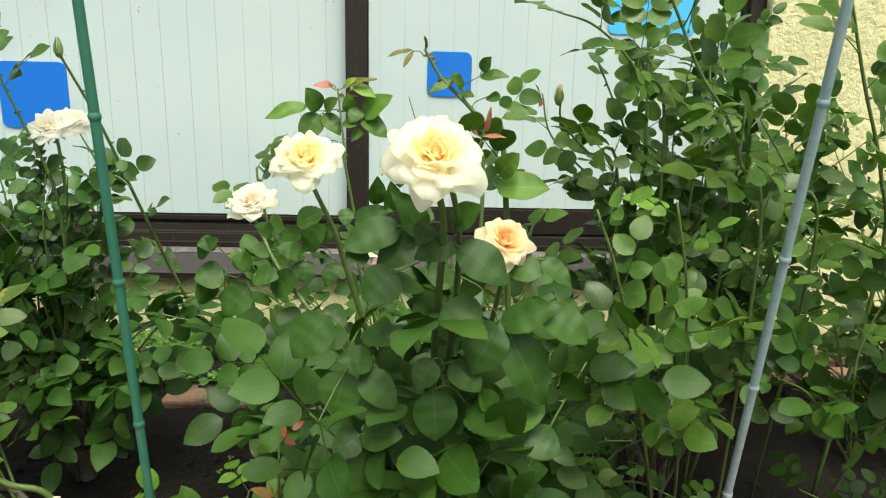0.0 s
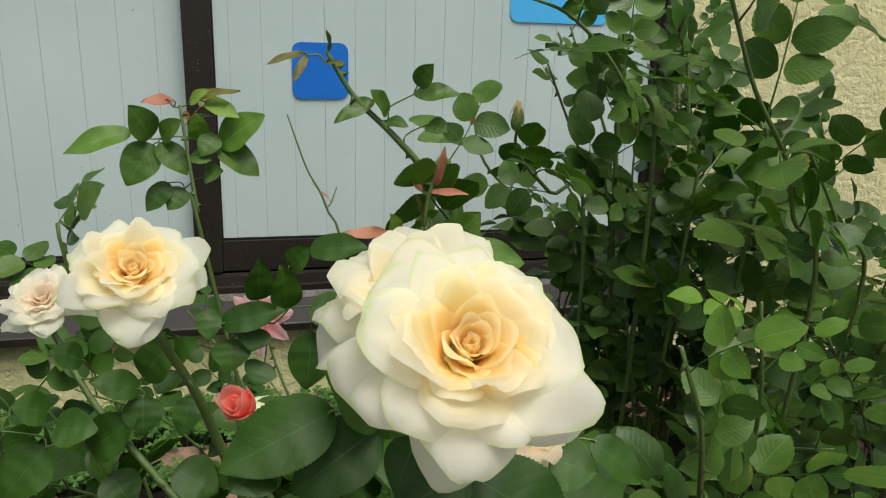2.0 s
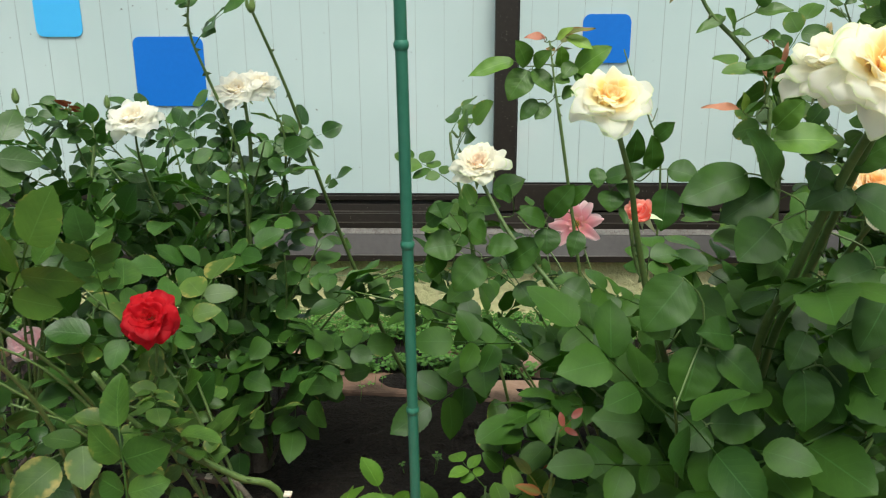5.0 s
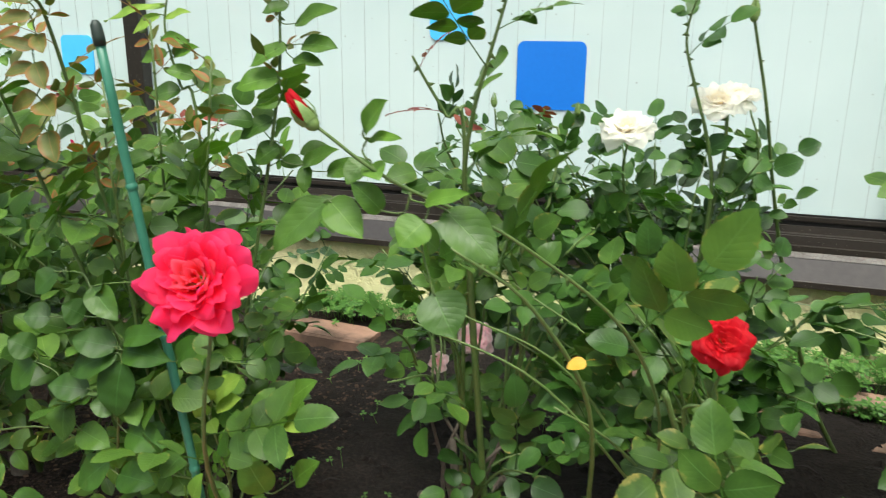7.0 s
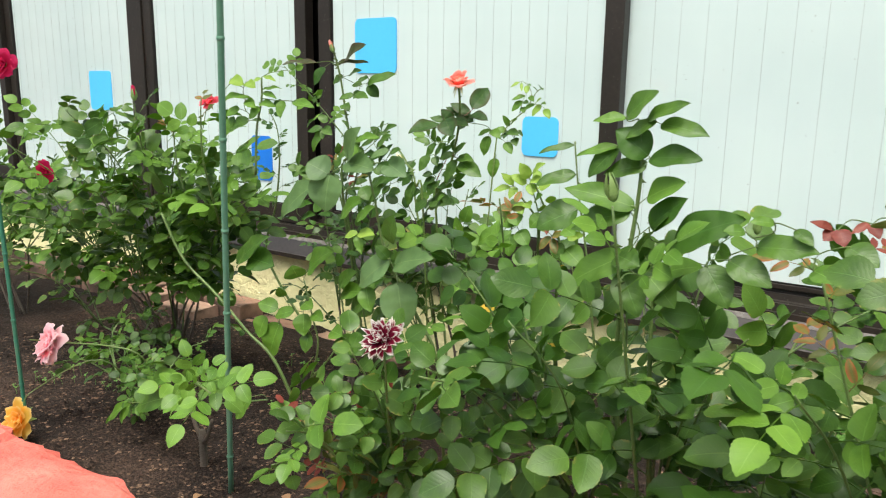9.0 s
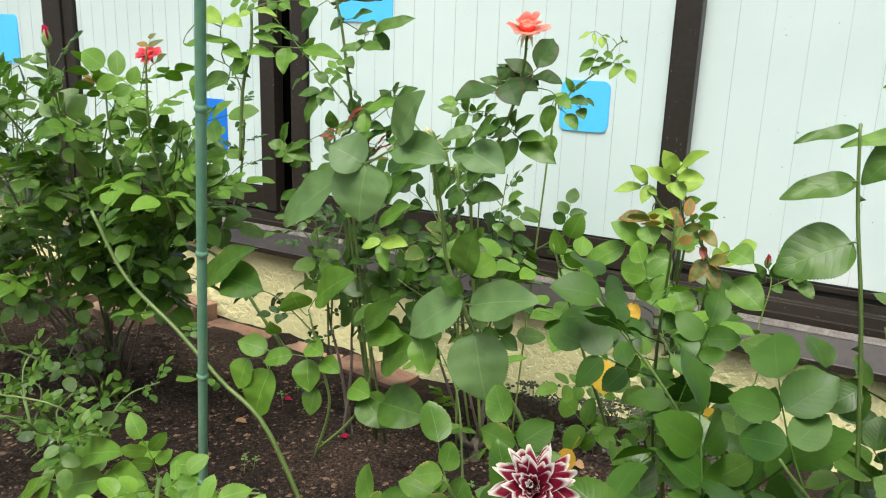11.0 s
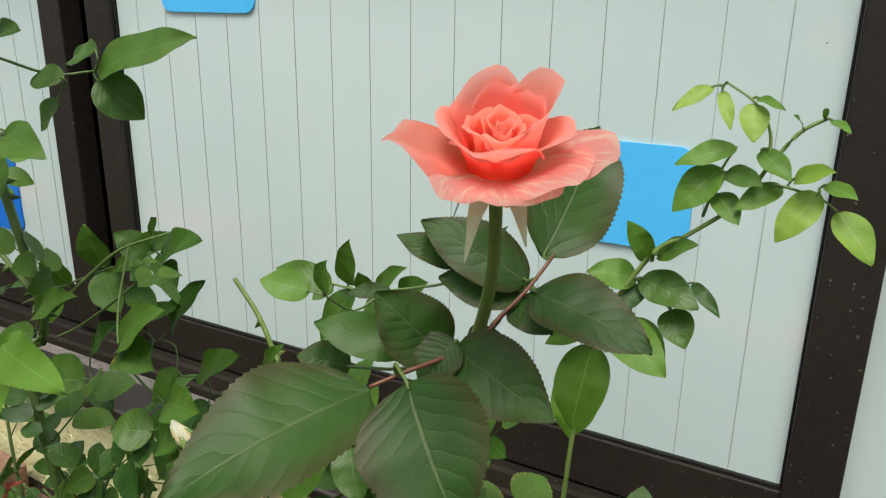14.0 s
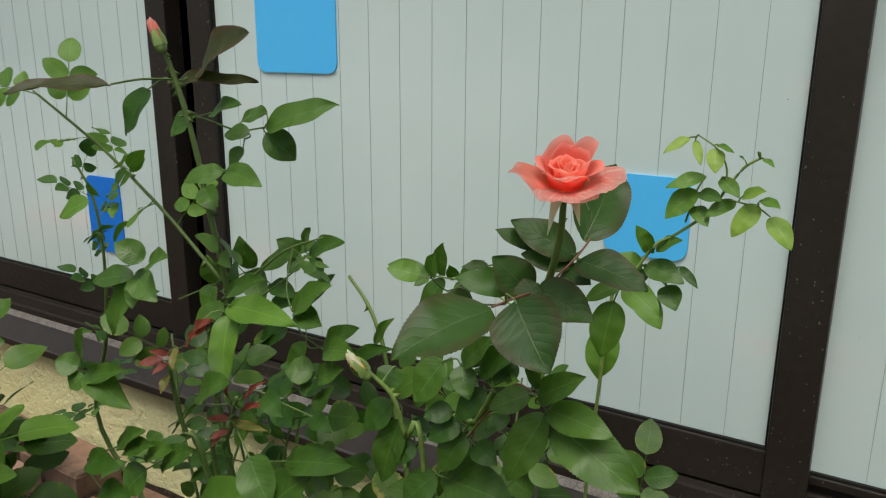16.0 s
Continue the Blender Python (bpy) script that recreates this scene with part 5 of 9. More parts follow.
bloom(pink_bush, (-0.073, -0.507, 0.374), (-0.25, -0.85, 0.3), 0.043, 'pink', STAR, 'wide open two-tone pink rose with golden centre', 21, eye=True, ruffle=1.4)

arching_bush = bush((0.131, -0.827), 'rose bush with an arching cane and bronze tip', 'rose bushes in the bed')
cane(arching_bush, [(0.120, -0.830, 0.000), (0.083, -0.850, 0.574), (0.059, -0.847, 0.618), (0.033, -0.845, 0.648), (0.004, -0.842, 0.676), (-0.016, -0.840, 0.708)], kind='mid', size=0.90, start=0.5, gap=0.042, end=0.86, r0=0.004, r1=0.0016)
blade(arching_bush, (0.074, -0.860, 0.549), (0.136, -0.872, 0.552), 0.0409, 'light')
blade(arching_bush, (0.075, -0.860, 0.563), (0.096, -0.872, 0.592), 0.0285, 'light')
blade(arching_bush, (-0.032, -0.840, 0.707), (-0.059, -0.852, 0.700), 0.0064, 'bronze')
blade(arching_bush, (-0.030, -0.840, 0.705), (-0.041, -0.852, 0.687), 0.0064, 'bronze')
blade(arching_bush, (-0.014, -0.840, 0.708), (-0.016, -0.852, 0.723), 0.0056, 'bronze')
blade(arching_bush, (-0.017, -0.840, 0.700), (-0.004, -0.852, 0.701), 0.0052, 'bronze')
blade(arching_bush, (0.019, -0.840, 0.674), (-0.012, -0.852, 0.659), 0.0133, 'mid')
blade(arching_bush, (0.052, -0.840, 0.684), (0.061, -0.852, 0.701), 0.0167, 'mid')
blade(arching_bush, (0.050, -0.840, 0.678), (0.083, -0.852, 0.681), 0.0168, 'mid')
blade(arching_bush, (0.030, -0.840, 0.663), (0.016, -0.852, 0.682), 0.0176, 'mid')
blade(arching_bush, (0.060, -0.840, 0.655), (0.074, -0.852, 0.652), 0.0196, 'mid')
blade(arching_bush, (0.028, -0.840, 0.658), (0.043, -0.852, 0.656), 0.0126, 'mid')
thicket(arching_bush, 9, (0.038, 0.302), (-0.95, -0.65), (0.18, 0.48), kind='mid', size=0.90, gap=0.050, start=0.4)

corner_bush = bush((0.365, -0.67), 'tall leafy rose bush in front of the window corner', 'rose bushes in the bed')
trunk(corner_bush, 0.1, 0.012, (0, 0), 3)
cane(corner_bush, [(0.420, -0.800, 0.000), (0.385, -0.900, 0.502), (0.346, -0.910, 0.590), (0.322, -0.920, 0.640), (0.280, -0.930, 0.692), (0.244, -0.940, 0.755), (0.215, -0.950, 0.801)], kind='mid', size=0.95, start=0.3, gap=0.034, r0=0.0024, r1=0.0015)
cane(corner_bush, [(0.300, -0.640, 0.000), (0.337, -0.660, 0.238), (0.325, -0.665, 0.371), (0.313, -0.670, 0.510), (0.303, -0.674, 0.643), (0.295, -0.679, 0.735)], kind='mid', size=0.87, start=0.45, gap=0.034, r0=0.004, r1=0.0022)
cane(corner_bush, [(0.280, -0.660, 0.000), (0.264, -0.700, 0.528), (0.214, -0.720, 0.574), (0.171, -0.740, 0.617), (0.163, -0.760, 0.650)], kind='mid', size=0.87, start=0.5, gap=0.040, end=0.93)
cane(corner_bush, [(0.360, -0.520, 0.000), (0.396, -0.500, 0.524), (0.384, -0.483, 0.603), (0.353, -0.467, 0.681), (0.337, -0.450, 0.736)], kind='mid', size=0.69, start=0.42, gap=0.034, r0=0.003)
cane(corner_bush, [(0.330, -0.680, 0.000), (0.308, -0.750, 0.596), (0.260, -0.767, 0.684), (0.201, -0.783, 0.738), (0.144, -0.800, 0.756)], kind='mid', size=0.82, start=0.5, gap=0.040)
cane(corner_bush, [(0.320, -0.620, 0.000), (0.346, -0.600, 0.463), (0.319, -0.607, 0.544), (0.275, -0.613, 0.630), (0.242, -0.620, 0.695)], kind='mid', size=0.74, start=0.45, gap=0.040)
cane(corner_bush, [(0.320, -0.620, 0.000), (0.311, -0.600, 0.453), (0.243, -0.600, 0.524), (0.182, -0.600, 0.584), (0.165, -0.600, 0.647)], kind='mid', size=0.79, start=0.45, gap=0.046, tip='red', tips=1)
cane(corner_bush, [(0.400, -0.720, 0.000), (0.391, -0.800, 0.581), (0.383, -0.803, 0.654)], kind='mid', size=0.95, start=0.45, gap=0.040)
cane(corner_bush, [(0.360, -0.680, 0.000), (0.353, -0.750, 0.529), (0.360, -0.750, 0.620)], kind='mid', size=0.95, start=0.35, gap=0.037)
cane(corner_bush, [(0.520, -0.700, 0.000), (0.480, -0.850, 0.482), (0.430, -0.867, 0.567), (0.375, -0.883, 0.638)], kind='mid', size=0.95, start=0.4, gap=0.043)
cane(corner_bush, [(0.360, -0.800, 0.000), (0.302, -0.931, 0.303), (0.263, -1.008, 0.466), (0.235, -1.029, 0.568)], kind='mid', size=0.74, start=0.45, gap=0.034, tip='light', tips=2)
cane(corner_bush, [(0.340, -0.800, 0.000), (0.221, -1.009, 0.353), (0.165, -1.088, 0.507), (0.139, -1.096, 0.573)], kind='mid', size=0.74, start=0.4, gap=0.036, tip='light', tips=1)
thicket(corner_bush, 5, (0.485, 0.700), (-0.72, -0.4), (0.42, 0.66), kinds=['mid', 'dark'], size=0.86, gap=0.036, start=0.45)
thicket(corner_bush, 12, (0.264, 0.747), (-0.66, -0.3), (0.16, 0.56), kinds=['dark', 'mid', 'dark'], size=0.81, gap=0.042, start=0.5)
thicket(corner_bush, 6, (0.242, 0.624), (-0.95, -0.66), (0.30, 0.56), kinds=['mid', 'dark'], size=0.91, gap=0.045, start=0.55)
cane(corner_bush, [(0.360, -0.660, 0.000), (0.400, -0.670, 0.480), (0.405, -0.650, 0.620), (0.398, -0.630, 0.740)], kind='dark', size=0.85, start=0.4, gap=0.026, r0=0.003)
cane(corner_bush, [(0.410, -0.620, 0.000), (0.475, -0.560, 0.420), (0.480, -0.540, 0.560), (0.468, -0.520, 0.690)], kind='dark', size=0.85, start=0.4, gap=0.026, r0=0.003)
cane(corner_bush, [(0.440, -0.640, 0.000), (0.545, -0.600, 0.380), (0.560, -0.580, 0.520), (0.566, -0.560, 0.610)], kind='dark', size=0.85, start=0.4, gap=0.028, r0=0.003)
thicket(corner_bush, 4, (0.38, 0.60), (-0.62, -0.36), (0.50, 0.76), kinds=['mid', 'dark'], size=0.74, gap=0.034, start=0.5)
bud(corner_bush, (0.160, -0.763, 0.646), (0, -0.1, 1), 0.026, 'peach', 'small orange rose bud', 31, 0.75)

corner_front_bush = bush((0.505, -0.874), 'light green rose bush beside the bleached stake', 'rose bushes in the bed')
thicket(corner_front_bush, 5, (0.403, 0.728), (-1.02, -0.76), (0.20, 0.56), kinds=['dark'], size=0.92, gap=0.042, start=0.5)
thicket(corner_front_bush, 3, (0.423, 0.727), (-1.05, -0.72), (0.04, 0.24), kinds=['dark'], size=0.62, gap=0.03, start=0.35)

low_bush = bush((0.201, -0.789), 'low small-leaved rose bush over bare soil', 'rose bushes in the bed')
thicket(low_bush, 5, (0.10, 0.404), (-0.96, -0.62), (0.04, 0.24), kinds=['mid', 'dark', 'mid'], size=0.56, gap=0.028, start=0.3, tip='bronze', tips=1)

far_corner_bush = bush((0.857, -0.618), 'leafy rose bush against the cream wall', 'rose bushes in the bed')
thicket(far_corner_bush, 20, (0.666, 1.214), (-0.72, -0.30), (0.10, 0.60), kinds=['mid', 'dark'], size=0.85, gap=0.038, start=0.3)
thicket(far_corner_bush, 7, (0.650, 1.05), (-0.55, -0.25), (0.02, 0.30), kinds=['dark', 'grey'], size=0.85, gap=0.038, start=0.3)
cane(far_corner_bush, [(0.620, -0.700, 0.000), (0.640, -0.740, 0.420), (0.600, -0.770, 0.560), (0.545, -0.790, 0.680), (0.500, -0.800, 0.800)], kind='mid', size=0.9, start=0.35, gap=0.040, r0=0.0036, r1=0.002)

front_bush = bush((-0.249, -1.006), 'low rose bush in front of the green stake', 'rose bushes in the bed')
thicket(front_bush, 10, (-0.420, -0.170), (-1.06, -0.88), (0.09, 0.20), kinds=['mid', 'light'], size=0.76, gap=0.036, start=0.3)
cane(front_bush, [(-0.240, -1.000, 0.000), (-0.177, -1.026, 0.176), (-0.162, -1.045, 0.315)], kind='bronze', size=0.5, start=0.6, gap=0.039, tip='red', tips=2)

white_bush = bush((-0.568, -0.602), 'rose bush with white blooms and small dull leaves', 'rose bushes in the bed')
trunk(white_bush, 0.12, 0.02, (0.0, 0.0), 5)
cane(white_bush, [(-0.550, -0.600, 0.000), (-0.579, -0.620, 0.178), (-0.562, -0.629, 0.295), (-0.546, -0.638, 0.421), (-0.536, -0.646, 0.506), (-0.537, -0.655, 0.579)], kind='grey', size=0.74, start=0.3, gap=0.031, r0=0.0045, r1=0.0022, end=0.96)
cane(white_bush, [(-0.550, -0.600, 0.000), (-0.541, -0.600, 0.296), (-0.506, -0.613, 0.425), (-0.493, -0.627, 0.520), (-0.510, -0.640, 0.578)], kind='grey', size=0.74, start=0.45, gap=0.034, end=0.93)
cane(white_bush, [(-0.550, -0.600, 0.000), (-0.541, -0.600, 0.296), (-0.506, -0.607, 0.450), (-0.479, -0.613, 0.510), (-0.449, -0.620, 0.495)], kind='grey', size=0.64, start=0.5, gap=0.031)
cane(white_bush, [(-0.550, -0.600, 0.000), (-0.584, -0.650, 0.200), (-0.611, -0.674, 0.308), (-0.639, -0.698, 0.416), (-0.654, -0.722, 0.499), (-0.648, -0.746, 0.551)], kind='grey', size=0.74, start=0.3, gap=0.034, r0=0.004, end=0.96)
cane(white_bush, [(-0.550, -0.600, 0.000), (-0.547, -0.640, 0.387), (-0.547, -0.650, 0.482), (-0.560, -0.660, 0.548), (-0.580, -0.670, 0.610), (-0.594, -0.680, 0.670), (-0.577, -0.690, 0.741)], kind='grey', size=0.72, start=0.6, gap=0.042, r0=0.0035, thorns=16)
cane(white_bush, [(-0.560, -0.600, 0.000), (-0.630, -0.620, 0.253), (-0.727, -0.632, 0.365), (-0.794, -0.643, 0.454), (-0.830, -0.655, 0.519), (-0.836, -0.666, 0.569)], kind='grey', size=0.74, start=0.4, gap=0.039, end=0.95)
cane(white_bush, [(-0.560, -0.600, 0.000), (-0.704, -0.620, 0.363), (-0.757, -0.627, 0.452), (-0.779, -0.633, 0.512), (-0.779, -0.640, 0.567)], kind='grey', size=0.67, start=0.45, gap=0.042, tip='red', tips=1)
cane(white_bush, [(-0.560, -0.600, 0.000), (-0.769, -0.620, 0.343), (-0.862, -0.653, 0.438), (-0.896, -0.687, 0.510), (-0.899, -0.720, 0.565)], kind='grey', size=0.77, start=0.4, gap=0.042)
cane(white_bush, [(-0.276, -0.400, -0.042), (-0.351, -0.452, 0.097), (-0.418, -0.504, 0.289), (-0.459, -0.556, 0.443), (-0.489, -0.608, 0.580), (-0.519, -0.660, 0.690)], kind='mid', size=0.79, start=0.42, gap=0.070, r0=0.004, r1=0.0018, end=0.9, thorns=14)
thicket(white_bush, 12, (-0.94, -0.513), (-0.8, -0.52), (0.32, 0.5), kind='grey', size=0.84, gap=0.042, start=0.5)
thicket(white_bush, 12, (-0.95, -0.493), (-0.74, -0.56), (0.42, 0.565), kind='grey', size=0.77, gap=0.036, start=0.6)
thicket(white_bush, 6, (-0.62, -0.40), (-0.80, -0.58), (0.18, 0.38), kinds=['grey', 'dark'], size=0.92, gap=0.040, start=0.45)
thicket(white_bush, 5, (-0.636, -0.267), (-0.74, -0.5), (0.20, 0.40), kind='dark', size=0.97, gap=0.050, start=0.35)
thicket(white_bush, 2, (-0.768, -0.563), (-0.72, -0.5), (0.12, 0.24), kinds=['grey', 'worn'], size=0.77, gap=0.050, start=0.35)
bloom(white_bush, (-0.550, -0.650, 0.593), (-0.15, -0.5, 0.8), 0.033, 'white', FULL, 'ivory white rose beside another bloom', 41, ruffle=1.5)
bloom(white_bush, (-0.522, -0.625, 0.600), (0.25, -0.35, 0.9), 0.027, 'white', FULL, 'ivory white rose beside another bloom', 42, ruffle=1.5)
bloom(white_bush, (-0.652, -0.742, 0.565), (0, -0.45, 0.85), 0.033, 'white', FULL, 'loose white rose with open petals', 43, ruffle=1.5)
bud(white_bush, (-0.838, -0.662, 0.575), (0, 0, 1), 0.02, None, 'closed green rose bud', 44, 0.9)
bud(white_bush, (-0.519, -0.660, 0.690), (0, 0, 1), 0.028, None, 'closed green rose bud on a tall stem', 45, 0.9)
bud(white_bush, (-0.727, -0.640, 0.566), (0, 0, 1), 0.018, None, 'closed green rose bud', 46, 0.9)

red_bush = bush((-0.423, -0.935), 'rose bush with crimson bloom and ageing mottled leaves', 'rose bushes in the bed')
cane(red_bush, [(-0.400, -0.940, 0.000), (-0.433, -0.975, 0.189), (-0.474, -0.994, 0.228), (-0.521, -1.012, 0.268), (-0.557, -1.031, 0.310), (-0.577, -1.050, 0.367)], kind='worn', size=0.86, start=0.62, gap=0.054, r0=0.0042, r1=0.0026, thorns=22)
cane(red_bush, [(-0.420, -0.920, 0.000), (-0.481, -0.950, 0.178), (-0.520, -0.950, 0.197), (-0.570, -0.950, 0.216), (-0.614, -0.950, 0.256)], kind='worn', size=0.7, start=2, gap=0.05, r0=0.0042, r1=0.003, thorns=18, mat_=M_WOOD)
cane(red_bush, [(-0.440, -0.950, 0.000), (-0.554, -1.000, 0.300), (-0.539, -1.010, 0.343), (-0.529, -1.020, 0.389)], kind='worn', size=0.86, start=0.3, gap=0.054, end=0.9)
thicket(red_bush, 11, (-0.824, -0.545), (-1.08, -0.84), (0.24, 0.42), kinds=['worn', 'grey', 'grey', 'mid'], size=0.84, gap=0.041, start=0.62)
thicket(red_bush, 1, (-0.781, -0.535), (-1.08, -0.86), (0.05, 0.22), kinds=['worn', 'grey'], size=0.74, gap=0.046, start=0.35)
cane(red_bush, [(-0.410, -0.950, 0.000), (-0.455, -1.156, 0.217), (-0.479, -1.278, 0.301), (-0.490, -1.338, 0.347)], kind='mid', size=0.86, start=0.6, gap=0.068, end=0.85)
cane(red_bush, [(-0.410, -0.950, 0.000), (-0.475, -1.066, 0.197), (-0.517, -1.126, 0.259), (-0.538, -1.147, 0.290)], kind='mid', size=0.86, start=0.6, gap=0.054)
bloom(red_bush, (-0.532, -1.028, 0.414), (0.1, -0.75, 0.62), 0.027, 'red', FULL, 'crimson rose with pale golden heart', 51, ruffle=2.0)
bloom(red_bush, (-0.490, -1.343, 0.364), (0, -0.35, 0.93), 0.038, 'scarlet', RUFFLED, 'large bright pinkish red open rose', 52, eye=True, ruffle=2.4)
leaf(red_bush, (-0.635, -1.082, 0.402), (-0.7, -0.5, 0.2), 'yellow', 0.36, single=True, jitter=0.1)
cut = tagged(part('cut_end', block(-0.004, 0.004, -0.004, 0.004, -0.0015, 0.0015, 0.001), M_CUT, red_bush), 'pale pruned cane end')
put(cut, red_bush, Matrix.Translation((-0.425, -0.992, 0.208)))
cut2 = part('cut_end', block(-0.004, 0.004, -0.004, 0.004, -0.0015, 0.0015, 0.001), M_CUT, red_bush)
put(cut2, red_bush, Matrix.Translation((-0.520, -0.949, 0.200)))

thorny_bush = bush((-0.821, -0.844), 'rose bush with thorny canes and a red bud', 'rose bushes in the bed')
trunk(thorny_bush, 0.09, 0.014, (0, 0), 3)
cane(thorny_bush, [(-0.780, -0.850, 0.000), (-0.789, -0.930, 0.396), (-0.786, -0.944, 0.459), (-0.790, -0.958, 0.531), (-0.777, -0.972, 0.597), (-0.759, -0.986, 0.648), (-0.739, -1.000, 0.705)], kind='mid', size=0.71, start=0.42, gap=0.044, r0=0.0045, thorns=26)
cane(thorny_bush, [(-0.820, -0.850, 0.000), (-0.801, -0.920, 0.540), (-0.819, -0.930, 0.584), (-0.839, -0.940, 0.621), (-0.849, -0.950, 0.644)], kind='mid', size=0.71, start=0.35, gap=0.044, tip='red', tips=3)
cane(thorny_bush, [(-0.620, -0.930, 0.000), (-0.578, -1.024, 0.279), (-0.600, -1.123, 0.433), (-0.673, -1.212, 0.531), (-0.741, -1.272, 0.580), (-0.777, -1.294, 0.612)], kind='mid', size=0.92, start=0.4, gap=0.065, r0=0.0018, r1=0.0011, end=0.72)
cane(thorny_bush, [(-0.660, -0.930, 0.000), (-0.639, -1.023, 0.299), (-0.682, -1.102, 0.443), (-0.745, -1.141, 0.504)], kind='mid', size=1.03, start=0.5, gap=0.058, r0=0.003)
blade(thorny_bush, (-0.784, -1.272, 0.565), (-0.818, -1.284, 0.533), 0.0243, 'mid')
blade(thorny_bush, (-0.782, -1.272, 0.565), (-0.756, -1.284, 0.547), 0.0225, 'light')
blade(thorny_bush, (-0.759, -1.272, 0.608), (-0.740, -1.284, 0.628), 0.0186, 'light')
blade(thorny_bush, (-0.756, -1.272, 0.604), (-0.731, -1.284, 0.608), 0.0082, 'light')
blade(thorny_bush, (-0.707, -1.272, 0.565), (-0.672, -1.284, 0.539), 0.0276, 'mid')
blade(thorny_bush, (-0.720, -1.272, 0.557), (-0.732, -1.284, 0.544), 0.0249, 'light')
blade(thorny_bush, (-0.721, -1.272, 0.568), (-0.690, -1.284, 0.579), 0.0113, 'light')
blade(thorny_bush, (-0.714, -1.272, 0.513), (-0.697, -1.284, 0.491), 0.0310, 'mid')
blade(thorny_bush, (-0.754, -1.272, 0.589), (-0.744, -1.284, 0.583), 0.0155, 'light')
blade(thorny_bush, (-0.757, -1.272, 0.592), (-0.765, -1.284, 0.579), 0.0166, 'mid')
blade(thorny_bush, (-0.747, -1.272, 0.561), (-0.761, -1.284, 0.580), 0.0167, 'mid')
cane(thorny_bush, [(-0.820, -0.800, 0.000), (-0.750, -0.650, 0.497), (-0.782, -0.635, 0.536), (-0.795, -0.620, 0.569)], kind='grey', size=0.57, start=0.5, gap=0.039, tip='red', tips=1)
thicket(thorny_bush, 13, (-0.93, -0.638), (-1.0, -0.7), (0.26, 0.5), kinds=['mid', 'grey'], size=0.87, gap=0.039, start=0.55)
thicket(thorny_bush, 6, (-1.02, -0.84), (-0.72, -0.54), (0.20, 0.40), kinds=['grey', 'dark'], size=0.86, gap=0.040, start=0.45)
thicket(thorny_bush, 5, (-0.900, -0.638), (-0.98, -0.80), (0.08, 0.24), kinds=['grey', 'dark', 'worn'], size=0.83, gap=0.047, start=0.35)
bud(thorny_bush, (-0.780, -1.296, 0.615), (-0.6, -0.1, 0.75), 0.024, 'red', 'red rose bud opening on an arching stem', 61, 0.5)
bloom(thorny_bush, (-0.841, -0.720, 0.255), (0.2, -0.8, 0.5), 0.026, 'lilac', FULL, 'small faded lilac pink rose', 62)
bloom(thorny_bush, (-0.890, -0.740, 0.217), (-0.2, -0.85, 0.4), 0.018, 'lilac', LOOSE, 'small faded pale pink rose', 63)

bronze_bush = bush((-1.171, -0.954), 'tall rose bush with bronze young shoots', 'rose bushes in the bed')
trunk(bronze_bush, 0.1, 0.015, (0, 0), 3)
cane(bronze_bush, [(-1.140, -0.950, 0.000), (-1.218, -1.100, 0.589), (-1.200, -1.160, 0.698)], kind='mid', size=0.8, start=0.25, gap=0.026, tip='bronze', tips=5, r0=0.0026, r1=0.0013, thorns=5)
cane(bronze_bush, [(-1.140, -0.950, 0.000), (-1.159, -1.080, 0.612), (-1.143, -1.130, 0.701)], kind='mid', size=0.8, start=0.25, gap=0.026, tip='bronze', tips=5, r0=0.0026, r1=0.0013, thorns=5)
cane(bronze_bush, [(-1.140, -0.950, 0.000), (-1.152, -0.961, 0.348), (-1.149, -0.965, 0.678)], kind='mid', size=0.8, start=0.25, gap=0.026, tip='bronze', tips=5, r0=0.0026, r1=0.0013, thorns=5)
cane(bronze_bush, [(-1.140, -0.950, 0.000), (-1.100, -0.982, 0.328), (-1.052, -0.997, 0.637)], kind='mid', size=0.8, start=0.25, gap=0.026, tip='bronze', tips=5, r0=0.0026, r1=0.0013, thorns=5)
cane(bronze_bush, [(-1.140, -0.950, 0.000), (-1.026, -0.930, 0.548), (-1.007, -0.930, 0.702)], kind='mid', size=0.8, start=0.25, gap=0.026, tip='bronze', tips=5, r0=0.0026, r1=0.0013, thorns=5)
cane(bronze_bush, [(-1.140, -0.950, 0.000), (-1.223, -0.931, 0.327), (-1.286, -0.895, 0.605)], kind='mid', size=0.8, start=0.25, gap=0.026, tip='bronze', tips=5, r0=0.0026, r1=0.0013, thorns=5)
cane(bronze_bush, [(-1.140, -0.950, 0.000), (-1.132, -1.043, 0.297), (-1.114, -1.089, 0.565)], kind='mid', size=0.8, start=0.25, gap=0.026, tip='bronze', tips=5, r0=0.0026, r1=0.0013, thorns=5)
cane(bronze_bush, [(-1.140, -0.950, 0.000), (-1.254, -0.972, 0.296), (-1.341, -0.984, 0.574)], kind='mid', size=0.8, start=0.25, gap=0.026, tip='bronze', tips=5, r0=0.0026, r1=0.0013, thorns=5)
blade(bronze_bush, (-1.231, -1.160, 0.704), (-1.277, -1.172, 0.706), 0.0131, 'bronze')
blade(bronze_bush, (-1.205, -1.160, 0.712), (-1.205, -1.172, 0.724), 0.0056, 'bronze')
blade(bronze_bush, (-1.202, -1.160, 0.704), (-1.216, -1.172, 0.704), 0.0071, 'pink')
blade(bronze_bush, (-1.199, -1.160, 0.705), (-1.182, -1.172, 0.710), 0.0067, 'pink')
blade(bronze_bush, (-1.201, -1.160, 0.684), (-1.216, -1.172, 0.686), 0.0160, 'bronze')
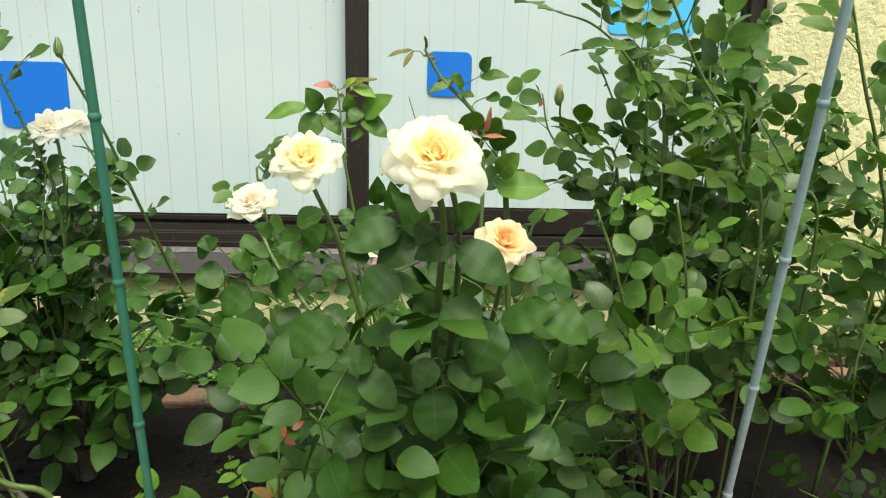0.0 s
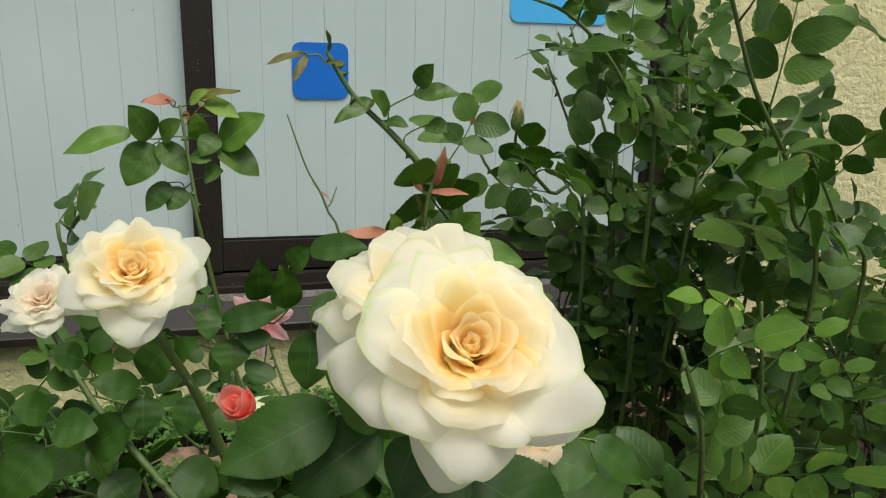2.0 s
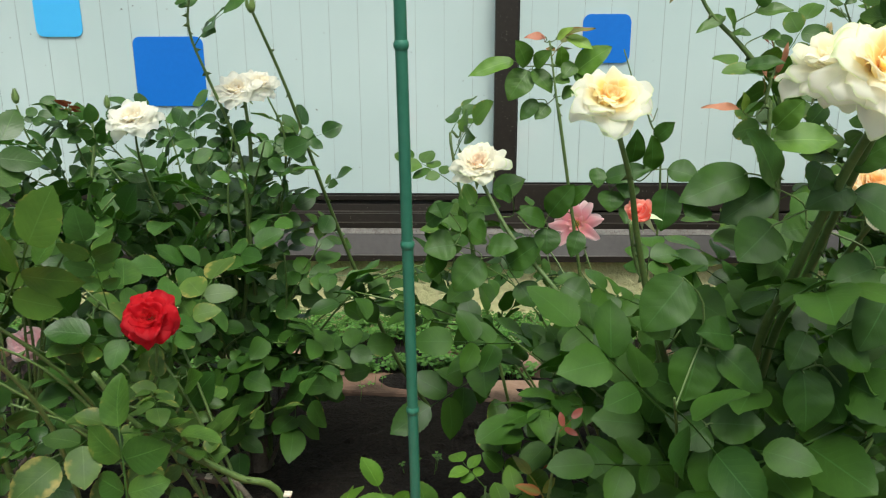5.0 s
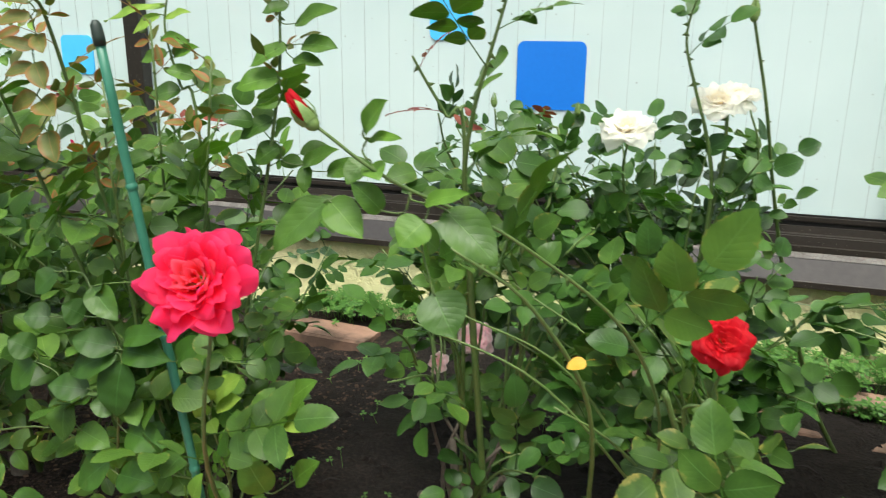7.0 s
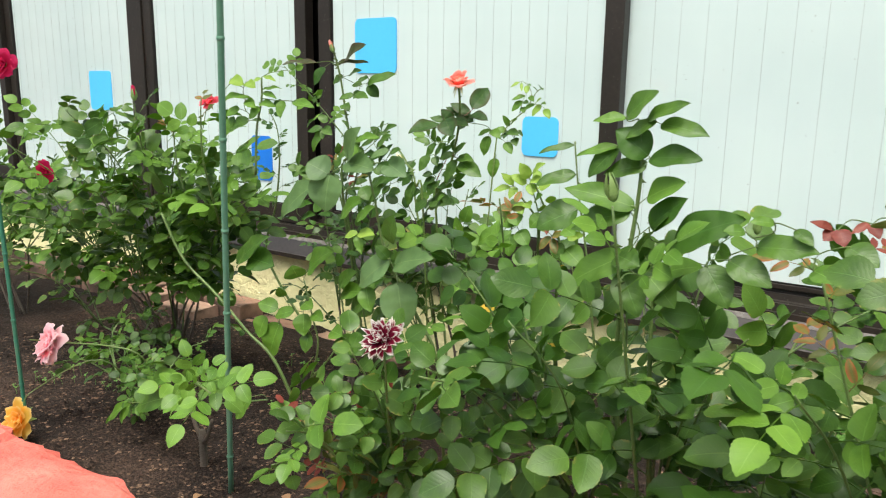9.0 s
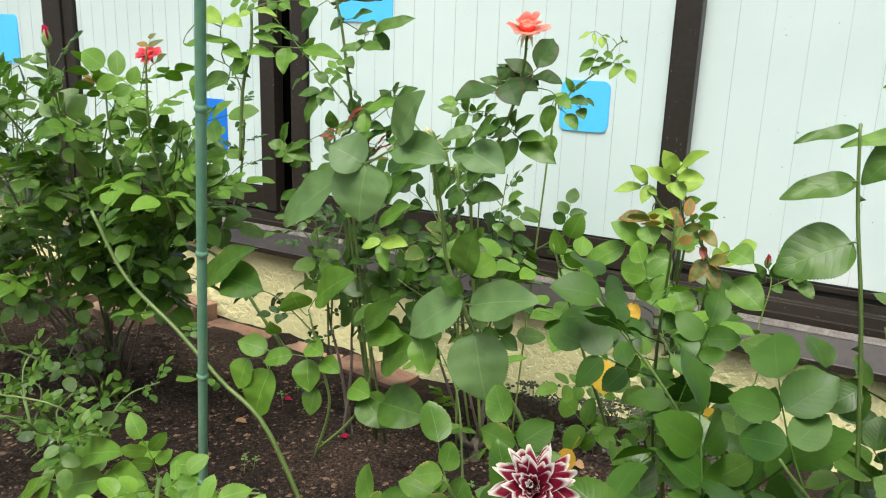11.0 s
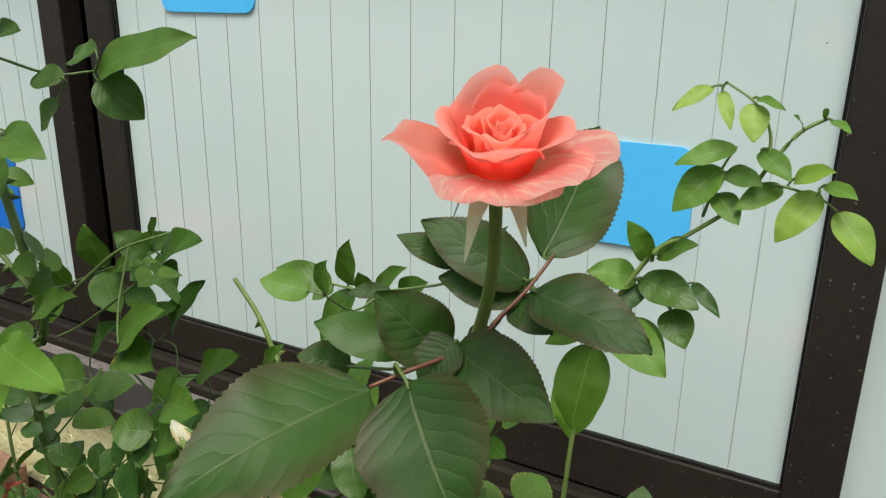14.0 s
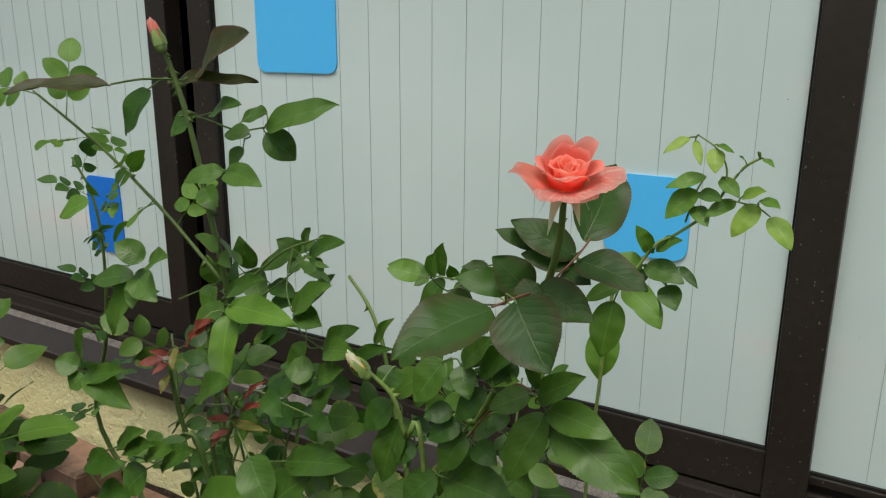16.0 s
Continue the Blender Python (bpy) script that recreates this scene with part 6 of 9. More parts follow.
blade(bronze_bush, (-1.198, -1.160, 0.678), (-1.172, -1.172, 0.682), 0.0176, 'bronze')
blade(bronze_bush, (-1.199, -1.160, 0.667), (-1.220, -1.172, 0.664), 0.0096, 'bronze')
blade(bronze_bush, (-1.199, -1.160, 0.664), (-1.173, -1.172, 0.654), 0.0177, 'bronze')
blade(bronze_bush, (-1.203, -1.160, 0.647), (-1.229, -1.172, 0.633), 0.0219, 'bronze')
blade(bronze_bush, (-1.200, -1.160, 0.640), (-1.177, -1.172, 0.621), 0.0211, 'bronze')
blade(bronze_bush, (-1.203, -1.160, 0.651), (-1.209, -1.172, 0.666), 0.0162, 'bronze')
blade(bronze_bush, (-1.204, -1.160, 0.614), (-1.217, -1.172, 0.588), 0.0222, 'bronze')
blade(bronze_bush, (-1.204, -1.160, 0.602), (-1.180, -1.172, 0.583), 0.0223, 'bronze')
blade(bronze_bush, (-1.206, -1.160, 0.618), (-1.231, -1.172, 0.613), 0.0206, 'bronze')
blade(bronze_bush, (-1.203, -1.160, 0.627), (-1.179, -1.172, 0.639), 0.0164, 'bronze')
blade(bronze_bush, (-1.146, -1.130, 0.708), (-1.179, -1.142, 0.717), 0.0110, 'bronze')
blade(bronze_bush, (-1.142, -1.130, 0.704), (-1.137, -1.142, 0.717), 0.0070, 'pink')
blade(bronze_bush, (-1.144, -1.130, 0.689), (-1.172, -1.142, 0.693), 0.0095, 'bronze')
blade(bronze_bush, (-1.144, -1.130, 0.677), (-1.175, -1.142, 0.672), 0.0174, 'bronze')
blade(bronze_bush, (-1.141, -1.130, 0.661), (-1.124, -1.142, 0.647), 0.0175, 'bronze')
blade(bronze_bush, (-1.146, -1.130, 0.649), (-1.172, -1.142, 0.657), 0.0145, 'bronze')
blade(bronze_bush, (-1.148, -1.130, 0.633), (-1.172, -1.142, 0.627), 0.0178, 'bronze')
blade(bronze_bush, (-1.147, -1.130, 0.637), (-1.127, -1.142, 0.615), 0.0210, 'bronze')
blade(bronze_bush, (-1.149, -1.130, 0.608), (-1.169, -1.142, 0.594), 0.0221, 'bronze')
blade(bronze_bush, (-1.145, -1.130, 0.604), (-1.121, -1.142, 0.592), 0.0253, 'bronze')
blade(bronze_bush, (-1.149, -1.130, 0.578), (-1.165, -1.142, 0.564), 0.0190, 'bronze')
blade(bronze_bush, (-1.142, -1.130, 0.575), (-1.126, -1.142, 0.549), 0.0222, 'bronze')
blade(bronze_bush, (-1.141, -1.130, 0.693), (-1.121, -1.142, 0.701), 0.0157, 'bronze')
blade(bronze_bush, (-1.142, -1.130, 0.673), (-1.122, -1.142, 0.679), 0.0158, 'bronze')
blade(bronze_bush, (-0.999, -0.930, 0.722), (-1.049, -0.942, 0.706), 0.0199, 'light')
blade(bronze_bush, (-1.017, -0.930, 0.726), (-1.042, -0.942, 0.729), 0.0111, 'light')
blade(bronze_bush, (-0.987, -0.930, 0.721), (-0.910, -0.942, 0.733), 0.0132, 'lime')
blade(bronze_bush, (-0.998, -0.930, 0.694), (-1.024, -0.942, 0.687), 0.0178, 'mid')
blade(bronze_bush, (-0.991, -0.930, 0.675), (-0.938, -0.942, 0.693), 0.0245, 'mid')
blade(bronze_bush, (-0.984, -0.930, 0.654), (-0.937, -0.942, 0.652), 0.0257, 'mid')
blade(bronze_bush, (-1.002, -0.930, 0.653), (-1.044, -0.942, 0.631), 0.0226, 'light')
blade(bronze_bush, (-0.995, -0.930, 0.639), (-0.954, -0.942, 0.635), 0.0181, 'mid')
blade(bronze_bush, (-1.013, -0.930, 0.619), (-1.063, -0.942, 0.608), 0.0333, 'light')
blade(bronze_bush, (-1.007, -0.930, 0.625), (-0.982, -0.942, 0.618), 0.0149, 'mid')
blade(bronze_bush, (-1.024, -0.930, 0.572), (-1.063, -0.942, 0.551), 0.0258, 'mid')
blade(bronze_bush, (-1.017, -0.930, 0.543), (-1.044, -0.942, 0.523), 0.0306, 'mid')
blade(bronze_bush, (-0.990, -0.930, 0.522), (-0.940, -0.942, 0.546), 0.0222, 'mid')
blade(bronze_bush, (-0.959, -0.930, 0.517), (-0.907, -0.942, 0.529), 0.0265, 'mid')
blade(bronze_bush, (-0.984, -0.930, 0.523), (-0.982, -0.942, 0.493), 0.0186, 'mid')
blade(bronze_bush, (-1.012, -0.930, 0.593), (-1.038, -0.942, 0.589), 0.0231, 'mid')
blade(bronze_bush, (-1.023, -0.930, 0.555), (-0.995, -0.942, 0.576), 0.0200, 'mid')
blade(bronze_bush, (-1.141, -0.950, 0.695), (-1.217, -0.962, 0.679), 0.0118, 'lime')
blade(bronze_bush, (-1.135, -0.950, 0.701), (-1.087, -0.962, 0.708), 0.0105, 'lime')
blade(bronze_bush, (-1.148, -0.950, 0.684), (-1.177, -0.962, 0.664), 0.0166, 'lime')
blade(bronze_bush, (-1.142, -0.950, 0.679), (-1.101, -0.962, 0.688), 0.0130, 'lime')
blade(bronze_bush, (-1.149, -0.950, 0.660), (-1.105, -0.962, 0.655), 0.0167, 'light')
blade(bronze_bush, (-1.100, -0.950, 0.628), (-1.076, -0.962, 0.636), 0.0188, 'lime')
blade(bronze_bush, (-1.107, -0.950, 0.618), (-1.137, -0.962, 0.626), 0.0213, 'light')
blade(bronze_bush, (-1.142, -0.950, 0.643), (-1.169, -0.962, 0.634), 0.0203, 'light')
blade(bronze_bush, (-1.135, -0.950, 0.638), (-1.094, -0.962, 0.651), 0.0179, 'light')
blade(bronze_bush, (-1.128, -0.950, 0.602), (-1.163, -0.962, 0.595), 0.0264, 'mid')
blade(bronze_bush, (-1.100, -0.950, 0.604), (-1.068, -0.962, 0.615), 0.0236, 'light')
cane(bronze_bush, [(-1.100, -0.950, 0.000), (-1.107, -0.950, 0.544), (-1.128, -0.950, 0.608), (-1.142, -0.950, 0.666), (-1.136, -0.950, 0.702)], start=2, r0=0.0022, r1=0.001, thorns=2)
thicket(bronze_bush, 10, (-1.423, -1.009), (-1.14, -0.8), (0.27, 0.5), kinds=['mid', 'mid', 'light'], size=0.88, gap=0.032, start=0.58)
thicket(bronze_bush, 6, (-1.32, -1.08), (-0.72, -0.55), (0.16, 0.36), kinds=['grey', 'dark'], size=0.86, gap=0.040, start=0.45)
thicket(bronze_bush, 3, (-1.442, -0.977), (-1.15, -0.82), (0.08, 0.24), kinds=['mid', 'worn'], size=0.8, gap=0.036, start=0.35)
bloom(bronze_bush, (-0.910, -1.243, 0.493), (0.08, -0.8, 0.55), 0.046, 'scarlet', RUFFLED, 'large bright cherry red open rose with orange heart', 71, ruffle=2.4)
cane(bronze_bush, [(-1.050, -0.980, 0.000), (-0.970, -1.164, 0.278), (-0.915, -1.218, 0.443), (-0.910, -1.228, 0.479)], kind='mid', size=0.8, start=0.45, gap=0.05, end=0.85)
blade(bronze_bush, (-1.091, -1.130, 0.367), (-1.134, -1.142, 0.375), 0.0310, 'dark')
blade(bronze_bush, (-1.083, -1.130, 0.377), (-1.025, -1.142, 0.395), 0.0231, 'dark')
blade(bronze_bush, (-1.085, -1.130, 0.365), (-1.021, -1.142, 0.369), 0.0287, 'dark')
blade(bronze_bush, (-1.092, -1.130, 0.361), (-1.144, -1.142, 0.337), 0.0344, 'dark')
blade(bronze_bush, (-1.086, -1.130, 0.353), (-1.093, -1.142, 0.296), 0.0433, 'dark')
blade(bronze_bush, (-1.131, -1.130, 0.315), (-1.172, -1.142, 0.320), 0.0298, 'dark')
blade(bronze_bush, (-1.163, -1.130, 0.302), (-1.164, -1.142, 0.256), 0.0338, 'mid')
blade(bronze_bush, (-1.117, -1.130, 0.237), (-1.151, -1.142, 0.206), 0.0363, 'dark')
blade(bronze_bush, (-1.107, -1.130, 0.223), (-1.055, -1.142, 0.231), 0.0328, 'dark')
blade(bronze_bush, (-1.113, -1.130, 0.427), (-1.077, -1.142, 0.402), 0.0284, 'mid')
blade(bronze_bush, (-1.195, -1.130, 0.348), (-1.216, -1.142, 0.363), 0.0290, 'dark')
blade(bronze_bush, (-1.091, -1.130, 0.275), (-1.034, -1.142, 0.276), 0.0320, 'dark')
blade(bronze_bush, (-1.100, -1.130, 0.300), (-1.121, -1.142, 0.306), 0.0239, 'mid')
blade(bronze_bush, (-1.198, -1.130, 0.336), (-1.221, -1.142, 0.306), 0.0327, 'dark')
blade(bronze_bush, (-1.153, -1.130, 0.438), (-1.172, -1.142, 0.417), 0.0276, 'dark')
blade(bronze_bush, (-1.125, -1.130, 0.395), (-1.139, -1.142, 0.409), 0.0278, 'dark')
blade(bronze_bush, (-1.168, -1.130, 0.389), (-1.191, -1.142, 0.391), 0.0283, 'dark')
blade(bronze_bush, (-1.150, -1.130, 0.267), (-1.104, -1.142, 0.263), 0.0293, 'mid')
blade(bronze_bush, (-1.046, -1.130, 0.439), (-1.013, -1.142, 0.430), 0.0243, 'mid')
blade(bronze_bush, (-1.023, -1.130, 0.362), (-0.980, -1.142, 0.396), 0.0269, 'dark')
cane(bronze_bush, [(-1.179, -1.060, 0.151), (-1.140, -1.083, 0.272), (-1.106, -1.107, 0.352), (-1.114, -1.130, 0.425)], start=2, r0=0.0018, r1=0.0012, thorns=2)

light_bush = bush((-0.993, -1.025), 'low light green rose bush around the capped stake', 'rose bushes in the bed')
blade(light_bush, (-1.022, -1.080, 0.300), (-0.979, -1.092, 0.338), 0.0246, 'lime')
blade(light_bush, (-1.022, -1.080, 0.297), (-1.021, -1.092, 0.323), 0.0176, 'lime')
blade(light_bush, (-1.019, -1.080, 0.291), (-0.981, -1.092, 0.313), 0.0211, 'lime')
blade(light_bush, (-1.030, -1.080, 0.279), (-1.035, -1.092, 0.298), 0.0177, 'lime')
blade(light_bush, (-1.027, -1.080, 0.274), (-1.011, -1.092, 0.268), 0.0166, 'lime')
blade(light_bush, (-0.942, -1.080, 0.301), (-0.898, -1.092, 0.345), 0.0295, 'light')
blade(light_bush, (-0.940, -1.080, 0.288), (-0.894, -1.092, 0.300), 0.0216, 'lime')
blade(light_bush, (-0.988, -1.080, 0.251), (-0.948, -1.092, 0.258), 0.0270, 'light')
blade(light_bush, (-0.981, -1.080, 0.259), (-0.931, -1.092, 0.301), 0.0362, 'light')
blade(light_bush, (-0.954, -1.080, 0.258), (-0.923, -1.092, 0.260), 0.0208, 'lime')
blade(light_bush, (-1.084, -1.080, 0.205), (-1.129, -1.092, 0.194), 0.0272, 'lime')
blade(light_bush, (-1.090, -1.080, 0.218), (-1.098, -1.092, 0.237), 0.0197, 'light')
blade(light_bush, (-1.053, -1.080, 0.225), (-1.018, -1.092, 0.247), 0.0243, 'light')
blade(light_bush, (-0.964, -1.080, 0.201), (-0.981, -1.092, 0.248), 0.0367, 'light')
blade(light_bush, (-1.077, -1.080, 0.200), (-1.051, -1.092, 0.187), 0.0284, 'mid')
blade(light_bush, (-1.012, -1.080, 0.199), (-1.025, -1.092, 0.183), 0.0301, 'mid')
blade(light_bush, (-0.930, -1.080, 0.223), (-0.897, -1.092, 0.257), 0.0255, 'light')
cane(light_bush, [(-1.027, -1.050, 0.171), (-1.031, -1.060, 0.225), (-1.033, -1.070, 0.267), (-1.021, -1.080, 0.304)], start=2, r0=0.0014, r1=0.0009, thorns=0)
cane(light_bush, [(-0.998, -1.050, 0.177), (-0.971, -1.065, 0.246), (-0.939, -1.080, 0.295)], start=2, r0=0.0014, r1=0.0009, thorns=0)
thicket(light_bush, 3, (-1.091, -0.978), (-1.14, -1.0), (0.1, 0.3), kinds=['mid', 'light'], size=0.58, gap=0.028, start=0.3)

leafy_bush = bush((-1.544, -0.877), 'large leafy rose bush with green buds', 'rose bushes in the bed')
trunk(leafy_bush, 0.1, 0.016, (0, 0), 3)
cane(leafy_bush, [(-1.500, -0.880, 0.000), (-1.579, -0.861, 0.347), (-1.568, -0.850, 0.618), (-1.576, -0.850, 0.693)], kind='mid', size=1.0, start=0.35, gap=0.034, r0=0.005, end=0.72)
cane(leafy_bush, [(-1.500, -0.880, 0.000), (-1.516, -0.913, 0.375), (-1.519, -0.920, 0.556)], kind='mid', size=1.0, start=0.4, gap=0.034, r0=0.005, end=0.9)
blade(leafy_bush, (-1.592, -0.850, 0.694), (-1.552, -0.862, 0.728), 0.0320, 'mid')
blade(leafy_bush, (-1.566, -0.850, 0.693), (-1.512, -0.862, 0.715), 0.0219, 'mid')
blade(leafy_bush, (-1.548, -0.850, 0.688), (-1.486, -0.862, 0.678), 0.0258, 'mid')
blade(leafy_bush, (-1.554, -0.850, 0.692), (-1.587, -0.862, 0.670), 0.0190, 'mid')
blade(leafy_bush, (-1.592, -0.850, 0.694), (-1.630, -0.862, 0.690), 0.0167, 'light')
blade(leafy_bush, (-1.560, -0.850, 0.649), (-1.598, -0.862, 0.680), 0.0455, 'dark')
blade(leafy_bush, (-1.559, -0.850, 0.646), (-1.493, -0.862, 0.652), 0.0331, 'dark')
blade(leafy_bush, (-1.562, -0.850, 0.637), (-1.613, -0.862, 0.625), 0.0277, 'mid')
blade(leafy_bush, (-1.600, -0.850, 0.657), (-1.634, -0.862, 0.619), 0.0296, 'mid')
blade(leafy_bush, (-1.599, -0.850, 0.659), (-1.651, -0.862, 0.646), 0.0141, 'light')
blade(leafy_bush, (-1.559, -0.850, 0.597), (-1.511, -0.862, 0.623), 0.0348, 'light')
blade(leafy_bush, (-1.553, -0.850, 0.561), (-1.507, -0.862, 0.603), 0.0364, 'dark')
blade(leafy_bush, (-1.523, -0.850, 0.544), (-1.441, -0.862, 0.588), 0.0511, 'dark')
blade(leafy_bush, (-1.508, -1.020, 0.611), (-1.583, -1.032, 0.628), 0.0275, 'light')
blade(leafy_bush, (-1.513, -1.020, 0.606), (-1.574, -1.032, 0.584), 0.0311, 'mid')
blade(leafy_bush, (-1.399, -1.020, 0.598), (-1.416, -1.032, 0.599), 0.0137, 'light')
blade(leafy_bush, (-1.389, -1.020, 0.585), (-1.333, -1.032, 0.590), 0.0274, 'mid')
blade(leafy_bush, (-1.374, -1.020, 0.609), (-1.393, -1.032, 0.611), 0.0114, 'light')
blade(leafy_bush, (-1.356, -1.020, 0.605), (-1.338, -1.032, 0.595), 0.0132, 'mid')
blade(leafy_bush, (-1.313, -1.020, 0.595), (-1.286, -1.032, 0.584), 0.0237, 'mid')
blade(leafy_bush, (-1.412, -1.020, 0.569), (-1.369, -1.032, 0.553), 0.0302, 'mid')
blade(leafy_bush, (-1.513, -1.020, 0.561), (-1.576, -1.032, 0.523), 0.0349, 'light')
blade(leafy_bush, (-1.518, -1.020, 0.542), (-1.492, -1.032, 0.501), 0.0352, 'mid')
blade(leafy_bush, (-1.488, -1.020, 0.541), (-1.456, -1.032, 0.517), 0.0310, 'light')
blade(leafy_bush, (-1.433, -1.020, 0.561), (-1.405, -1.032, 0.526), 0.0329, 'mid')
blade(leafy_bush, (-1.471, -1.020, 0.549), (-1.434, -1.032, 0.563), 0.0227, 'light')
blade(leafy_bush, (-1.525, -1.020, 0.559), (-1.496, -1.032, 0.554), 0.0294, 'mid')
blade(leafy_bush, (-1.338, -1.020, 0.570), (-1.317, -1.032, 0.565), 0.0223, 'light')
blade(bronze_bush, (-1.342, -0.900, 0.591), (-1.362, -0.912, 0.598), 0.0098, 'red')
blade(bronze_bush, (-1.340, -0.900, 0.588), (-1.348, -0.912, 0.580), 0.0161, 'red')
blade(bronze_bush, (-1.337, -0.900, 0.591), (-1.328, -0.912, 0.576), 0.0184, 'red')
blade(bronze_bush, (-1.310, -0.900, 0.600), (-1.324, -0.912, 0.590), 0.0090, 'red')
blade(bronze_bush, (-1.308, -0.900, 0.599), (-1.299, -0.912, 0.588), 0.0135, 'red')
cane(leafy_bush, [(-1.500, -0.880, 0.000), (-1.498, -1.014, 0.375), (-1.501, -1.095, 0.621)], kind='mid', size=0.98, start=0.4, gap=0.034, end=0.95, tip='light', tips=2)
cane(leafy_bush, [(-1.500, -0.880, 0.000), (-1.417, -0.796, 0.335), (-1.333, -0.706, 0.546)], kind='mid', size=0.9, start=0.4, gap=0.036, tip='red', tips=1)
cane(leafy_bush, [(-1.450, -0.850, 0.000), (-1.332, -0.749, 0.326), (-1.270, -0.656, 0.561)], kind='mid', size=0.8, start=0.4, gap=0.036, tip='red', tips=2)
thicket(leafy_bush, 15, (-1.828, -1.254), (-1.14, -0.7), (0.27, 0.54), kinds=['mid', 'dark', 'mid'], size=0.92, gap=0.032, start=0.58)
thicket(leafy_bush, 5, (-1.864, -1.284), (-1.14, -0.78), (0.08, 0.26), kinds=['dark', 'worn', 'mid'], size=0.9, gap=0.036, start=0.35)
bud(leafy_bush, (-1.520, -1.050, 0.625), (-0.2, -0.1, 1), 0.03, None, 'closed pale green rose bud', 81, 0.85)
bud(leafy_bush, (-1.439, -0.792, 0.562), (0, 0, 1), 0.022, None, 'closed green rose bud', 82, 0.85)

blade(leafy_bush, (-1.632, -0.890, 0.580), (-1.679, -0.912, 0.556), 0.0450, 'mid')
blade(leafy_bush, (-1.636, -0.890, 0.624), (-1.682, -0.912, 0.611), 0.0210, 'mid')
blade(leafy_bush, (-1.640, -0.890, 0.660), (-1.678, -0.912, 0.651), 0.0110, 'mid')
cane(leafy_bush, [(-1.600, -0.880, 0.380), (-1.618, -0.886, 0.520), (-1.632, -0.888, 0.600), (-1.640, -0.890, 0.664)], start=2, r0=0.0018, r1=0.0011, thorns=3)

striped_bush = bush((-1.841, -0.921), 'low rose bush with burgundy and white bloom', 'rose bushes in the bed')
cane(striped_bush, [(-1.780, -0.930, 0.000), (-1.840, -0.990, 0.205), (-1.787, -1.082, 0.416)], kind='mid', size=0.8, start=0.4, gap=0.034, end=0.93)
thicket(striped_bush, 11, (-1.996, -1.678), (-1.14, -0.88), (0.14, 0.4), kinds=['mid', 'mid', 'light'], size=0.78, gap=0.032, start=0.5)
thicket(striped_bush, 6, (-2.02, -1.869), (-1.14, -0.95), (0.1, 0.3), kinds=['bronze', 'mid'], size=0.74, gap=0.034, start=0.35, tip='red', tips=1)
bloom(striped_bush, (-1.784, -1.094, 0.437), (0, -0.75, 0.65), 0.037, 'variegated', POM, 'burgundy and white striped rose with narrow petals', 91)

stump_bush = bush((-2.431, -0.876), 'pruned rose stump with a low light green branch', 'rose bushes in the bed')
trunk(stump_bush, 0.12, 0.0085, (0.012, -0.008), 2)
cane(stump_bush, [(-2.434, -0.874, 0.107), (-2.293, -0.975, 0.209), (-2.156, -1.085, 0.286), (-2.042, -1.143, 0.316)], kind='light', size=0.62, start=0.3, gap=0.03, r0=0.004)
blade(stump_bush, (-2.466, -0.930, 0.129), (-2.560, -0.942, 0.089), 0.0475, 'light')
blade(stump_bush, (-2.451, -0.930, 0.149), (-2.361, -0.942, 0.137), 0.0516, 'light')
blade(stump_bush, (-2.517, -0.930, 0.149), (-2.411, -0.942, 0.195), 0.0413, 'light')
blade(stump_bush, (-2.398, -0.930, 0.182), (-2.336, -0.942, 0.219), 0.0329, 'light')
blade(stump_bush, (-2.594, -0.930, 0.087), (-2.676, -0.942, 0.022), 0.0238, 'light')
blade(stump_bush, (-2.587, -0.930, 0.086), (-2.616, -0.942, 0.037), 0.0261, 'light')
blade(stump_bush, (-2.556, -0.930, 0.088), (-2.546, -0.942, 0.074), 0.0164, 'light')
blade(stump_bush, (-2.216, -0.930, 0.194), (-2.246, -0.942, 0.149), 0.0327, 'light')
blade(stump_bush, (-2.272, -0.930, 0.212), (-2.318, -0.942, 0.206), 0.0312, 'light')
cane(stump_bush, [(-2.205, -0.900, 0.182), (-2.346, -0.910, 0.141), (-2.465, -0.920, 0.112), (-2.594, -0.930, 0.086)], start=2, r0=0.0016, r1=0.0012, thorns=0)

lime_bush = bush((-1.829, -0.586), 'young rose bush with lime green top leaves', 'rose bushes in the bed')
cane(lime_bush, [(-1.790, -0.580, 0.000), (-1.787, -0.620, 0.289), (-1.781, -0.638, 0.378), (-1.768, -0.655, 0.473), (-1.787, -0.672, 0.532), (-1.806, -0.690, 0.588)], kind='mid', size=0.72, start=0.45, gap=0.026, tip='lime', tips=5, r0=0.0045)
cane(lime_bush, [(-1.790, -0.580, 0.000), (-1.789, -0.760, 0.351), (-1.765, -0.858, 0.578)], kind='light', size=0.78, start=0.45, gap=0.03, tip='bronze', tips=2)
cane(lime_bush, [(-1.790, -0.580, 0.000), (-1.886, -0.672, 0.331), (-1.921, -0.737, 0.503)], kind='light', size=0.78, start=0.4, gap=0.03)
leaf(lime_bush, (-1.856, -0.733, 0.402), (0.1, -0.6, -0.6), 'yellow', 0.8, single=True, jitter=0.1)
leaf(lime_bush, (-1.750, -0.708, 0.360), (0.3, -0.5, -0.6), 'yellow', 0.7, single=True, jitter=0.1)
leaf(lime_bush, (-1.887, -0.691, 0.260), (-0.2, -0.6, -0.6), 'yellow', 0.8, single=True, jitter=0.1)
leaf(lime_bush, (-1.653, -0.745, 0.399), (0.3, -0.5, 0.2), 'yellow', 0.5, single=True, jitter=0.1)
blade(lime_bush, (-1.840, -0.700, 0.573), (-1.866, -0.712, 0.566), 0.0126, 'lime')
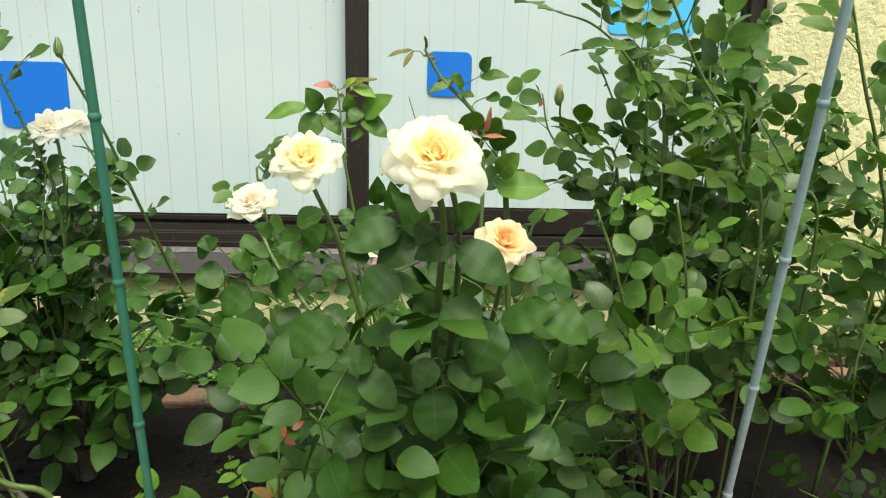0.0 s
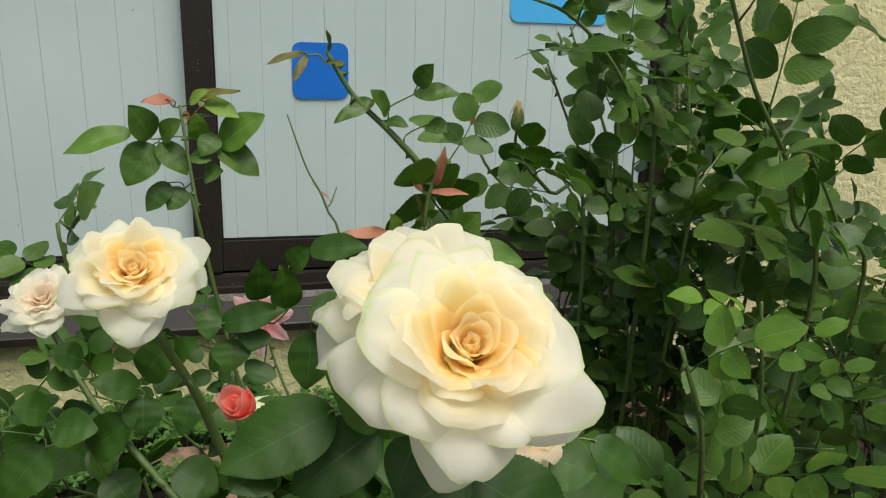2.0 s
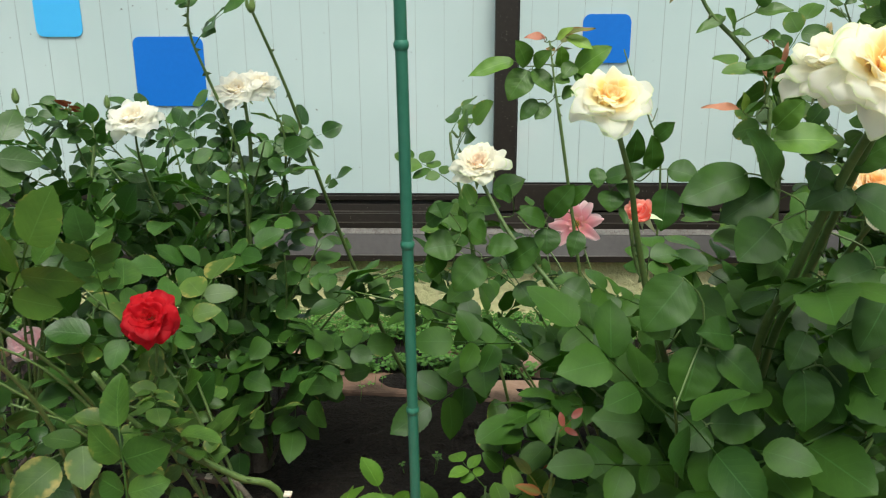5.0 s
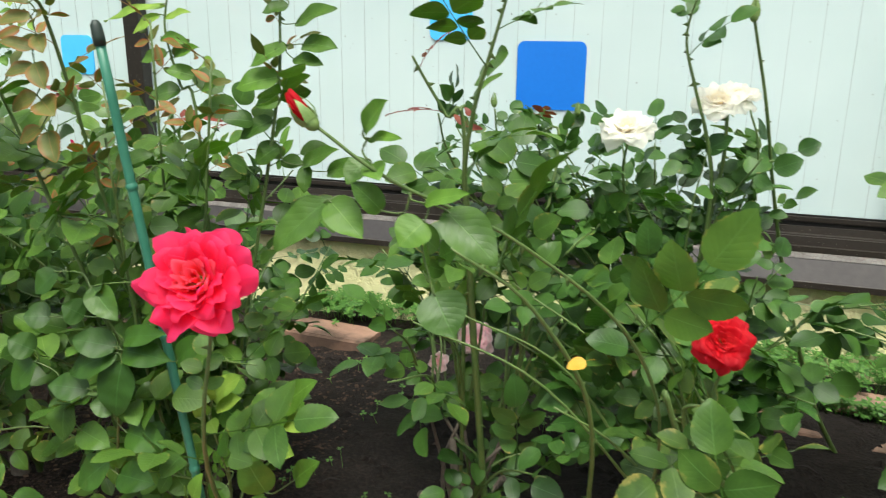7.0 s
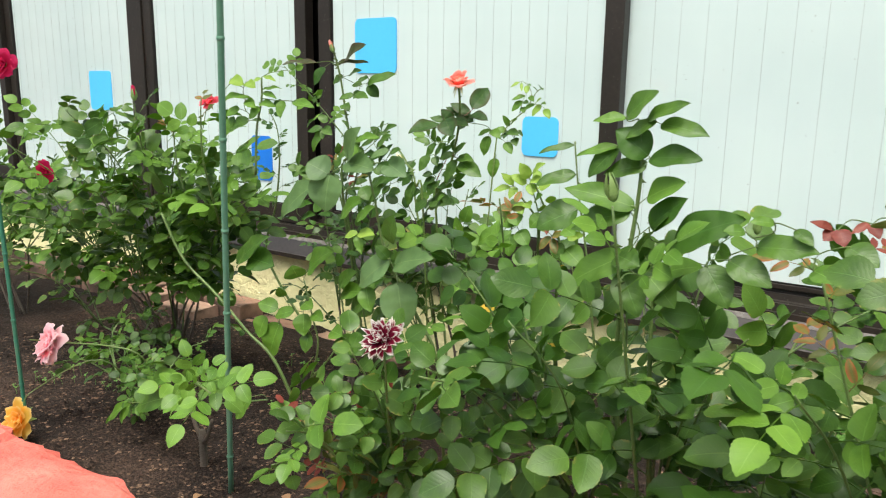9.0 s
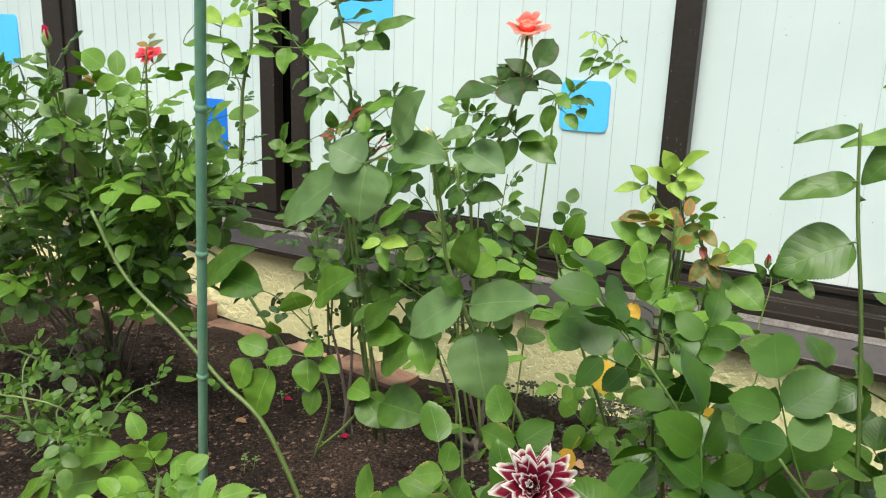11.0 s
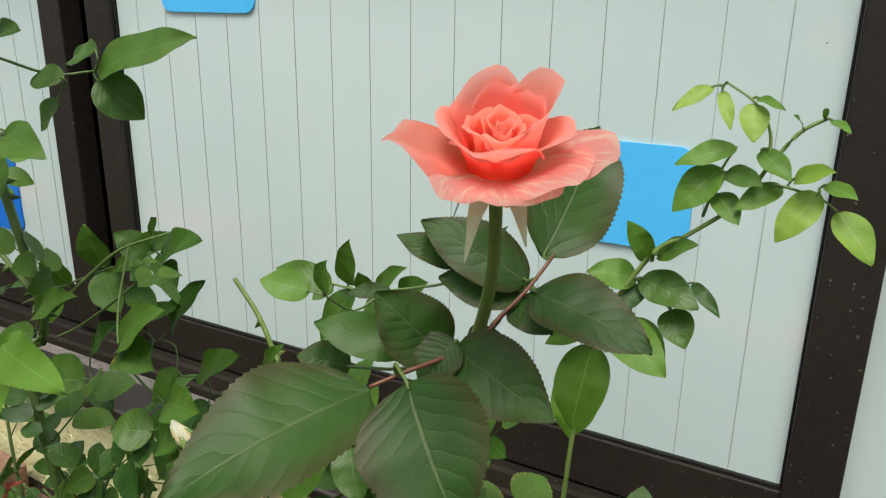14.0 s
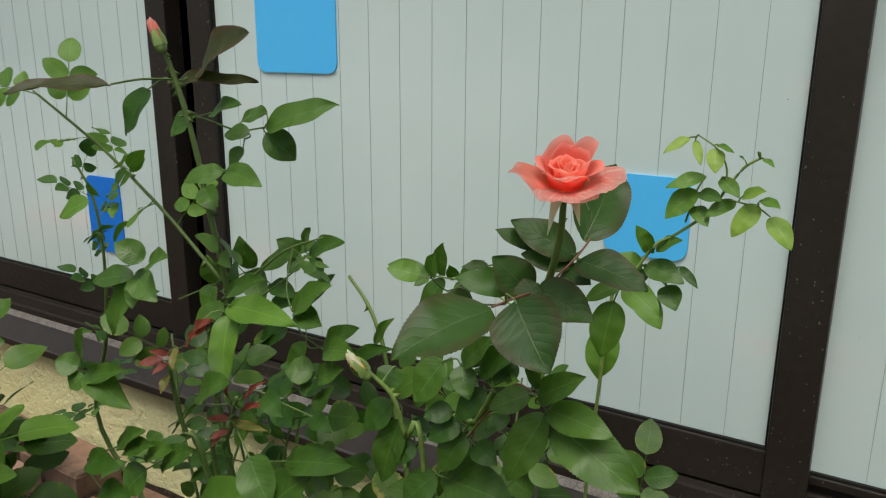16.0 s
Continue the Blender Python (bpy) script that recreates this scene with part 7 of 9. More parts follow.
blade(lime_bush, (-1.834, -0.700, 0.577), (-1.850, -0.712, 0.595), 0.0140, 'lime')
blade(lime_bush, (-1.831, -0.700, 0.574), (-1.835, -0.712, 0.556), 0.0133, 'lime')
blade(lime_bush, (-1.833, -0.700, 0.572), (-1.820, -0.712, 0.567), 0.0078, 'lime')
blade(lime_bush, (-1.811, -0.700, 0.580), (-1.833, -0.712, 0.594), 0.0168, 'lime')
blade(lime_bush, (-1.807, -0.700, 0.589), (-1.817, -0.712, 0.613), 0.0197, 'lime')
blade(lime_bush, (-1.801, -0.700, 0.598), (-1.775, -0.712, 0.617), 0.0150, 'lime')
blade(lime_bush, (-1.804, -0.700, 0.587), (-1.775, -0.712, 0.589), 0.0166, 'lime')
blade(lime_bush, (-1.805, -0.700, 0.581), (-1.793, -0.712, 0.565), 0.0160, 'lime')
blade(lime_bush, (-1.795, -0.700, 0.554), (-1.777, -0.712, 0.568), 0.0161, 'light')
blade(lime_bush, (-1.830, -0.700, 0.540), (-1.858, -0.712, 0.538), 0.0159, 'bronze')
blade(lime_bush, (-1.810, -0.700, 0.551), (-1.797, -0.712, 0.544), 0.0163, 'lime')
blade(lime_bush, (-1.826, -0.700, 0.548), (-1.810, -0.712, 0.534), 0.0205, 'lime')
blade(lime_bush, (-1.852, -0.700, 0.506), (-1.896, -0.712, 0.474), 0.0272, 'light')
blade(lime_bush, (-1.831, -0.700, 0.511), (-1.865, -0.712, 0.532), 0.0267, 'light')
blade(lime_bush, (-1.831, -0.700, 0.531), (-1.818, -0.712, 0.514), 0.0256, 'light')
blade(lime_bush, (-1.838, -0.700, 0.497), (-1.833, -0.712, 0.462), 0.0311, 'light')
blade(lime_bush, (-1.822, -0.700, 0.504), (-1.798, -0.712, 0.483), 0.0266, 'light')
blade(lime_bush, (-1.819, -0.700, 0.472), (-1.798, -0.712, 0.445), 0.0335, 'light')
blade(lime_bush, (-1.792, -0.700, 0.466), (-1.775, -0.712, 0.439), 0.0305, 'light')
blade(lime_bush, (-1.779, -0.700, 0.533), (-1.797, -0.712, 0.513), 0.0275, 'light')
blade(lime_bush, (-1.778, -0.700, 0.541), (-1.764, -0.712, 0.538), 0.0167, 'mid')
blade(lime_bush, (-1.774, -0.700, 0.534), (-1.754, -0.712, 0.522), 0.0145, 'bronze')
blade(lime_bush, (-1.765, -0.700, 0.501), (-1.778, -0.712, 0.480), 0.0146, 'bronze')
blade(lime_bush, (-1.762, -0.700, 0.503), (-1.738, -0.712, 0.509), 0.0153, 'bronze')
blade(lime_bush, (-1.761, -0.700, 0.498), (-1.748, -0.712, 0.477), 0.0138, 'bronze')
blade(lime_bush, (-1.770, -0.700, 0.517), (-1.766, -0.712, 0.506), 0.0084, 'red')
blade(lime_bush, (-1.742, -0.700, 0.517), (-1.718, -0.712, 0.511), 0.0277, 'light')
blade(lime_bush, (-1.739, -0.700, 0.485), (-1.703, -0.712, 0.465), 0.0365, 'light')
blade(lime_bush, (-1.749, -0.700, 0.494), (-1.748, -0.712, 0.469), 0.0244, 'mid')
blade(lime_bush, (-1.836, -0.700, 0.443), (-1.833, -0.712, 0.414), 0.0177, 'yellow')
blade(lime_bush, (-1.746, -0.700, 0.456), (-1.733, -0.712, 0.453), 0.0109, 'yellow')
blade(lime_bush, (-1.751, -0.700, 0.449), (-1.757, -0.712, 0.445), 0.0094, 'yellow')
blade(lime_bush, (-1.813, -0.700, 0.419), (-1.838, -0.712, 0.408), 0.0293, 'mid')
blade(lime_bush, (-1.782, -0.700, 0.425), (-1.809, -0.712, 0.433), 0.0245, 'dark')
cane(lime_bush, [(-1.800, -0.580, 0.000), (-1.798, -0.660, 0.385), (-1.801, -0.670, 0.450), (-1.799, -0.680, 0.516), (-1.815, -0.690, 0.546), (-1.836, -0.700, 0.575)], start=2, r0=0.003, r1=0.0014, thorns=3)
cane(lime_bush, [(-1.797, -0.680, 0.457), (-1.791, -0.687, 0.516), (-1.797, -0.693, 0.552), (-1.805, -0.700, 0.589)], start=2, r0=0.0014, r1=0.001, thorns=0)

sill_bush = bush((-1.927, -0.323), 'thin rose stem with a dark pink bud by the sill', 'rose bushes in the bed')
cane(sill_bush, [(-1.900, -0.330, 0.000), (-1.749, -0.320, 0.205), (-1.747, -0.313, 0.311), (-1.739, -0.307, 0.383), (-1.749, -0.300, 0.412)], start=2, r0=0.0014, r1=0.001, thorns=0, mat_=M_STEM_FRESH)
cane(sill_bush, [(-1.739, -0.300, 0.379), (-1.706, -0.300, 0.398), (-1.683, -0.300, 0.380)], start=2, r0=0.001, r1=0.0008, thorns=0, mat_=M_STEM_FRESH)
blade(sill_bush, (-1.943, -0.300, 0.379), (-1.958, -0.312, 0.395), 0.0246, 'mid')
blade(sill_bush, (-1.930, -0.300, 0.377), (-1.949, -0.312, 0.371), 0.0201, 'mid')
blade(sill_bush, (-1.928, -0.300, 0.382), (-1.920, -0.312, 0.402), 0.0172, 'mid')
blade(sill_bush, (-1.915, -0.300, 0.394), (-1.899, -0.312, 0.423), 0.0270, 'mid')
blade(sill_bush, (-1.908, -0.300, 0.386), (-1.893, -0.312, 0.383), 0.0227, 'mid')
blade(sill_bush, (-1.914, -0.300, 0.370), (-1.931, -0.312, 0.355), 0.0215, 'mid')
blade(sill_bush, (-1.748, -0.300, 0.392), (-1.765, -0.312, 0.413), 0.0144, 'mid')
blade(sill_bush, (-1.728, -0.300, 0.412), (-1.715, -0.312, 0.442), 0.0258, 'mid')
blade(sill_bush, (-1.731, -0.300, 0.392), (-1.730, -0.312, 0.423), 0.0273, 'mid')
blade(sill_bush, (-1.711, -0.300, 0.397), (-1.684, -0.312, 0.415), 0.0232, 'mid')
blade(sill_bush, (-1.713, -0.300, 0.393), (-1.703, -0.312, 0.385), 0.0142, 'mid')
blade(sill_bush, (-1.702, -0.300, 0.393), (-1.679, -0.312, 0.375), 0.0218, 'mid')
blade(sill_bush, (-1.735, -0.300, 0.381), (-1.722, -0.312, 0.375), 0.0170, 'mid')
blade(sill_bush, (-1.753, -0.300, 0.381), (-1.770, -0.312, 0.392), 0.0225, 'mid')
blade(sill_bush, (-1.756, -0.300, 0.362), (-1.772, -0.312, 0.374), 0.0173, 'mid')
bud(sill_bush, (-1.748, -0.300, 0.410), (0, -0.1, 1), 0.02, 'magenta', 'small dark pink rose bud', 151, 0.6)
bud(sill_bush, (-1.922, -0.300, 0.410), (-0.2, -0.1, 1), 0.022, 'magenta', 'small dark pink rose bud', 152, 0.6)
cane(sill_bush, [(-1.878, -0.320, 0.245), (-1.909, -0.310, 0.359), (-1.922, -0.300, 0.406)], start=2, r0=0.0012, r1=0.001, thorns=0, mat_=M_STEM_FRESH)

young_bush = bush((-1.994, -0.753), 'single upright rose cane with large leaves', 'rose bushes in the bed')
cane(young_bush, [(-1.930, -0.740, 0.000), (-1.906, -0.800, 0.276), (-1.939, -0.811, 0.359), (-1.975, -0.822, 0.425), (-1.999, -0.833, 0.491), (-2.001, -0.844, 0.546), (-2.011, -0.855, 0.615)], kind='mid', start=2, r0=0.003, r1=0.0018, thorns=6)
blade(young_bush, (-1.976, -0.840, 0.485), (-1.959, -0.852, 0.534), 0.0370, 'mid')
blade(young_bush, (-1.967, -0.840, 0.452), (-1.888, -0.852, 0.477), 0.0454, 'pale')
blade(young_bush, (-1.975, -0.840, 0.459), (-2.036, -0.852, 0.409), 0.0499, 'pale')
blade(young_bush, (-1.960, -0.840, 0.424), (-1.937, -0.852, 0.355), 0.0644, 'pale')
blade(young_bush, (-2.026, -0.840, 0.405), (-2.007, -0.852, 0.369), 0.0319, 'light')
blade(young_bush, (-1.978, -0.840, 0.459), (-1.995, -0.852, 0.482), 0.0202, 'mid')
blade(young_bush, (-2.305, -0.780, 0.304), (-2.348, -0.792, 0.312), 0.0326, 'light')
blade(young_bush, (-2.341, -0.780, 0.282), (-2.351, -0.792, 0.239), 0.0417, 'light')
blade(young_bush, (-2.302, -0.780, 0.275), (-2.325, -0.792, 0.202), 0.0575, 'light')
blade(young_bush, (-2.260, -0.780, 0.308), (-2.304, -0.792, 0.292), 0.0266, 'light')
blade(young_bush, (-2.235, -0.780, 0.307), (-2.223, -0.792, 0.268), 0.0394, 'light')
blade(young_bush, (-2.233, -0.780, 0.328), (-2.200, -0.792, 0.327), 0.0287, 'light')
blade(young_bush, (-2.246, -0.780, 0.375), (-2.250, -0.792, 0.399), 0.0452, 'light')
blade(young_bush, (-2.220, -0.780, 0.394), (-2.154, -0.792, 0.442), 0.0507, 'light')
blade(young_bush, (-2.221, -0.780, 0.270), (-2.222, -0.792, 0.235), 0.0304, 'mid')
blade(young_bush, (-2.117, -0.780, 0.333), (-2.060, -0.792, 0.371), 0.0553, 'mid')
blade(young_bush, (-2.146, -0.780, 0.278), (-2.098, -0.792, 0.255), 0.0444, 'mid')
blade(young_bush, (-2.119, -0.780, 0.278), (-2.042, -0.792, 0.284), 0.0564, 'mid')
blade(young_bush, (-2.164, -0.780, 0.287), (-2.126, -0.792, 0.289), 0.0319, 'light')
blade(young_bush, (-2.423, -0.780, 0.376), (-2.319, -0.792, 0.449), 0.0491, 'mid')
blade(young_bush, (-2.383, -0.780, 0.394), (-2.302, -0.792, 0.394), 0.0548, 'mid')
blade(young_bush, (-2.287, -0.780, 0.331), (-2.288, -0.792, 0.351), 0.0227, 'light')
blade(young_bush, (-2.210, -0.780, 0.312), (-2.174, -0.792, 0.309), 0.0259, 'light')
blade(young_bush, (-2.145, -0.780, 0.374), (-2.093, -0.792, 0.412), 0.0369, 'mid')
blade(young_bush, (-2.138, -0.780, 0.363), (-2.080, -0.792, 0.380), 0.0369, 'light')
cane(young_bush, [(-2.224, -0.780, 0.166), (-2.198, -0.780, 0.250), (-2.211, -0.780, 0.305), (-2.230, -0.780, 0.371)], start=2, r0=0.0022, r1=0.0013, thorns=2)
cane(young_bush, [(-2.215, -0.780, 0.184), (-2.159, -0.780, 0.246), (-2.133, -0.780, 0.309), (-2.138, -0.780, 0.363)], start=2, r0=0.0022, r1=0.0013, thorns=2)
cane(young_bush, [(-2.016, -0.850, 0.610), (-2.055, -0.853, 0.605), (-2.090, -0.857, 0.585), (-2.122, -0.860, 0.568)], start=2, r0=0.0013, r1=0.001, thorns=0)
cane(young_bush, [(-2.012, -0.850, 0.608), (-1.989, -0.855, 0.612), (-1.966, -0.860, 0.615)], start=2, r0=0.0012, r1=0.001, thorns=0)
blade(young_bush, (-2.122, -0.860, 0.569), (-2.194, -0.872, 0.510), 0.0483, 'pale')
blade(young_bush, (-2.084, -0.860, 0.589), (-2.087, -0.872, 0.528), 0.0687, 'pale')
blade(young_bush, (-2.087, -0.860, 0.588), (-2.123, -0.872, 0.606), 0.0492, 'pale')
blade(young_bush, (-2.047, -0.860, 0.615), (-2.013, -0.872, 0.667), 0.0439, 'pale')
blade(young_bush, (-2.050, -0.860, 0.609), (-1.983, -0.872, 0.606), 0.0397, 'pale')
blade(young_bush, (-1.960, -0.860, 0.634), (-1.989, -0.872, 0.622), 0.0146, 'pale')
blade(young_bush, (-1.973, -0.860, 0.616), (-1.960, -0.872, 0.598), 0.0202, 'dark')
blade(young_bush, (-1.966, -0.860, 0.615), (-1.921, -0.872, 0.599), 0.0381, 'pale')
blade(young_bush, (-1.959, -0.860, 0.628), (-1.930, -0.872, 0.638), 0.0146, 'mid')
blade(young_bush, (-2.204, -0.660, 0.449), (-2.228, -0.672, 0.438), 0.0169, 'lime')
blade(young_bush, (-2.203, -0.660, 0.447), (-2.185, -0.672, 0.411), 0.0203, 'light')
blade(young_bush, (-2.201, -0.660, 0.448), (-2.154, -0.672, 0.454), 0.0237, 'lime')
blade(young_bush, (-2.207, -0.660, 0.470), (-2.151, -0.672, 0.509), 0.0269, 'light')
blade(young_bush, (-2.081, -0.660, 0.493), (-2.069, -0.672, 0.486), 0.0134, 'mid')
blade(young_bush, (-2.052, -0.660, 0.471), (-2.041, -0.672, 0.492), 0.0224, 'mid')
blade(young_bush, (-2.025, -0.660, 0.499), (-2.021, -0.672, 0.491), 0.0148, 'mid')
blade(young_bush, (-2.015, -0.660, 0.519), (-1.992, -0.672, 0.530), 0.0175, 'mid')
blade(young_bush, (-2.014, -0.660, 0.530), (-1.990, -0.672, 0.543), 0.0145, 'light')
blade(young_bush, (-2.069, -0.660, 0.436), (-2.078, -0.672, 0.467), 0.0293, 'mid')
thicket(young_bush, 1, (-2.272, -1.973), (-0.86, -0.62), (0.1, 0.34), kinds=['light', 'mid'], size=0.76, gap=0.034, start=0.4)

coral_bush = bush((-2.183, -0.378), 'rose bush with a salmon coral bloom before the window', 'rose bushes in the bed')
trunk(coral_bush, 0.08, 0.012, (0, 0), 3)
cane(coral_bush, [(-2.170, -0.380, 0.000), (-2.203, -0.400, 0.461), (-2.169, -0.421, 0.519), (-2.133, -0.442, 0.582), (-2.108, -0.463, 0.626), (-2.087, -0.485, 0.665), (-2.072, -0.506, 0.699), (-2.062, -0.527, 0.732)], kind='dark', start=2, r0=0.003, r1=0.0021, thorns=4, mat_=M_STEM_FRESH)
cane(coral_bush, [(-2.120, -0.370, 0.000), (-2.097, -0.330, 0.588), (-2.085, -0.328, 0.621), (-2.065, -0.326, 0.656), (-2.050, -0.324, 0.667), (-2.027, -0.321, 0.687), (-2.017, -0.319, 0.705), (-2.006, -0.317, 0.722), (-1.995, -0.315, 0.730)], kind='mid', start=2, r0=0.0016, r1=0.001, thorns=0, mat_=M_STEM_FRESH)
cane(coral_bush, [(-2.017, -0.320, 0.706), (-2.018, -0.320, 0.722), (-2.026, -0.320, 0.735), (-2.040, -0.320, 0.744)], start=2, r0=0.0009, r1=0.0006, thorns=0, mat_=M_STEM_FRESH)
cane(coral_bush, [(-2.021, -0.320, 0.697), (-2.009, -0.320, 0.697), (-1.992, -0.320, 0.693), (-1.984, -0.320, 0.688)], start=2, r0=0.0009, r1=0.0006, thorns=0, mat_=M_STEM_FRESH)
cane(coral_bush, [(-2.044, -0.320, 0.677), (-2.038, -0.320, 0.701), (-2.032, -0.320, 0.714)], start=2, r0=0.0009, r1=0.0006, thorns=0, mat_=M_STEM_FRESH)
blade(coral_bush, (-2.046, -0.320, 0.742), (-2.062, -0.332, 0.731), 0.0082, 'lime')
blade(coral_bush, (-2.042, -0.320, 0.740), (-2.034, -0.332, 0.724), 0.0071, 'lime')
blade(coral_bush, (-2.027, -0.320, 0.735), (-2.023, -0.332, 0.719), 0.0135, 'lime')
blade(coral_bush, (-2.026, -0.320, 0.738), (-2.012, -0.332, 0.735), 0.0050, 'light')
blade(coral_bush, (-2.032, -0.320, 0.714), (-2.058, -0.332, 0.705), 0.0123, 'light')
blade(coral_bush, (-2.038, -0.320, 0.703), (-2.057, -0.332, 0.681), 0.0188, 'light')
blade(coral_bush, (-2.036, -0.320, 0.701), (-2.017, -0.332, 0.699), 0.0125, 'mid')
blade(coral_bush, (-2.039, -0.320, 0.690), (-2.025, -0.332, 0.679), 0.0132, 'light')
blade(coral_bush, (-2.009, -0.320, 0.697), (-2.028, -0.332, 0.686), 0.0121, 'light')
blade(coral_bush, (-2.005, -0.320, 0.701), (-1.988, -0.332, 0.709), 0.0115, 'lime')
blade(coral_bush, (-1.993, -0.320, 0.696), (-2.008, -0.332, 0.673), 0.0163, 'lime')
blade(coral_bush, (-1.991, -0.320, 0.700), (-1.977, -0.332, 0.698), 0.0089, 'light')
blade(coral_bush, (-1.984, -0.320, 0.688), (-1.966, -0.332, 0.669), 0.0158, 'lime')
blade(coral_bush, (-2.021, -0.320, 0.713), (-2.005, -0.332, 0.703), 0.0122, 'light')
blade(coral_bush, (-1.993, -0.320, 0.730), (-1.984, -0.332, 0.727), 0.0048, 'light')
blade(coral_bush, (-1.996, -0.320, 0.731), (-1.995, -0.332, 0.737), 0.0029, 'light')
blade(coral_bush, (-2.004, -0.320, 0.725), (-2.007, -0.332, 0.733), 0.0032, 'light')
blade(coral_bush, (-2.074, -0.320, 0.638), (-2.098, -0.332, 0.642), 0.0179, 'light')
blade(coral_bush, (-2.068, -0.320, 0.649), (-2.078, -0.332, 0.672), 0.0131, 'light')
blade(coral_bush, (-2.065, -0.320, 0.653), (-2.044, -0.332, 0.666), 0.0130, 'mid')
blade(coral_bush, (-2.072, -0.320, 0.639), (-2.039, -0.332, 0.633), 0.0207, 'mid')
blade(coral_bush, (-2.073, -0.320, 0.635), (-2.076, -0.332, 0.623), 0.0127, 'dark')
blade(coral_bush, (-2.055, -0.320, 0.624), (-2.043, -0.332, 0.609), 0.0188, 'mid')
blade(coral_bush, (-2.045, -0.320, 0.641), (-2.028, -0.332, 0.630), 0.0078, 'dark')
blade(coral_bush, (-2.077, -0.320, 0.614), (-2.053, -0.332, 0.592), 0.0212, 'light')
blade(coral_bush, (-2.100, -0.320, 0.578), (-2.103, -0.332, 0.536), 0.0286, 'light')
blade(coral_bush, (-2.263, -0.345, 0.606), (-2.299, -0.357, 0.615), 0.0186, 'mid')
blade(coral_bush, (-2.250, -0.345, 0.607), (-2.241, -0.357, 0.641), 0.0177, 'mid')
blade(coral_bush, (-2.246, -0.345, 0.605), (-2.265, -0.357, 0.570), 0.0203, 'mid')
blade(coral_bush, (-2.229, -0.345, 0.609), (-2.201, -0.357, 0.632), 0.0133, 'mid')
blade(coral_bush, (-2.234, -0.345, 0.608), (-2.233, -0.357, 0.622), 0.0120, 'mid')
blade(coral_bush, (-2.262, -0.345, 0.604), (-2.270, -0.357, 0.598), 0.0103, 'mid')
blade(coral_bush, (-2.218, -0.345, 0.606), (-2.230, -0.357, 0.591), 0.0171, 'mid')
blade(coral_bush, (-2.214, -0.345, 0.603), (-2.187, -0.357, 0.626), 0.0197, 'mid')
cane(coral_bush, [(-2.170, -0.360, 0.598), (-2.207, -0.355, 0.610), (-2.241, -0.350, 0.608), (-2.263, -0.345, 0.606)], start=2, r0=0.001, r1=0.0007, thorns=0, mat_=M_STEM_FRESH)
blade(coral_bush, (-2.075, -0.456, 0.688), (-2.073, -0.400, 0.732), 0.0367, 'deep', (0.5, -0.8, 0.2))
blade(coral_bush, (-2.084, -0.456, 0.672), (-2.128, -0.400, 0.663), 0.0168, 'deep', (0.5, -0.8, 0.2))
blade(coral_bush, (-2.077, -0.462, 0.676), (-2.028, -0.474, 0.669), 0.0270, 'deep', (0.05, -0.55, 0.83))
blade(coral_bush, (-2.103, -0.530, 0.659), (-2.132, -0.592, 0.645), 0.0421, 'deep', (0.1, -0.6, 0.78))
blade(coral_bush, (-2.086, -0.535, 0.668), (-2.055, -0.557, 0.639), 0.0405, 'deep', (0.05, -0.8, 0.6))
blade(coral_bush, (-2.089, -0.505, 0.663), (-2.109, -0.517, 0.686), 0.0244, 'deep')
blade(coral_bush, (-2.104, -0.505, 0.662), (-2.136, -0.517, 0.670), 0.0166, 'dark')
blade(coral_bush, (-2.086, -0.505, 0.667), (-2.046, -0.517, 0.658), 0.0266, 'deep')
blade(coral_bush, (-2.085, -0.505, 0.670), (-2.093, -0.517, 0.659), 0.0173, 'deep')
blade(coral_bush, (-2.129, -0.505, 0.649), (-2.144, -0.517, 0.655), 0.0154, 'deep')
blade(coral_bush, (-2.081, -0.455, 0.676), (-2.122, -0.467, 0.698), 0.0240, 'deep')
blade(coral_bush, (-2.083, -0.455, 0.670), (-2.114, -0.467, 0.676), 0.0197, 'deep')
blade(coral_bush, (-2.111, -0.455, 0.678), (-2.133, -0.467, 0.690), 0.0124, 'deep')
blade(coral_bush, (-2.087, -0.455, 0.667), (-2.066, -0.467, 0.663), 0.0160, 'deep')
blade(coral_bush, (-2.144, -0.455, 0.660), (-2.159, -0.467, 0.660), 0.0075, 'deep')
blade(coral_bush, (-2.095, -0.455, 0.654), (-2.098, -0.467, 0.646), 0.0143, 'deep')
blade(coral_bush, (-2.235, -0.400, 0.624), (-2.261, -0.412, 0.630), 0.0191, 'light')
blade(coral_bush, (-2.225, -0.400, 0.624), (-2.215, -0.412, 0.648), 0.0173, 'light')
blade(coral_bush, (-2.071, -0.400, 0.631), (-2.075, -0.412, 0.591), 0.0249, 'light')
blade(coral_bush, (-2.066, -0.400, 0.645), (-2.090, -0.412, 0.632), 0.0127, 'light')
blade(coral_bush, (-2.064, -0.400, 0.644), (-2.035, -0.412, 0.630), 0.0204, 'light')
blade(coral_bush, (-2.069, -0.510, 0.585), (-2.010, -0.522, 0.562), 0.0332, 'mid')
blade(coral_bush, (-2.073, -0.510, 0.593), (-2.029, -0.522, 0.593), 0.0213, 'mid')
blade(coral_bush, (-2.075, -0.510, 0.589), (-2.095, -0.522, 0.542), 0.0256, 'mid')
blade(coral_bush, (-2.085, -0.510, 0.600), (-2.108, -0.522, 0.589), 0.0173, 'mid')
blade(coral_bush, (-2.081, -0.510, 0.598), (-2.048, -0.522, 0.625), 0.0185, 'mid')
blade(coral_bush, (-2.084, -0.510, 0.605), (-2.075, -0.522, 0.630), 0.0131, 'mid')
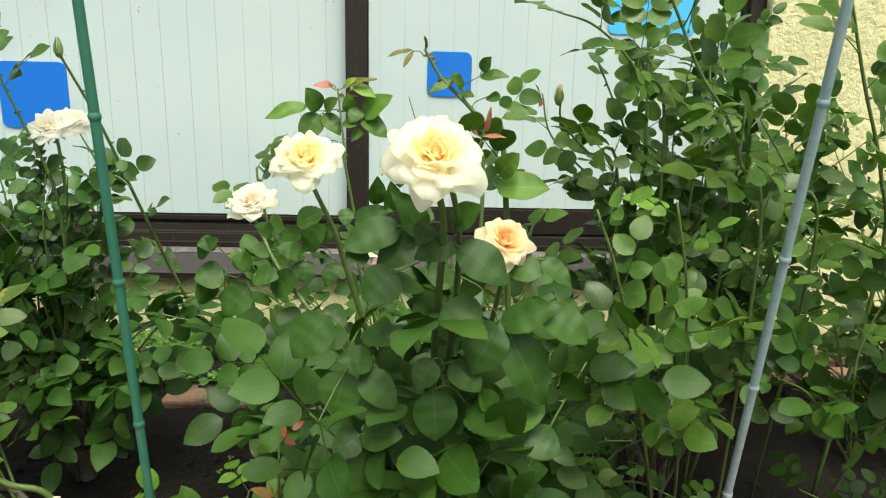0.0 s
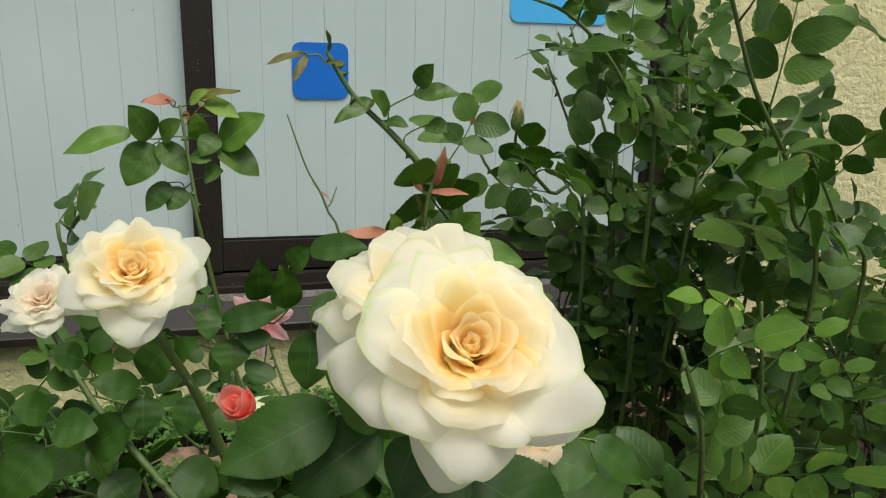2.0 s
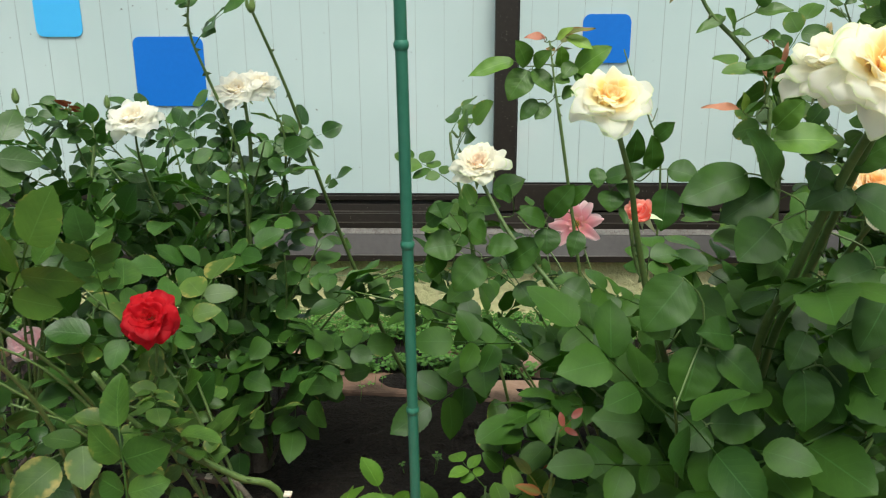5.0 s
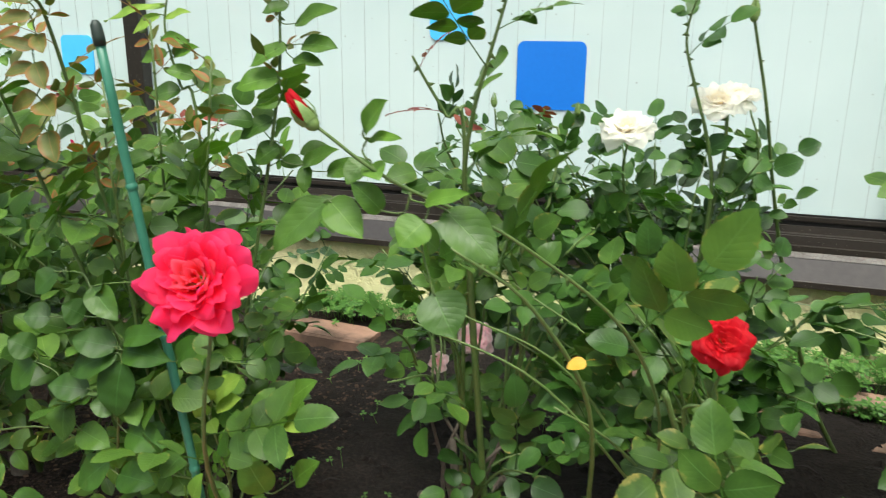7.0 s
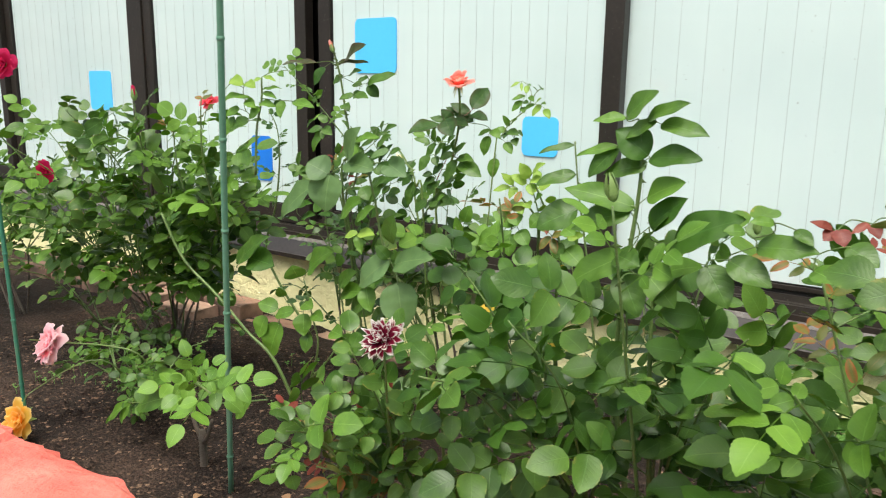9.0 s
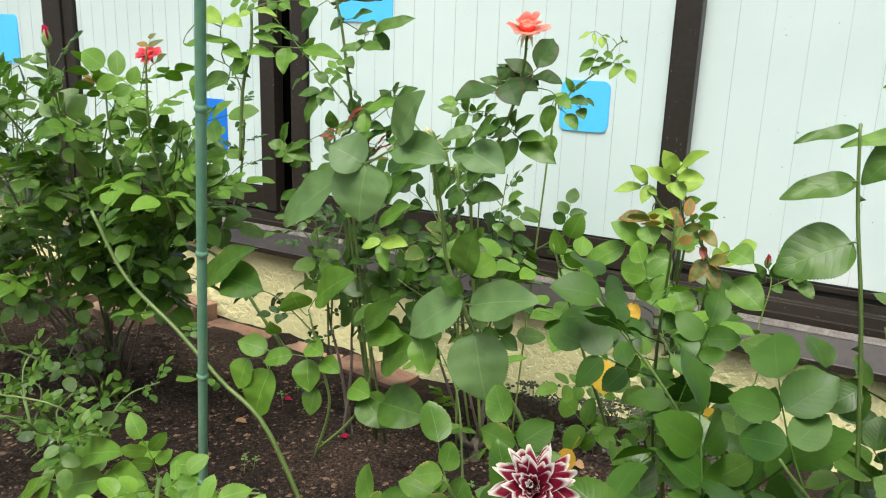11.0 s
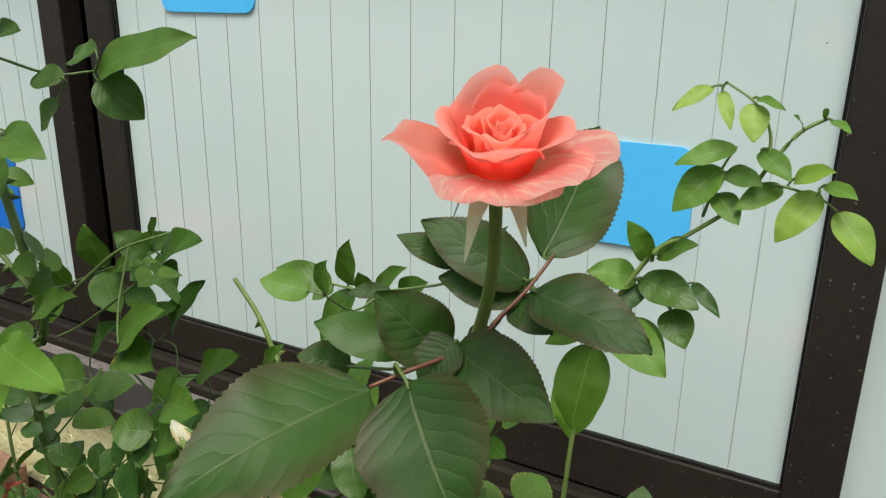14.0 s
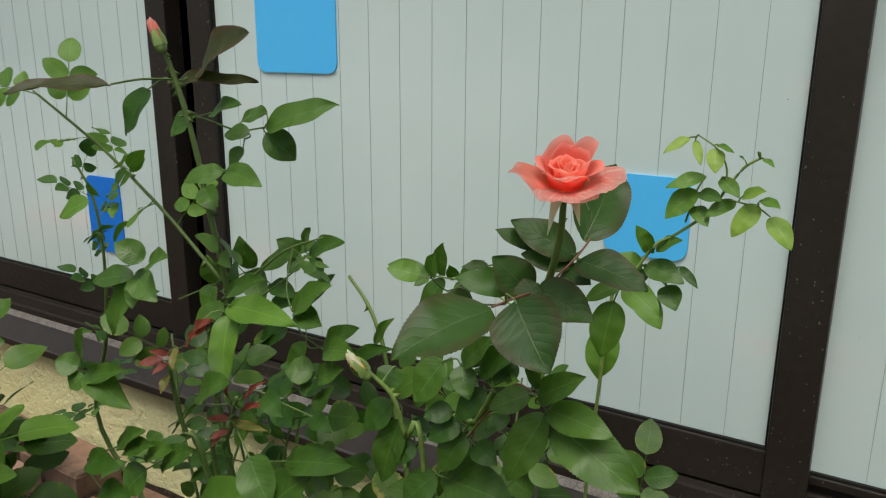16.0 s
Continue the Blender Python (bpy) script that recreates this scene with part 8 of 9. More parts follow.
blade(coral_bush, (-2.157, -0.470, 0.588), (-2.144, -0.482, 0.570), 0.0190, 'mid')
blade(coral_bush, (-2.171, -0.470, 0.588), (-2.190, -0.482, 0.556), 0.0271, 'mid')
blade(coral_bush, (-2.213, -0.470, 0.574), (-2.215, -0.482, 0.559), 0.0232, 'dark')
blade(coral_bush, (-2.156, -0.470, 0.589), (-2.126, -0.482, 0.619), 0.0183, 'mid')
blade(coral_bush, (-2.143, -0.470, 0.586), (-2.107, -0.482, 0.616), 0.0215, 'dark')
blade(coral_bush, (-2.135, -0.470, 0.583), (-2.107, -0.482, 0.593), 0.0138, 'light')
blade(coral_bush, (-2.137, -0.470, 0.574), (-2.155, -0.482, 0.550), 0.0181, 'dark')
blade(coral_bush, (-2.156, -0.470, 0.543), (-2.178, -0.482, 0.529), 0.0187, 'dark')
blade(coral_bush, (-2.153, -0.470, 0.536), (-2.167, -0.482, 0.506), 0.0238, 'mid')
blade(coral_bush, (-2.177, -0.470, 0.495), (-2.201, -0.482, 0.468), 0.0264, 'mid')
blade(coral_bush, (-2.168, -0.470, 0.494), (-2.107, -0.482, 0.499), 0.0390, 'mid')
blade(coral_bush, (-2.210, -0.470, 0.531), (-2.222, -0.482, 0.478), 0.0267, 'mid')
blade(coral_bush, (-2.217, -0.470, 0.544), (-2.235, -0.482, 0.521), 0.0237, 'dark')
blade(coral_bush, (-2.113, -0.470, 0.599), (-2.125, -0.482, 0.585), 0.0167, 'dark')
blade(coral_bush, (-2.163, -0.470, 0.551), (-2.181, -0.482, 0.547), 0.0166, 'dark')
blade(coral_bush, (-2.118, -0.470, 0.560), (-2.130, -0.482, 0.550), 0.0137, 'dark')
blade(coral_bush, (-2.197, -0.470, 0.516), (-2.207, -0.482, 0.501), 0.0190, 'dark')
blade(coral_bush, (-2.145, -0.470, 0.529), (-2.121, -0.482, 0.526), 0.0180, 'dark')
cane(coral_bush, [(-2.200, -0.420, 0.000), (-2.188, -0.470, 0.493), (-2.200, -0.477, 0.522), (-2.207, -0.483, 0.556), (-2.224, -0.490, 0.575)], start=2, r0=0.0024, r1=0.0016, thorns=2, mat_=M_STEM_FRESH)
cane(coral_bush, [(-2.145, -0.480, 0.539), (-2.124, -0.488, 0.569), (-2.103, -0.495, 0.596), (-2.085, -0.502, 0.595), (-2.070, -0.510, 0.586)], start=2, r0=0.0009, r1=0.0007, thorns=0, mat_=M_STEM_RED)
cane(coral_bush, [(-2.080, -0.500, 0.667), (-2.080, -0.485, 0.671), (-2.075, -0.471, 0.679), (-2.071, -0.456, 0.689)], start=2, r0=0.0009, r1=0.0007, thorns=0, mat_=M_STEM_RED)
cane(coral_bush, [(-2.081, -0.500, 0.667), (-2.087, -0.510, 0.665), (-2.094, -0.520, 0.663), (-2.103, -0.530, 0.659)], start=2, r0=0.0009, r1=0.0007, thorns=0, mat_=M_STEM_RED)
cane(coral_bush, [(-2.200, -0.360, 0.000), (-2.317, -0.330, 0.479), (-2.331, -0.328, 0.530), (-2.348, -0.325, 0.559), (-2.371, -0.323, 0.582)], kind='mid', size=0.6, start=2, r0=0.0024, r1=0.0016, mat_=M_STEM_FRESH)
thicket(coral_bush, 6, (-2.44, -2.19), (-0.54, -0.38), (0.24, 0.47), kinds=['mid', 'worn', 'mid'], size=0.95, gap=0.036, start=0.55)
thicket(coral_bush, 4, (-2.401, -2.004), (-0.48, -0.28), (0.38, 0.50), kinds=['mid', 'dark'], size=0.8, gap=0.034, start=0.62)
bloom(coral_bush, (-2.061, -0.527, 0.741), (0.15, -0.32, 0.93), 0.024, 'coral', CORAL_HEART + CORAL_SKIRT, 'salmon coral hybrid tea rose in full bloom', 101)
bud(coral_bush, (-2.221, -0.497, 0.576), (-0.55, -0.25, 0.75), 0.024, 'cream', 'pale yellow rose bud opening', 102, 0.6)

tall_bush = bush((-2.423, -0.423), 'tall thorny rose cane with a closed bud', 'rose bushes in the bed')
cane(tall_bush, [(-2.380, -0.420, 0.000), (-2.446, -0.440, 0.491), (-2.416, -0.446, 0.573), (-2.411, -0.451, 0.613), (-2.418, -0.457, 0.675), (-2.419, -0.463, 0.715), (-2.422, -0.469, 0.753), (-2.428, -0.474, 0.785), (-2.431, -0.480, 0.807)], kind='mid', size=0.74, start=0.4, gap=0.05, r0=0.0034, r1=0.002, thorns=34, end=0.62)
blade(tall_bush, (-2.432, -0.530, 0.778), (-2.480, -0.586, 0.777), 0.0200, 'ruddy', (0.3, -0.35, 0.9))
blade(tall_bush, (-2.414, -0.460, 0.787), (-2.349, -0.472, 0.820), 0.0400, 'ruddy')
blade(tall_bush, (-2.450, -0.460, 0.777), (-2.342, -0.472, 0.785), 0.0135, 'ruddy')
blade(tall_bush, (-2.478, -0.460, 0.770), (-2.503, -0.472, 0.730), 0.0315, 'dark')
blade(tall_bush, (-2.409, -0.392, 0.735), (-2.338, -0.376, 0.760), 0.0297, 'mid')
blade(tall_bush, (-2.408, -0.392, 0.730), (-2.387, -0.376, 0.705), 0.0287, 'mid')
blade(tall_bush, (-2.401, -0.420, 0.733), (-2.427, -0.425, 0.731), 0.0180, 'mid')
blade(tall_bush, (-2.409, -0.420, 0.719), (-2.424, -0.425, 0.700), 0.0192, 'mid')
blade(tall_bush, (-2.368, -0.480, 0.711), (-2.322, -0.492, 0.706), 0.0216, 'mid')
blade(tall_bush, (-2.371, -0.480, 0.709), (-2.406, -0.492, 0.702), 0.0190, 'mid')
blade(tall_bush, (-2.403, -0.460, 0.753), (-2.359, -0.472, 0.765), 0.0178, 'mid')
blade(tall_bush, (-2.418, -0.460, 0.690), (-2.393, -0.472, 0.675), 0.0204, 'mid')
blade(tall_bush, (-2.422, -0.460, 0.752), (-2.441, -0.472, 0.733), 0.0218, 'mid')
blade(tall_bush, (-2.406, -0.392, 0.748), (-2.459, -0.376, 0.739), 0.0190, 'mid')
cane(tall_bush, [(-2.428, -0.470, 0.750), (-2.429, -0.445, 0.746), (-2.420, -0.415, 0.734), (-2.409, -0.392, 0.735)], start=2, r0=0.001, r1=0.0008, thorns=0)
cane(tall_bush, [(-2.428, -0.474, 0.780), (-2.428, -0.505, 0.781), (-2.432, -0.530, 0.778)], start=2, r0=0.001, r1=0.0008, thorns=0)
blade(tall_bush, (-2.367, -0.400, 0.623), (-2.382, -0.412, 0.638), 0.0186, 'mid')
blade(tall_bush, (-2.360, -0.400, 0.629), (-2.344, -0.412, 0.653), 0.0184, 'mid')
blade(tall_bush, (-2.357, -0.400, 0.625), (-2.309, -0.412, 0.647), 0.0215, 'mid')
blade(tall_bush, (-2.364, -0.400, 0.618), (-2.372, -0.412, 0.608), 0.0165, 'mid')
blade(tall_bush, (-2.353, -0.400, 0.620), (-2.332, -0.412, 0.609), 0.0184, 'mid')
cane(tall_bush, [(-2.446, -0.420, 0.554), (-2.422, -0.413, 0.568), (-2.376, -0.407, 0.602), (-2.357, -0.400, 0.624)], start=2, r0=0.001, r1=0.0008, thorns=0)
cane(tall_bush, [(-2.413, -0.449, 0.600), (-2.465, -0.460, 0.657), (-2.504, -0.483, 0.710), (-2.520, -0.507, 0.742), (-2.534, -0.530, 0.770)], kind='light', size=0.5, start=0.3, gap=0.026, r0=0.0018, r1=0.0010, thorns=4)
cane(tall_bush, [(-2.422, -0.440, 0.581), (-2.377, -0.433, 0.619), (-2.355, -0.427, 0.636), (-2.322, -0.420, 0.649)], kind='mid', size=0.5, start=0.3, gap=0.05, r0=0.0014, r1=0.0008, thorns=0)
cane(tall_bush, [(-2.360, -0.440, 0.000), (-2.368, -0.520, 0.451), (-2.381, -0.530, 0.498), (-2.378, -0.540, 0.538), (-2.370, -0.550, 0.569)], start=2, r0=0.0028, r1=0.0018, thorns=6)
cane(tall_bush, [(-2.340, -0.440, 0.000), (-2.358, -0.520, 0.454), (-2.325, -0.535, 0.517), (-2.298, -0.550, 0.560)], start=2, r0=0.0026, r1=0.0016, thorns=4)
blade(tall_bush, (-2.343, -0.550, 0.598), (-2.308, -0.562, 0.623), 0.0102, 'red')
blade(tall_bush, (-2.350, -0.550, 0.589), (-2.314, -0.562, 0.616), 0.0081, 'red')
blade(tall_bush, (-2.375, -0.550, 0.572), (-2.391, -0.562, 0.570), 0.0084, 'red')
blade(tall_bush, (-2.369, -0.550, 0.578), (-2.375, -0.562, 0.584), 0.0057, 'red')
blade(tall_bush, (-2.370, -0.550, 0.571), (-2.375, -0.562, 0.565), 0.0057, 'red')
blade(tall_bush, (-2.359, -0.550, 0.586), (-2.352, -0.562, 0.574), 0.0067, 'bronze')
blade(tall_bush, (-2.304, -0.550, 0.553), (-2.296, -0.562, 0.577), 0.0054, 'red')
blade(tall_bush, (-2.293, -0.550, 0.560), (-2.259, -0.562, 0.588), 0.0043, 'red')
blade(tall_bush, (-2.296, -0.550, 0.551), (-2.251, -0.562, 0.574), 0.0050, 'red')
blade(tall_bush, (-2.308, -0.550, 0.541), (-2.318, -0.562, 0.543), 0.0058, 'red')
blade(tall_bush, (-2.303, -0.550, 0.539), (-2.261, -0.562, 0.550), 0.0065, 'bronze')
blade(tall_bush, (-2.309, -0.550, 0.531), (-2.317, -0.562, 0.527), 0.0055, 'red')
blade(tall_bush, (-2.314, -0.550, 0.531), (-2.315, -0.562, 0.521), 0.0052, 'red')
blade(tall_bush, (-2.371, -0.550, 0.561), (-2.367, -0.562, 0.551), 0.0077, 'bronze')
blade(tall_bush, (-2.333, -0.520, 0.609), (-2.315, -0.550, 0.564), 0.0248, 'light')
blade(tall_bush, (-2.333, -0.520, 0.616), (-2.245, -0.550, 0.630), 0.0232, 'light')
blade(tall_bush, (-2.401, -0.460, 0.596), (-2.346, -0.472, 0.623), 0.0186, 'mid')
blade(tall_bush, (-2.402, -0.460, 0.585), (-2.434, -0.472, 0.565), 0.0205, 'mid')
blade(tall_bush, (-2.324, -0.460, 0.595), (-2.276, -0.472, 0.629), 0.0241, 'mid')
blade(tall_bush, (-2.321, -0.460, 0.594), (-2.284, -0.472, 0.594), 0.0215, 'mid')
blade(tall_bush, (-2.292, -0.460, 0.567), (-2.253, -0.472, 0.578), 0.0213, 'mid')
blade(tall_bush, (-2.303, -0.460, 0.545), (-2.324, -0.472, 0.546), 0.0242, 'mid')
blade(tall_bush, (-2.301, -0.460, 0.539), (-2.264, -0.472, 0.561), 0.0201, 'mid')
blade(tall_bush, (-2.309, -0.460, 0.536), (-2.303, -0.472, 0.528), 0.0127, 'mid')
blade(tall_bush, (-2.430, -0.560, 0.488), (-2.383, -0.572, 0.520), 0.0173, 'mid')
blade(tall_bush, (-2.424, -0.560, 0.488), (-2.372, -0.572, 0.511), 0.0172, 'mid')
blade(tall_bush, (-2.396, -0.560, 0.476), (-2.411, -0.572, 0.457), 0.0298, 'mid')
blade(tall_bush, (-2.474, -0.560, 0.463), (-2.419, -0.572, 0.477), 0.0225, 'dark')
blade(tall_bush, (-2.460, -0.560, 0.438), (-2.409, -0.572, 0.453), 0.0225, 'dark')
blade(tall_bush, (-2.397, -0.560, 0.488), (-2.350, -0.572, 0.515), 0.0168, 'mid')
blade(tall_bush, (-2.379, -0.560, 0.485), (-2.327, -0.572, 0.521), 0.0205, 'mid')
blade(tall_bush, (-2.329, -0.560, 0.558), (-2.284, -0.572, 0.586), 0.0225, 'mid')
blade(tall_bush, (-2.247, -0.560, 0.529), (-2.179, -0.572, 0.554), 0.0204, 'mid')
blade(tall_bush, (-2.279, -0.560, 0.523), (-2.250, -0.572, 0.499), 0.0295, 'mid')
blade(tall_bush, (-2.269, -0.560, 0.480), (-2.216, -0.572, 0.535), 0.0371, 'mid')
blade(tall_bush, (-2.343, -0.560, 0.452), (-2.264, -0.572, 0.507), 0.0404, 'light')
blade(tall_bush, (-2.220, -0.560, 0.571), (-2.194, -0.572, 0.573), 0.0128, 'dark')
blade(tall_bush, (-2.261, -0.560, 0.577), (-2.234, -0.572, 0.572), 0.0147, 'dark')
cane(tall_bush, [(-2.780, -0.220, 0.000), (-2.915, -0.260, 0.230), (-2.862, -0.270, 0.394), (-2.831, -0.280, 0.521), (-2.825, -0.290, 0.610), (-2.846, -0.300, 0.664)], kind='grey', size=0.56, start=0.4, gap=0.028, r0=0.004)
blade(tall_bush, (-2.468, -0.360, 0.584), (-2.473, -0.372, 0.619), 0.0246, 'mid')
blade(tall_bush, (-2.458, -0.360, 0.586), (-2.365, -0.372, 0.631), 0.0236, 'mid')
blade(tall_bush, (-2.472, -0.360, 0.581), (-2.443, -0.372, 0.557), 0.0297, 'mid')
blade(tall_bush, (-2.520, -0.360, 0.559), (-2.523, -0.372, 0.592), 0.0260, 'mid')
blade(tall_bush, (-2.526, -0.360, 0.557), (-2.532, -0.372, 0.528), 0.0253, 'mid')
blade(tall_bush, (-2.444, -0.360, 0.572), (-2.400, -0.372, 0.570), 0.0202, 'dark')
blade(tall_bush, (-2.456, -0.360, 0.537), (-2.383, -0.372, 0.577), 0.0192, 'dark')
blade(tall_bush, (-2.405, -0.360, 0.546), (-2.355, -0.372, 0.599), 0.0223, 'dark')
blade(tall_bush, (-2.499, -0.360, 0.507), (-2.451, -0.372, 0.546), 0.0219, 'dark')
blade(tall_bush, (-2.424, -0.360, 0.528), (-2.455, -0.372, 0.508), 0.0261, 'dark')
blade(tall_bush, (-2.512, -0.360, 0.478), (-2.567, -0.372, 0.465), 0.0449, 'mid')
blade(tall_bush, (-2.501, -0.360, 0.479), (-2.466, -0.372, 0.469), 0.0214, 'dark')
blade(tall_bush, (-2.399, -0.360, 0.516), (-2.416, -0.372, 0.488), 0.0209, 'mid')
blade(tall_bush, (-2.379, -0.360, 0.516), (-2.327, -0.372, 0.552), 0.0229, 'mid')
blade(tall_bush, (-2.368, -0.360, 0.497), (-2.382, -0.372, 0.478), 0.0198, 'dark')
blade(tall_bush, (-2.472, -0.360, 0.438), (-2.409, -0.372, 0.468), 0.0160, 'mid')
blade(tall_bush, (-2.347, -0.360, 0.510), (-2.289, -0.372, 0.539), 0.0170, 'dark')
blade(tall_bush, (-2.314, -0.360, 0.533), (-2.286, -0.372, 0.568), 0.0140, 'mid')
cane(tall_bush, [(-2.585, -0.360, 0.530), (-2.526, -0.360, 0.557), (-2.460, -0.360, 0.586)], start=2, r0=0.001, r1=0.0007, thorns=0)
thicket(tall_bush, 6, (-2.604, -2.301), (-0.5, -0.26), (0.26, 0.56), kinds=['mid', 'grey'], size=0.7, gap=0.036, start=0.55)
thicket(tall_bush, 2, (-2.828, -2.564), (-0.36, -0.2), (0.12, 0.34), kinds=['grey'], size=0.56, gap=0.040, start=0.4)
bud(tall_bush, (-2.431, -0.481, 0.806), (-0.35, -0.1, 1), 0.025, 'coral', 'pointed closed rose bud on a thorny stem', 111, 0.95)

left_bush = bush((-2.96, -0.563), 'broad rose bush with many light green leaves', 'rose bushes in the bed')
trunk(left_bush, 0.12, 0.016, (0, 0), 3)
cane(left_bush, [(-2.200, -0.780, 0.000), (-2.287, -0.800, 0.194), (-2.359, -0.812, 0.255), (-2.430, -0.825, 0.320), (-2.512, -0.838, 0.384), (-2.559, -0.850, 0.474)], kind='mid', size=0.60, start=0.5, gap=0.069, r0=0.0036, r1=0.0024, thorns=10)
thicket(left_bush, 21, (-3.524, -2.72), (-0.9, -0.52), (0.30, 0.68), kinds=['mid', 'light', 'mid', 'light'], size=0.88, gap=0.039, start=0.35)
thicket(left_bush, 6, (-3.512, -2.76), (-0.92, -0.6), (0.06, 0.3), kinds=['mid', 'worn'], size=0.66, gap=0.041, start=0.35)
cane(left_bush, [(-2.950, -0.550, 0.000), (-3.052, -0.422, 0.374), (-3.103, -0.306, 0.669)], kind='mid', size=0.60, start=0.5, gap=0.041, end=0.95)
cane(left_bush, [(-3.384, -0.576, 0.441), (-3.192, -0.652, 0.576), (-3.020, -0.684, 0.619), (-2.785, -0.629, 0.522)], kind='mid', size=0.50, start=0.1, gap=0.057, r0=0.003, r1=0.0015)
cane(left_bush, [(-2.950, -0.550, 0.000), (-2.833, -0.682, 0.404), (-2.771, -0.757, 0.689)], kind='mid', size=0.60, start=0.4, gap=0.046, end=0.95)
blade(left_bush, (-2.247, -0.850, 0.721), (-2.192, -0.862, 0.725), 0.0079, 'light')
blade(left_bush, (-2.245, -0.850, 0.716), (-2.203, -0.862, 0.708), 0.0111, 'light')
blade(left_bush, (-2.257, -0.850, 0.698), (-2.207, -0.862, 0.695), 0.0154, 'light')
blade(left_bush, (-2.175, -0.850, 0.702), (-2.117, -0.862, 0.696), 0.0174, 'light')
blade(left_bush, (-2.199, -0.850, 0.703), (-2.195, -0.862, 0.675), 0.0200, 'light')
blade(left_bush, (-2.359, -0.850, 0.703), (-2.272, -0.862, 0.711), 0.0149, 'light')
blade(left_bush, (-2.330, -0.850, 0.738), (-2.283, -0.862, 0.729), 0.0227, 'lime')
blade(left_bush, (-2.290, -0.850, 0.732), (-2.253, -0.862, 0.725), 0.0180, 'lime')
blade(left_bush, (-2.250, -0.850, 0.739), (-2.258, -0.862, 0.733), 0.0110, 'lime')
blade(left_bush, (-2.243, -0.850, 0.743), (-2.203, -0.862, 0.736), 0.0086, 'lime')
blade(left_bush, (-2.206, -0.850, 0.750), (-2.183, -0.862, 0.742), 0.0113, 'light')
blade(left_bush, (-2.177, -0.850, 0.751), (-2.157, -0.862, 0.744), 0.0110, 'light')
blade(left_bush, (-2.255, -0.850, 0.690), (-2.271, -0.862, 0.670), 0.0244, 'light')
blade(left_bush, (-2.309, -0.850, 0.686), (-2.334, -0.862, 0.675), 0.0213, 'light')
blade(left_bush, (-2.293, -0.850, 0.702), (-2.255, -0.862, 0.691), 0.0183, 'light')
blade(left_bush, (-2.287, -0.850, 0.667), (-2.326, -0.862, 0.652), 0.0279, 'mid')
blade(left_bush, (-2.326, -0.850, 0.672), (-2.336, -0.862, 0.638), 0.0243, 'light')
cane(left_bush, [(-2.273, -0.850, 0.572), (-2.266, -0.850, 0.652), (-2.251, -0.850, 0.702), (-2.249, -0.850, 0.740)], start=2, r0=0.0022, r1=0.0016, thorns=4)
cane(left_bush, [(-2.253, -0.850, 0.706), (-2.221, -0.850, 0.703), (-2.175, -0.850, 0.702)], start=2, r0=0.001, r1=0.0008, thorns=0)
blade(left_bush, (-2.394, -0.556, 0.639), (-2.431, -0.566, 0.632), 0.0182, 'mid')
blade(left_bush, (-2.394, -0.556, 0.637), (-2.418, -0.566, 0.589), 0.0247, 'mid')
blade(left_bush, (-2.391, -0.556, 0.641), (-2.359, -0.566, 0.628), 0.0221, 'mid')
blade(left_bush, (-2.378, -0.556, 0.654), (-2.398, -0.566, 0.666), 0.0192, 'mid')
blade(left_bush, (-2.374, -0.556, 0.652), (-2.343, -0.566, 0.664), 0.0179, 'mid')
blade(left_bush, (-2.388, -0.556, 0.636), (-2.386, -0.566, 0.617), 0.0168, 'mid')
blade(left_bush, (-2.438, -0.556, 0.691), (-2.463, -0.566, 0.678), 0.0195, 'light')
blade(left_bush, (-2.423, -0.556, 0.696), (-2.421, -0.566, 0.708), 0.0130, 'light')
blade(left_bush, (-2.411, -0.556, 0.699), (-2.387, -0.566, 0.709), 0.0116, 'mid')
blade(left_bush, (-2.404, -0.556, 0.693), (-2.396, -0.566, 0.685), 0.0090, 'light')
blade(left_bush, (-2.468, -0.556, 0.538), (-2.406, -0.566, 0.563), 0.0181, 'mid')
blade(left_bush, (-2.467, -0.556, 0.546), (-2.404, -0.566, 0.531), 0.0250, 'mid')
blade(left_bush, (-2.471, -0.556, 0.552), (-2.453, -0.566, 0.587), 0.0236, 'mid')
blade(left_bush, (-2.477, -0.556, 0.545), (-2.494, -0.566, 0.551), 0.0209, 'mid')
blade(left_bush, (-2.472, -0.556, 0.539), (-2.478, -0.566, 0.529), 0.0237, 'mid')
thicket(left_bush, 15, (-2.86, -2.50), (-0.70, -0.57), (0.38, 0.64), kinds=['light', 'mid', 'light'], size=0.92, gap=0.036, start=0.35)
thicket(left_bush, 2, (-2.702, -2.517), (-0.8, -0.58), (0.4, 0.58), kinds=['mid', 'dark'], size=0.72, gap=0.039, start=0.35)
cane(left_bush, [(-2.62, -0.66, 0.420), (-2.60, -0.71, 0.560), (-2.59, -0.72, 0.650), (-2.585, -0.72, 0.700)], kind='light', size=0.85, start=0.3, gap=0.034, tip='bronze', tips=2)
cane(left_bush, [(-2.70, -0.66, 0.400), (-2.72, -0.69, 0.540), (-2.715, -0.70, 0.650)], kind='light', size=0.85, start=0.3, gap=0.034, tip='bronze', tips=1)
bloom(left_bush, (-3.103, -0.299, 0.684), (0.1, -0.5, 0.8), 0.034, 'rosepink', LOOSE, 'pink coral rose near the window', 121, ruffle=1.6)
bud(left_bush, (-2.767, -0.758, 0.697), (-0.1, 0, 1), 0.03, 'magenta', 'dark pink rose bud', 122, 0.7)
bloom(left_bush, (-3.202, -0.750, 0.503), (0.2, -0.95, -0.1), 0.036, 'magenta', LOOSE, 'drooping magenta rose', 123, ruffle=1.5)

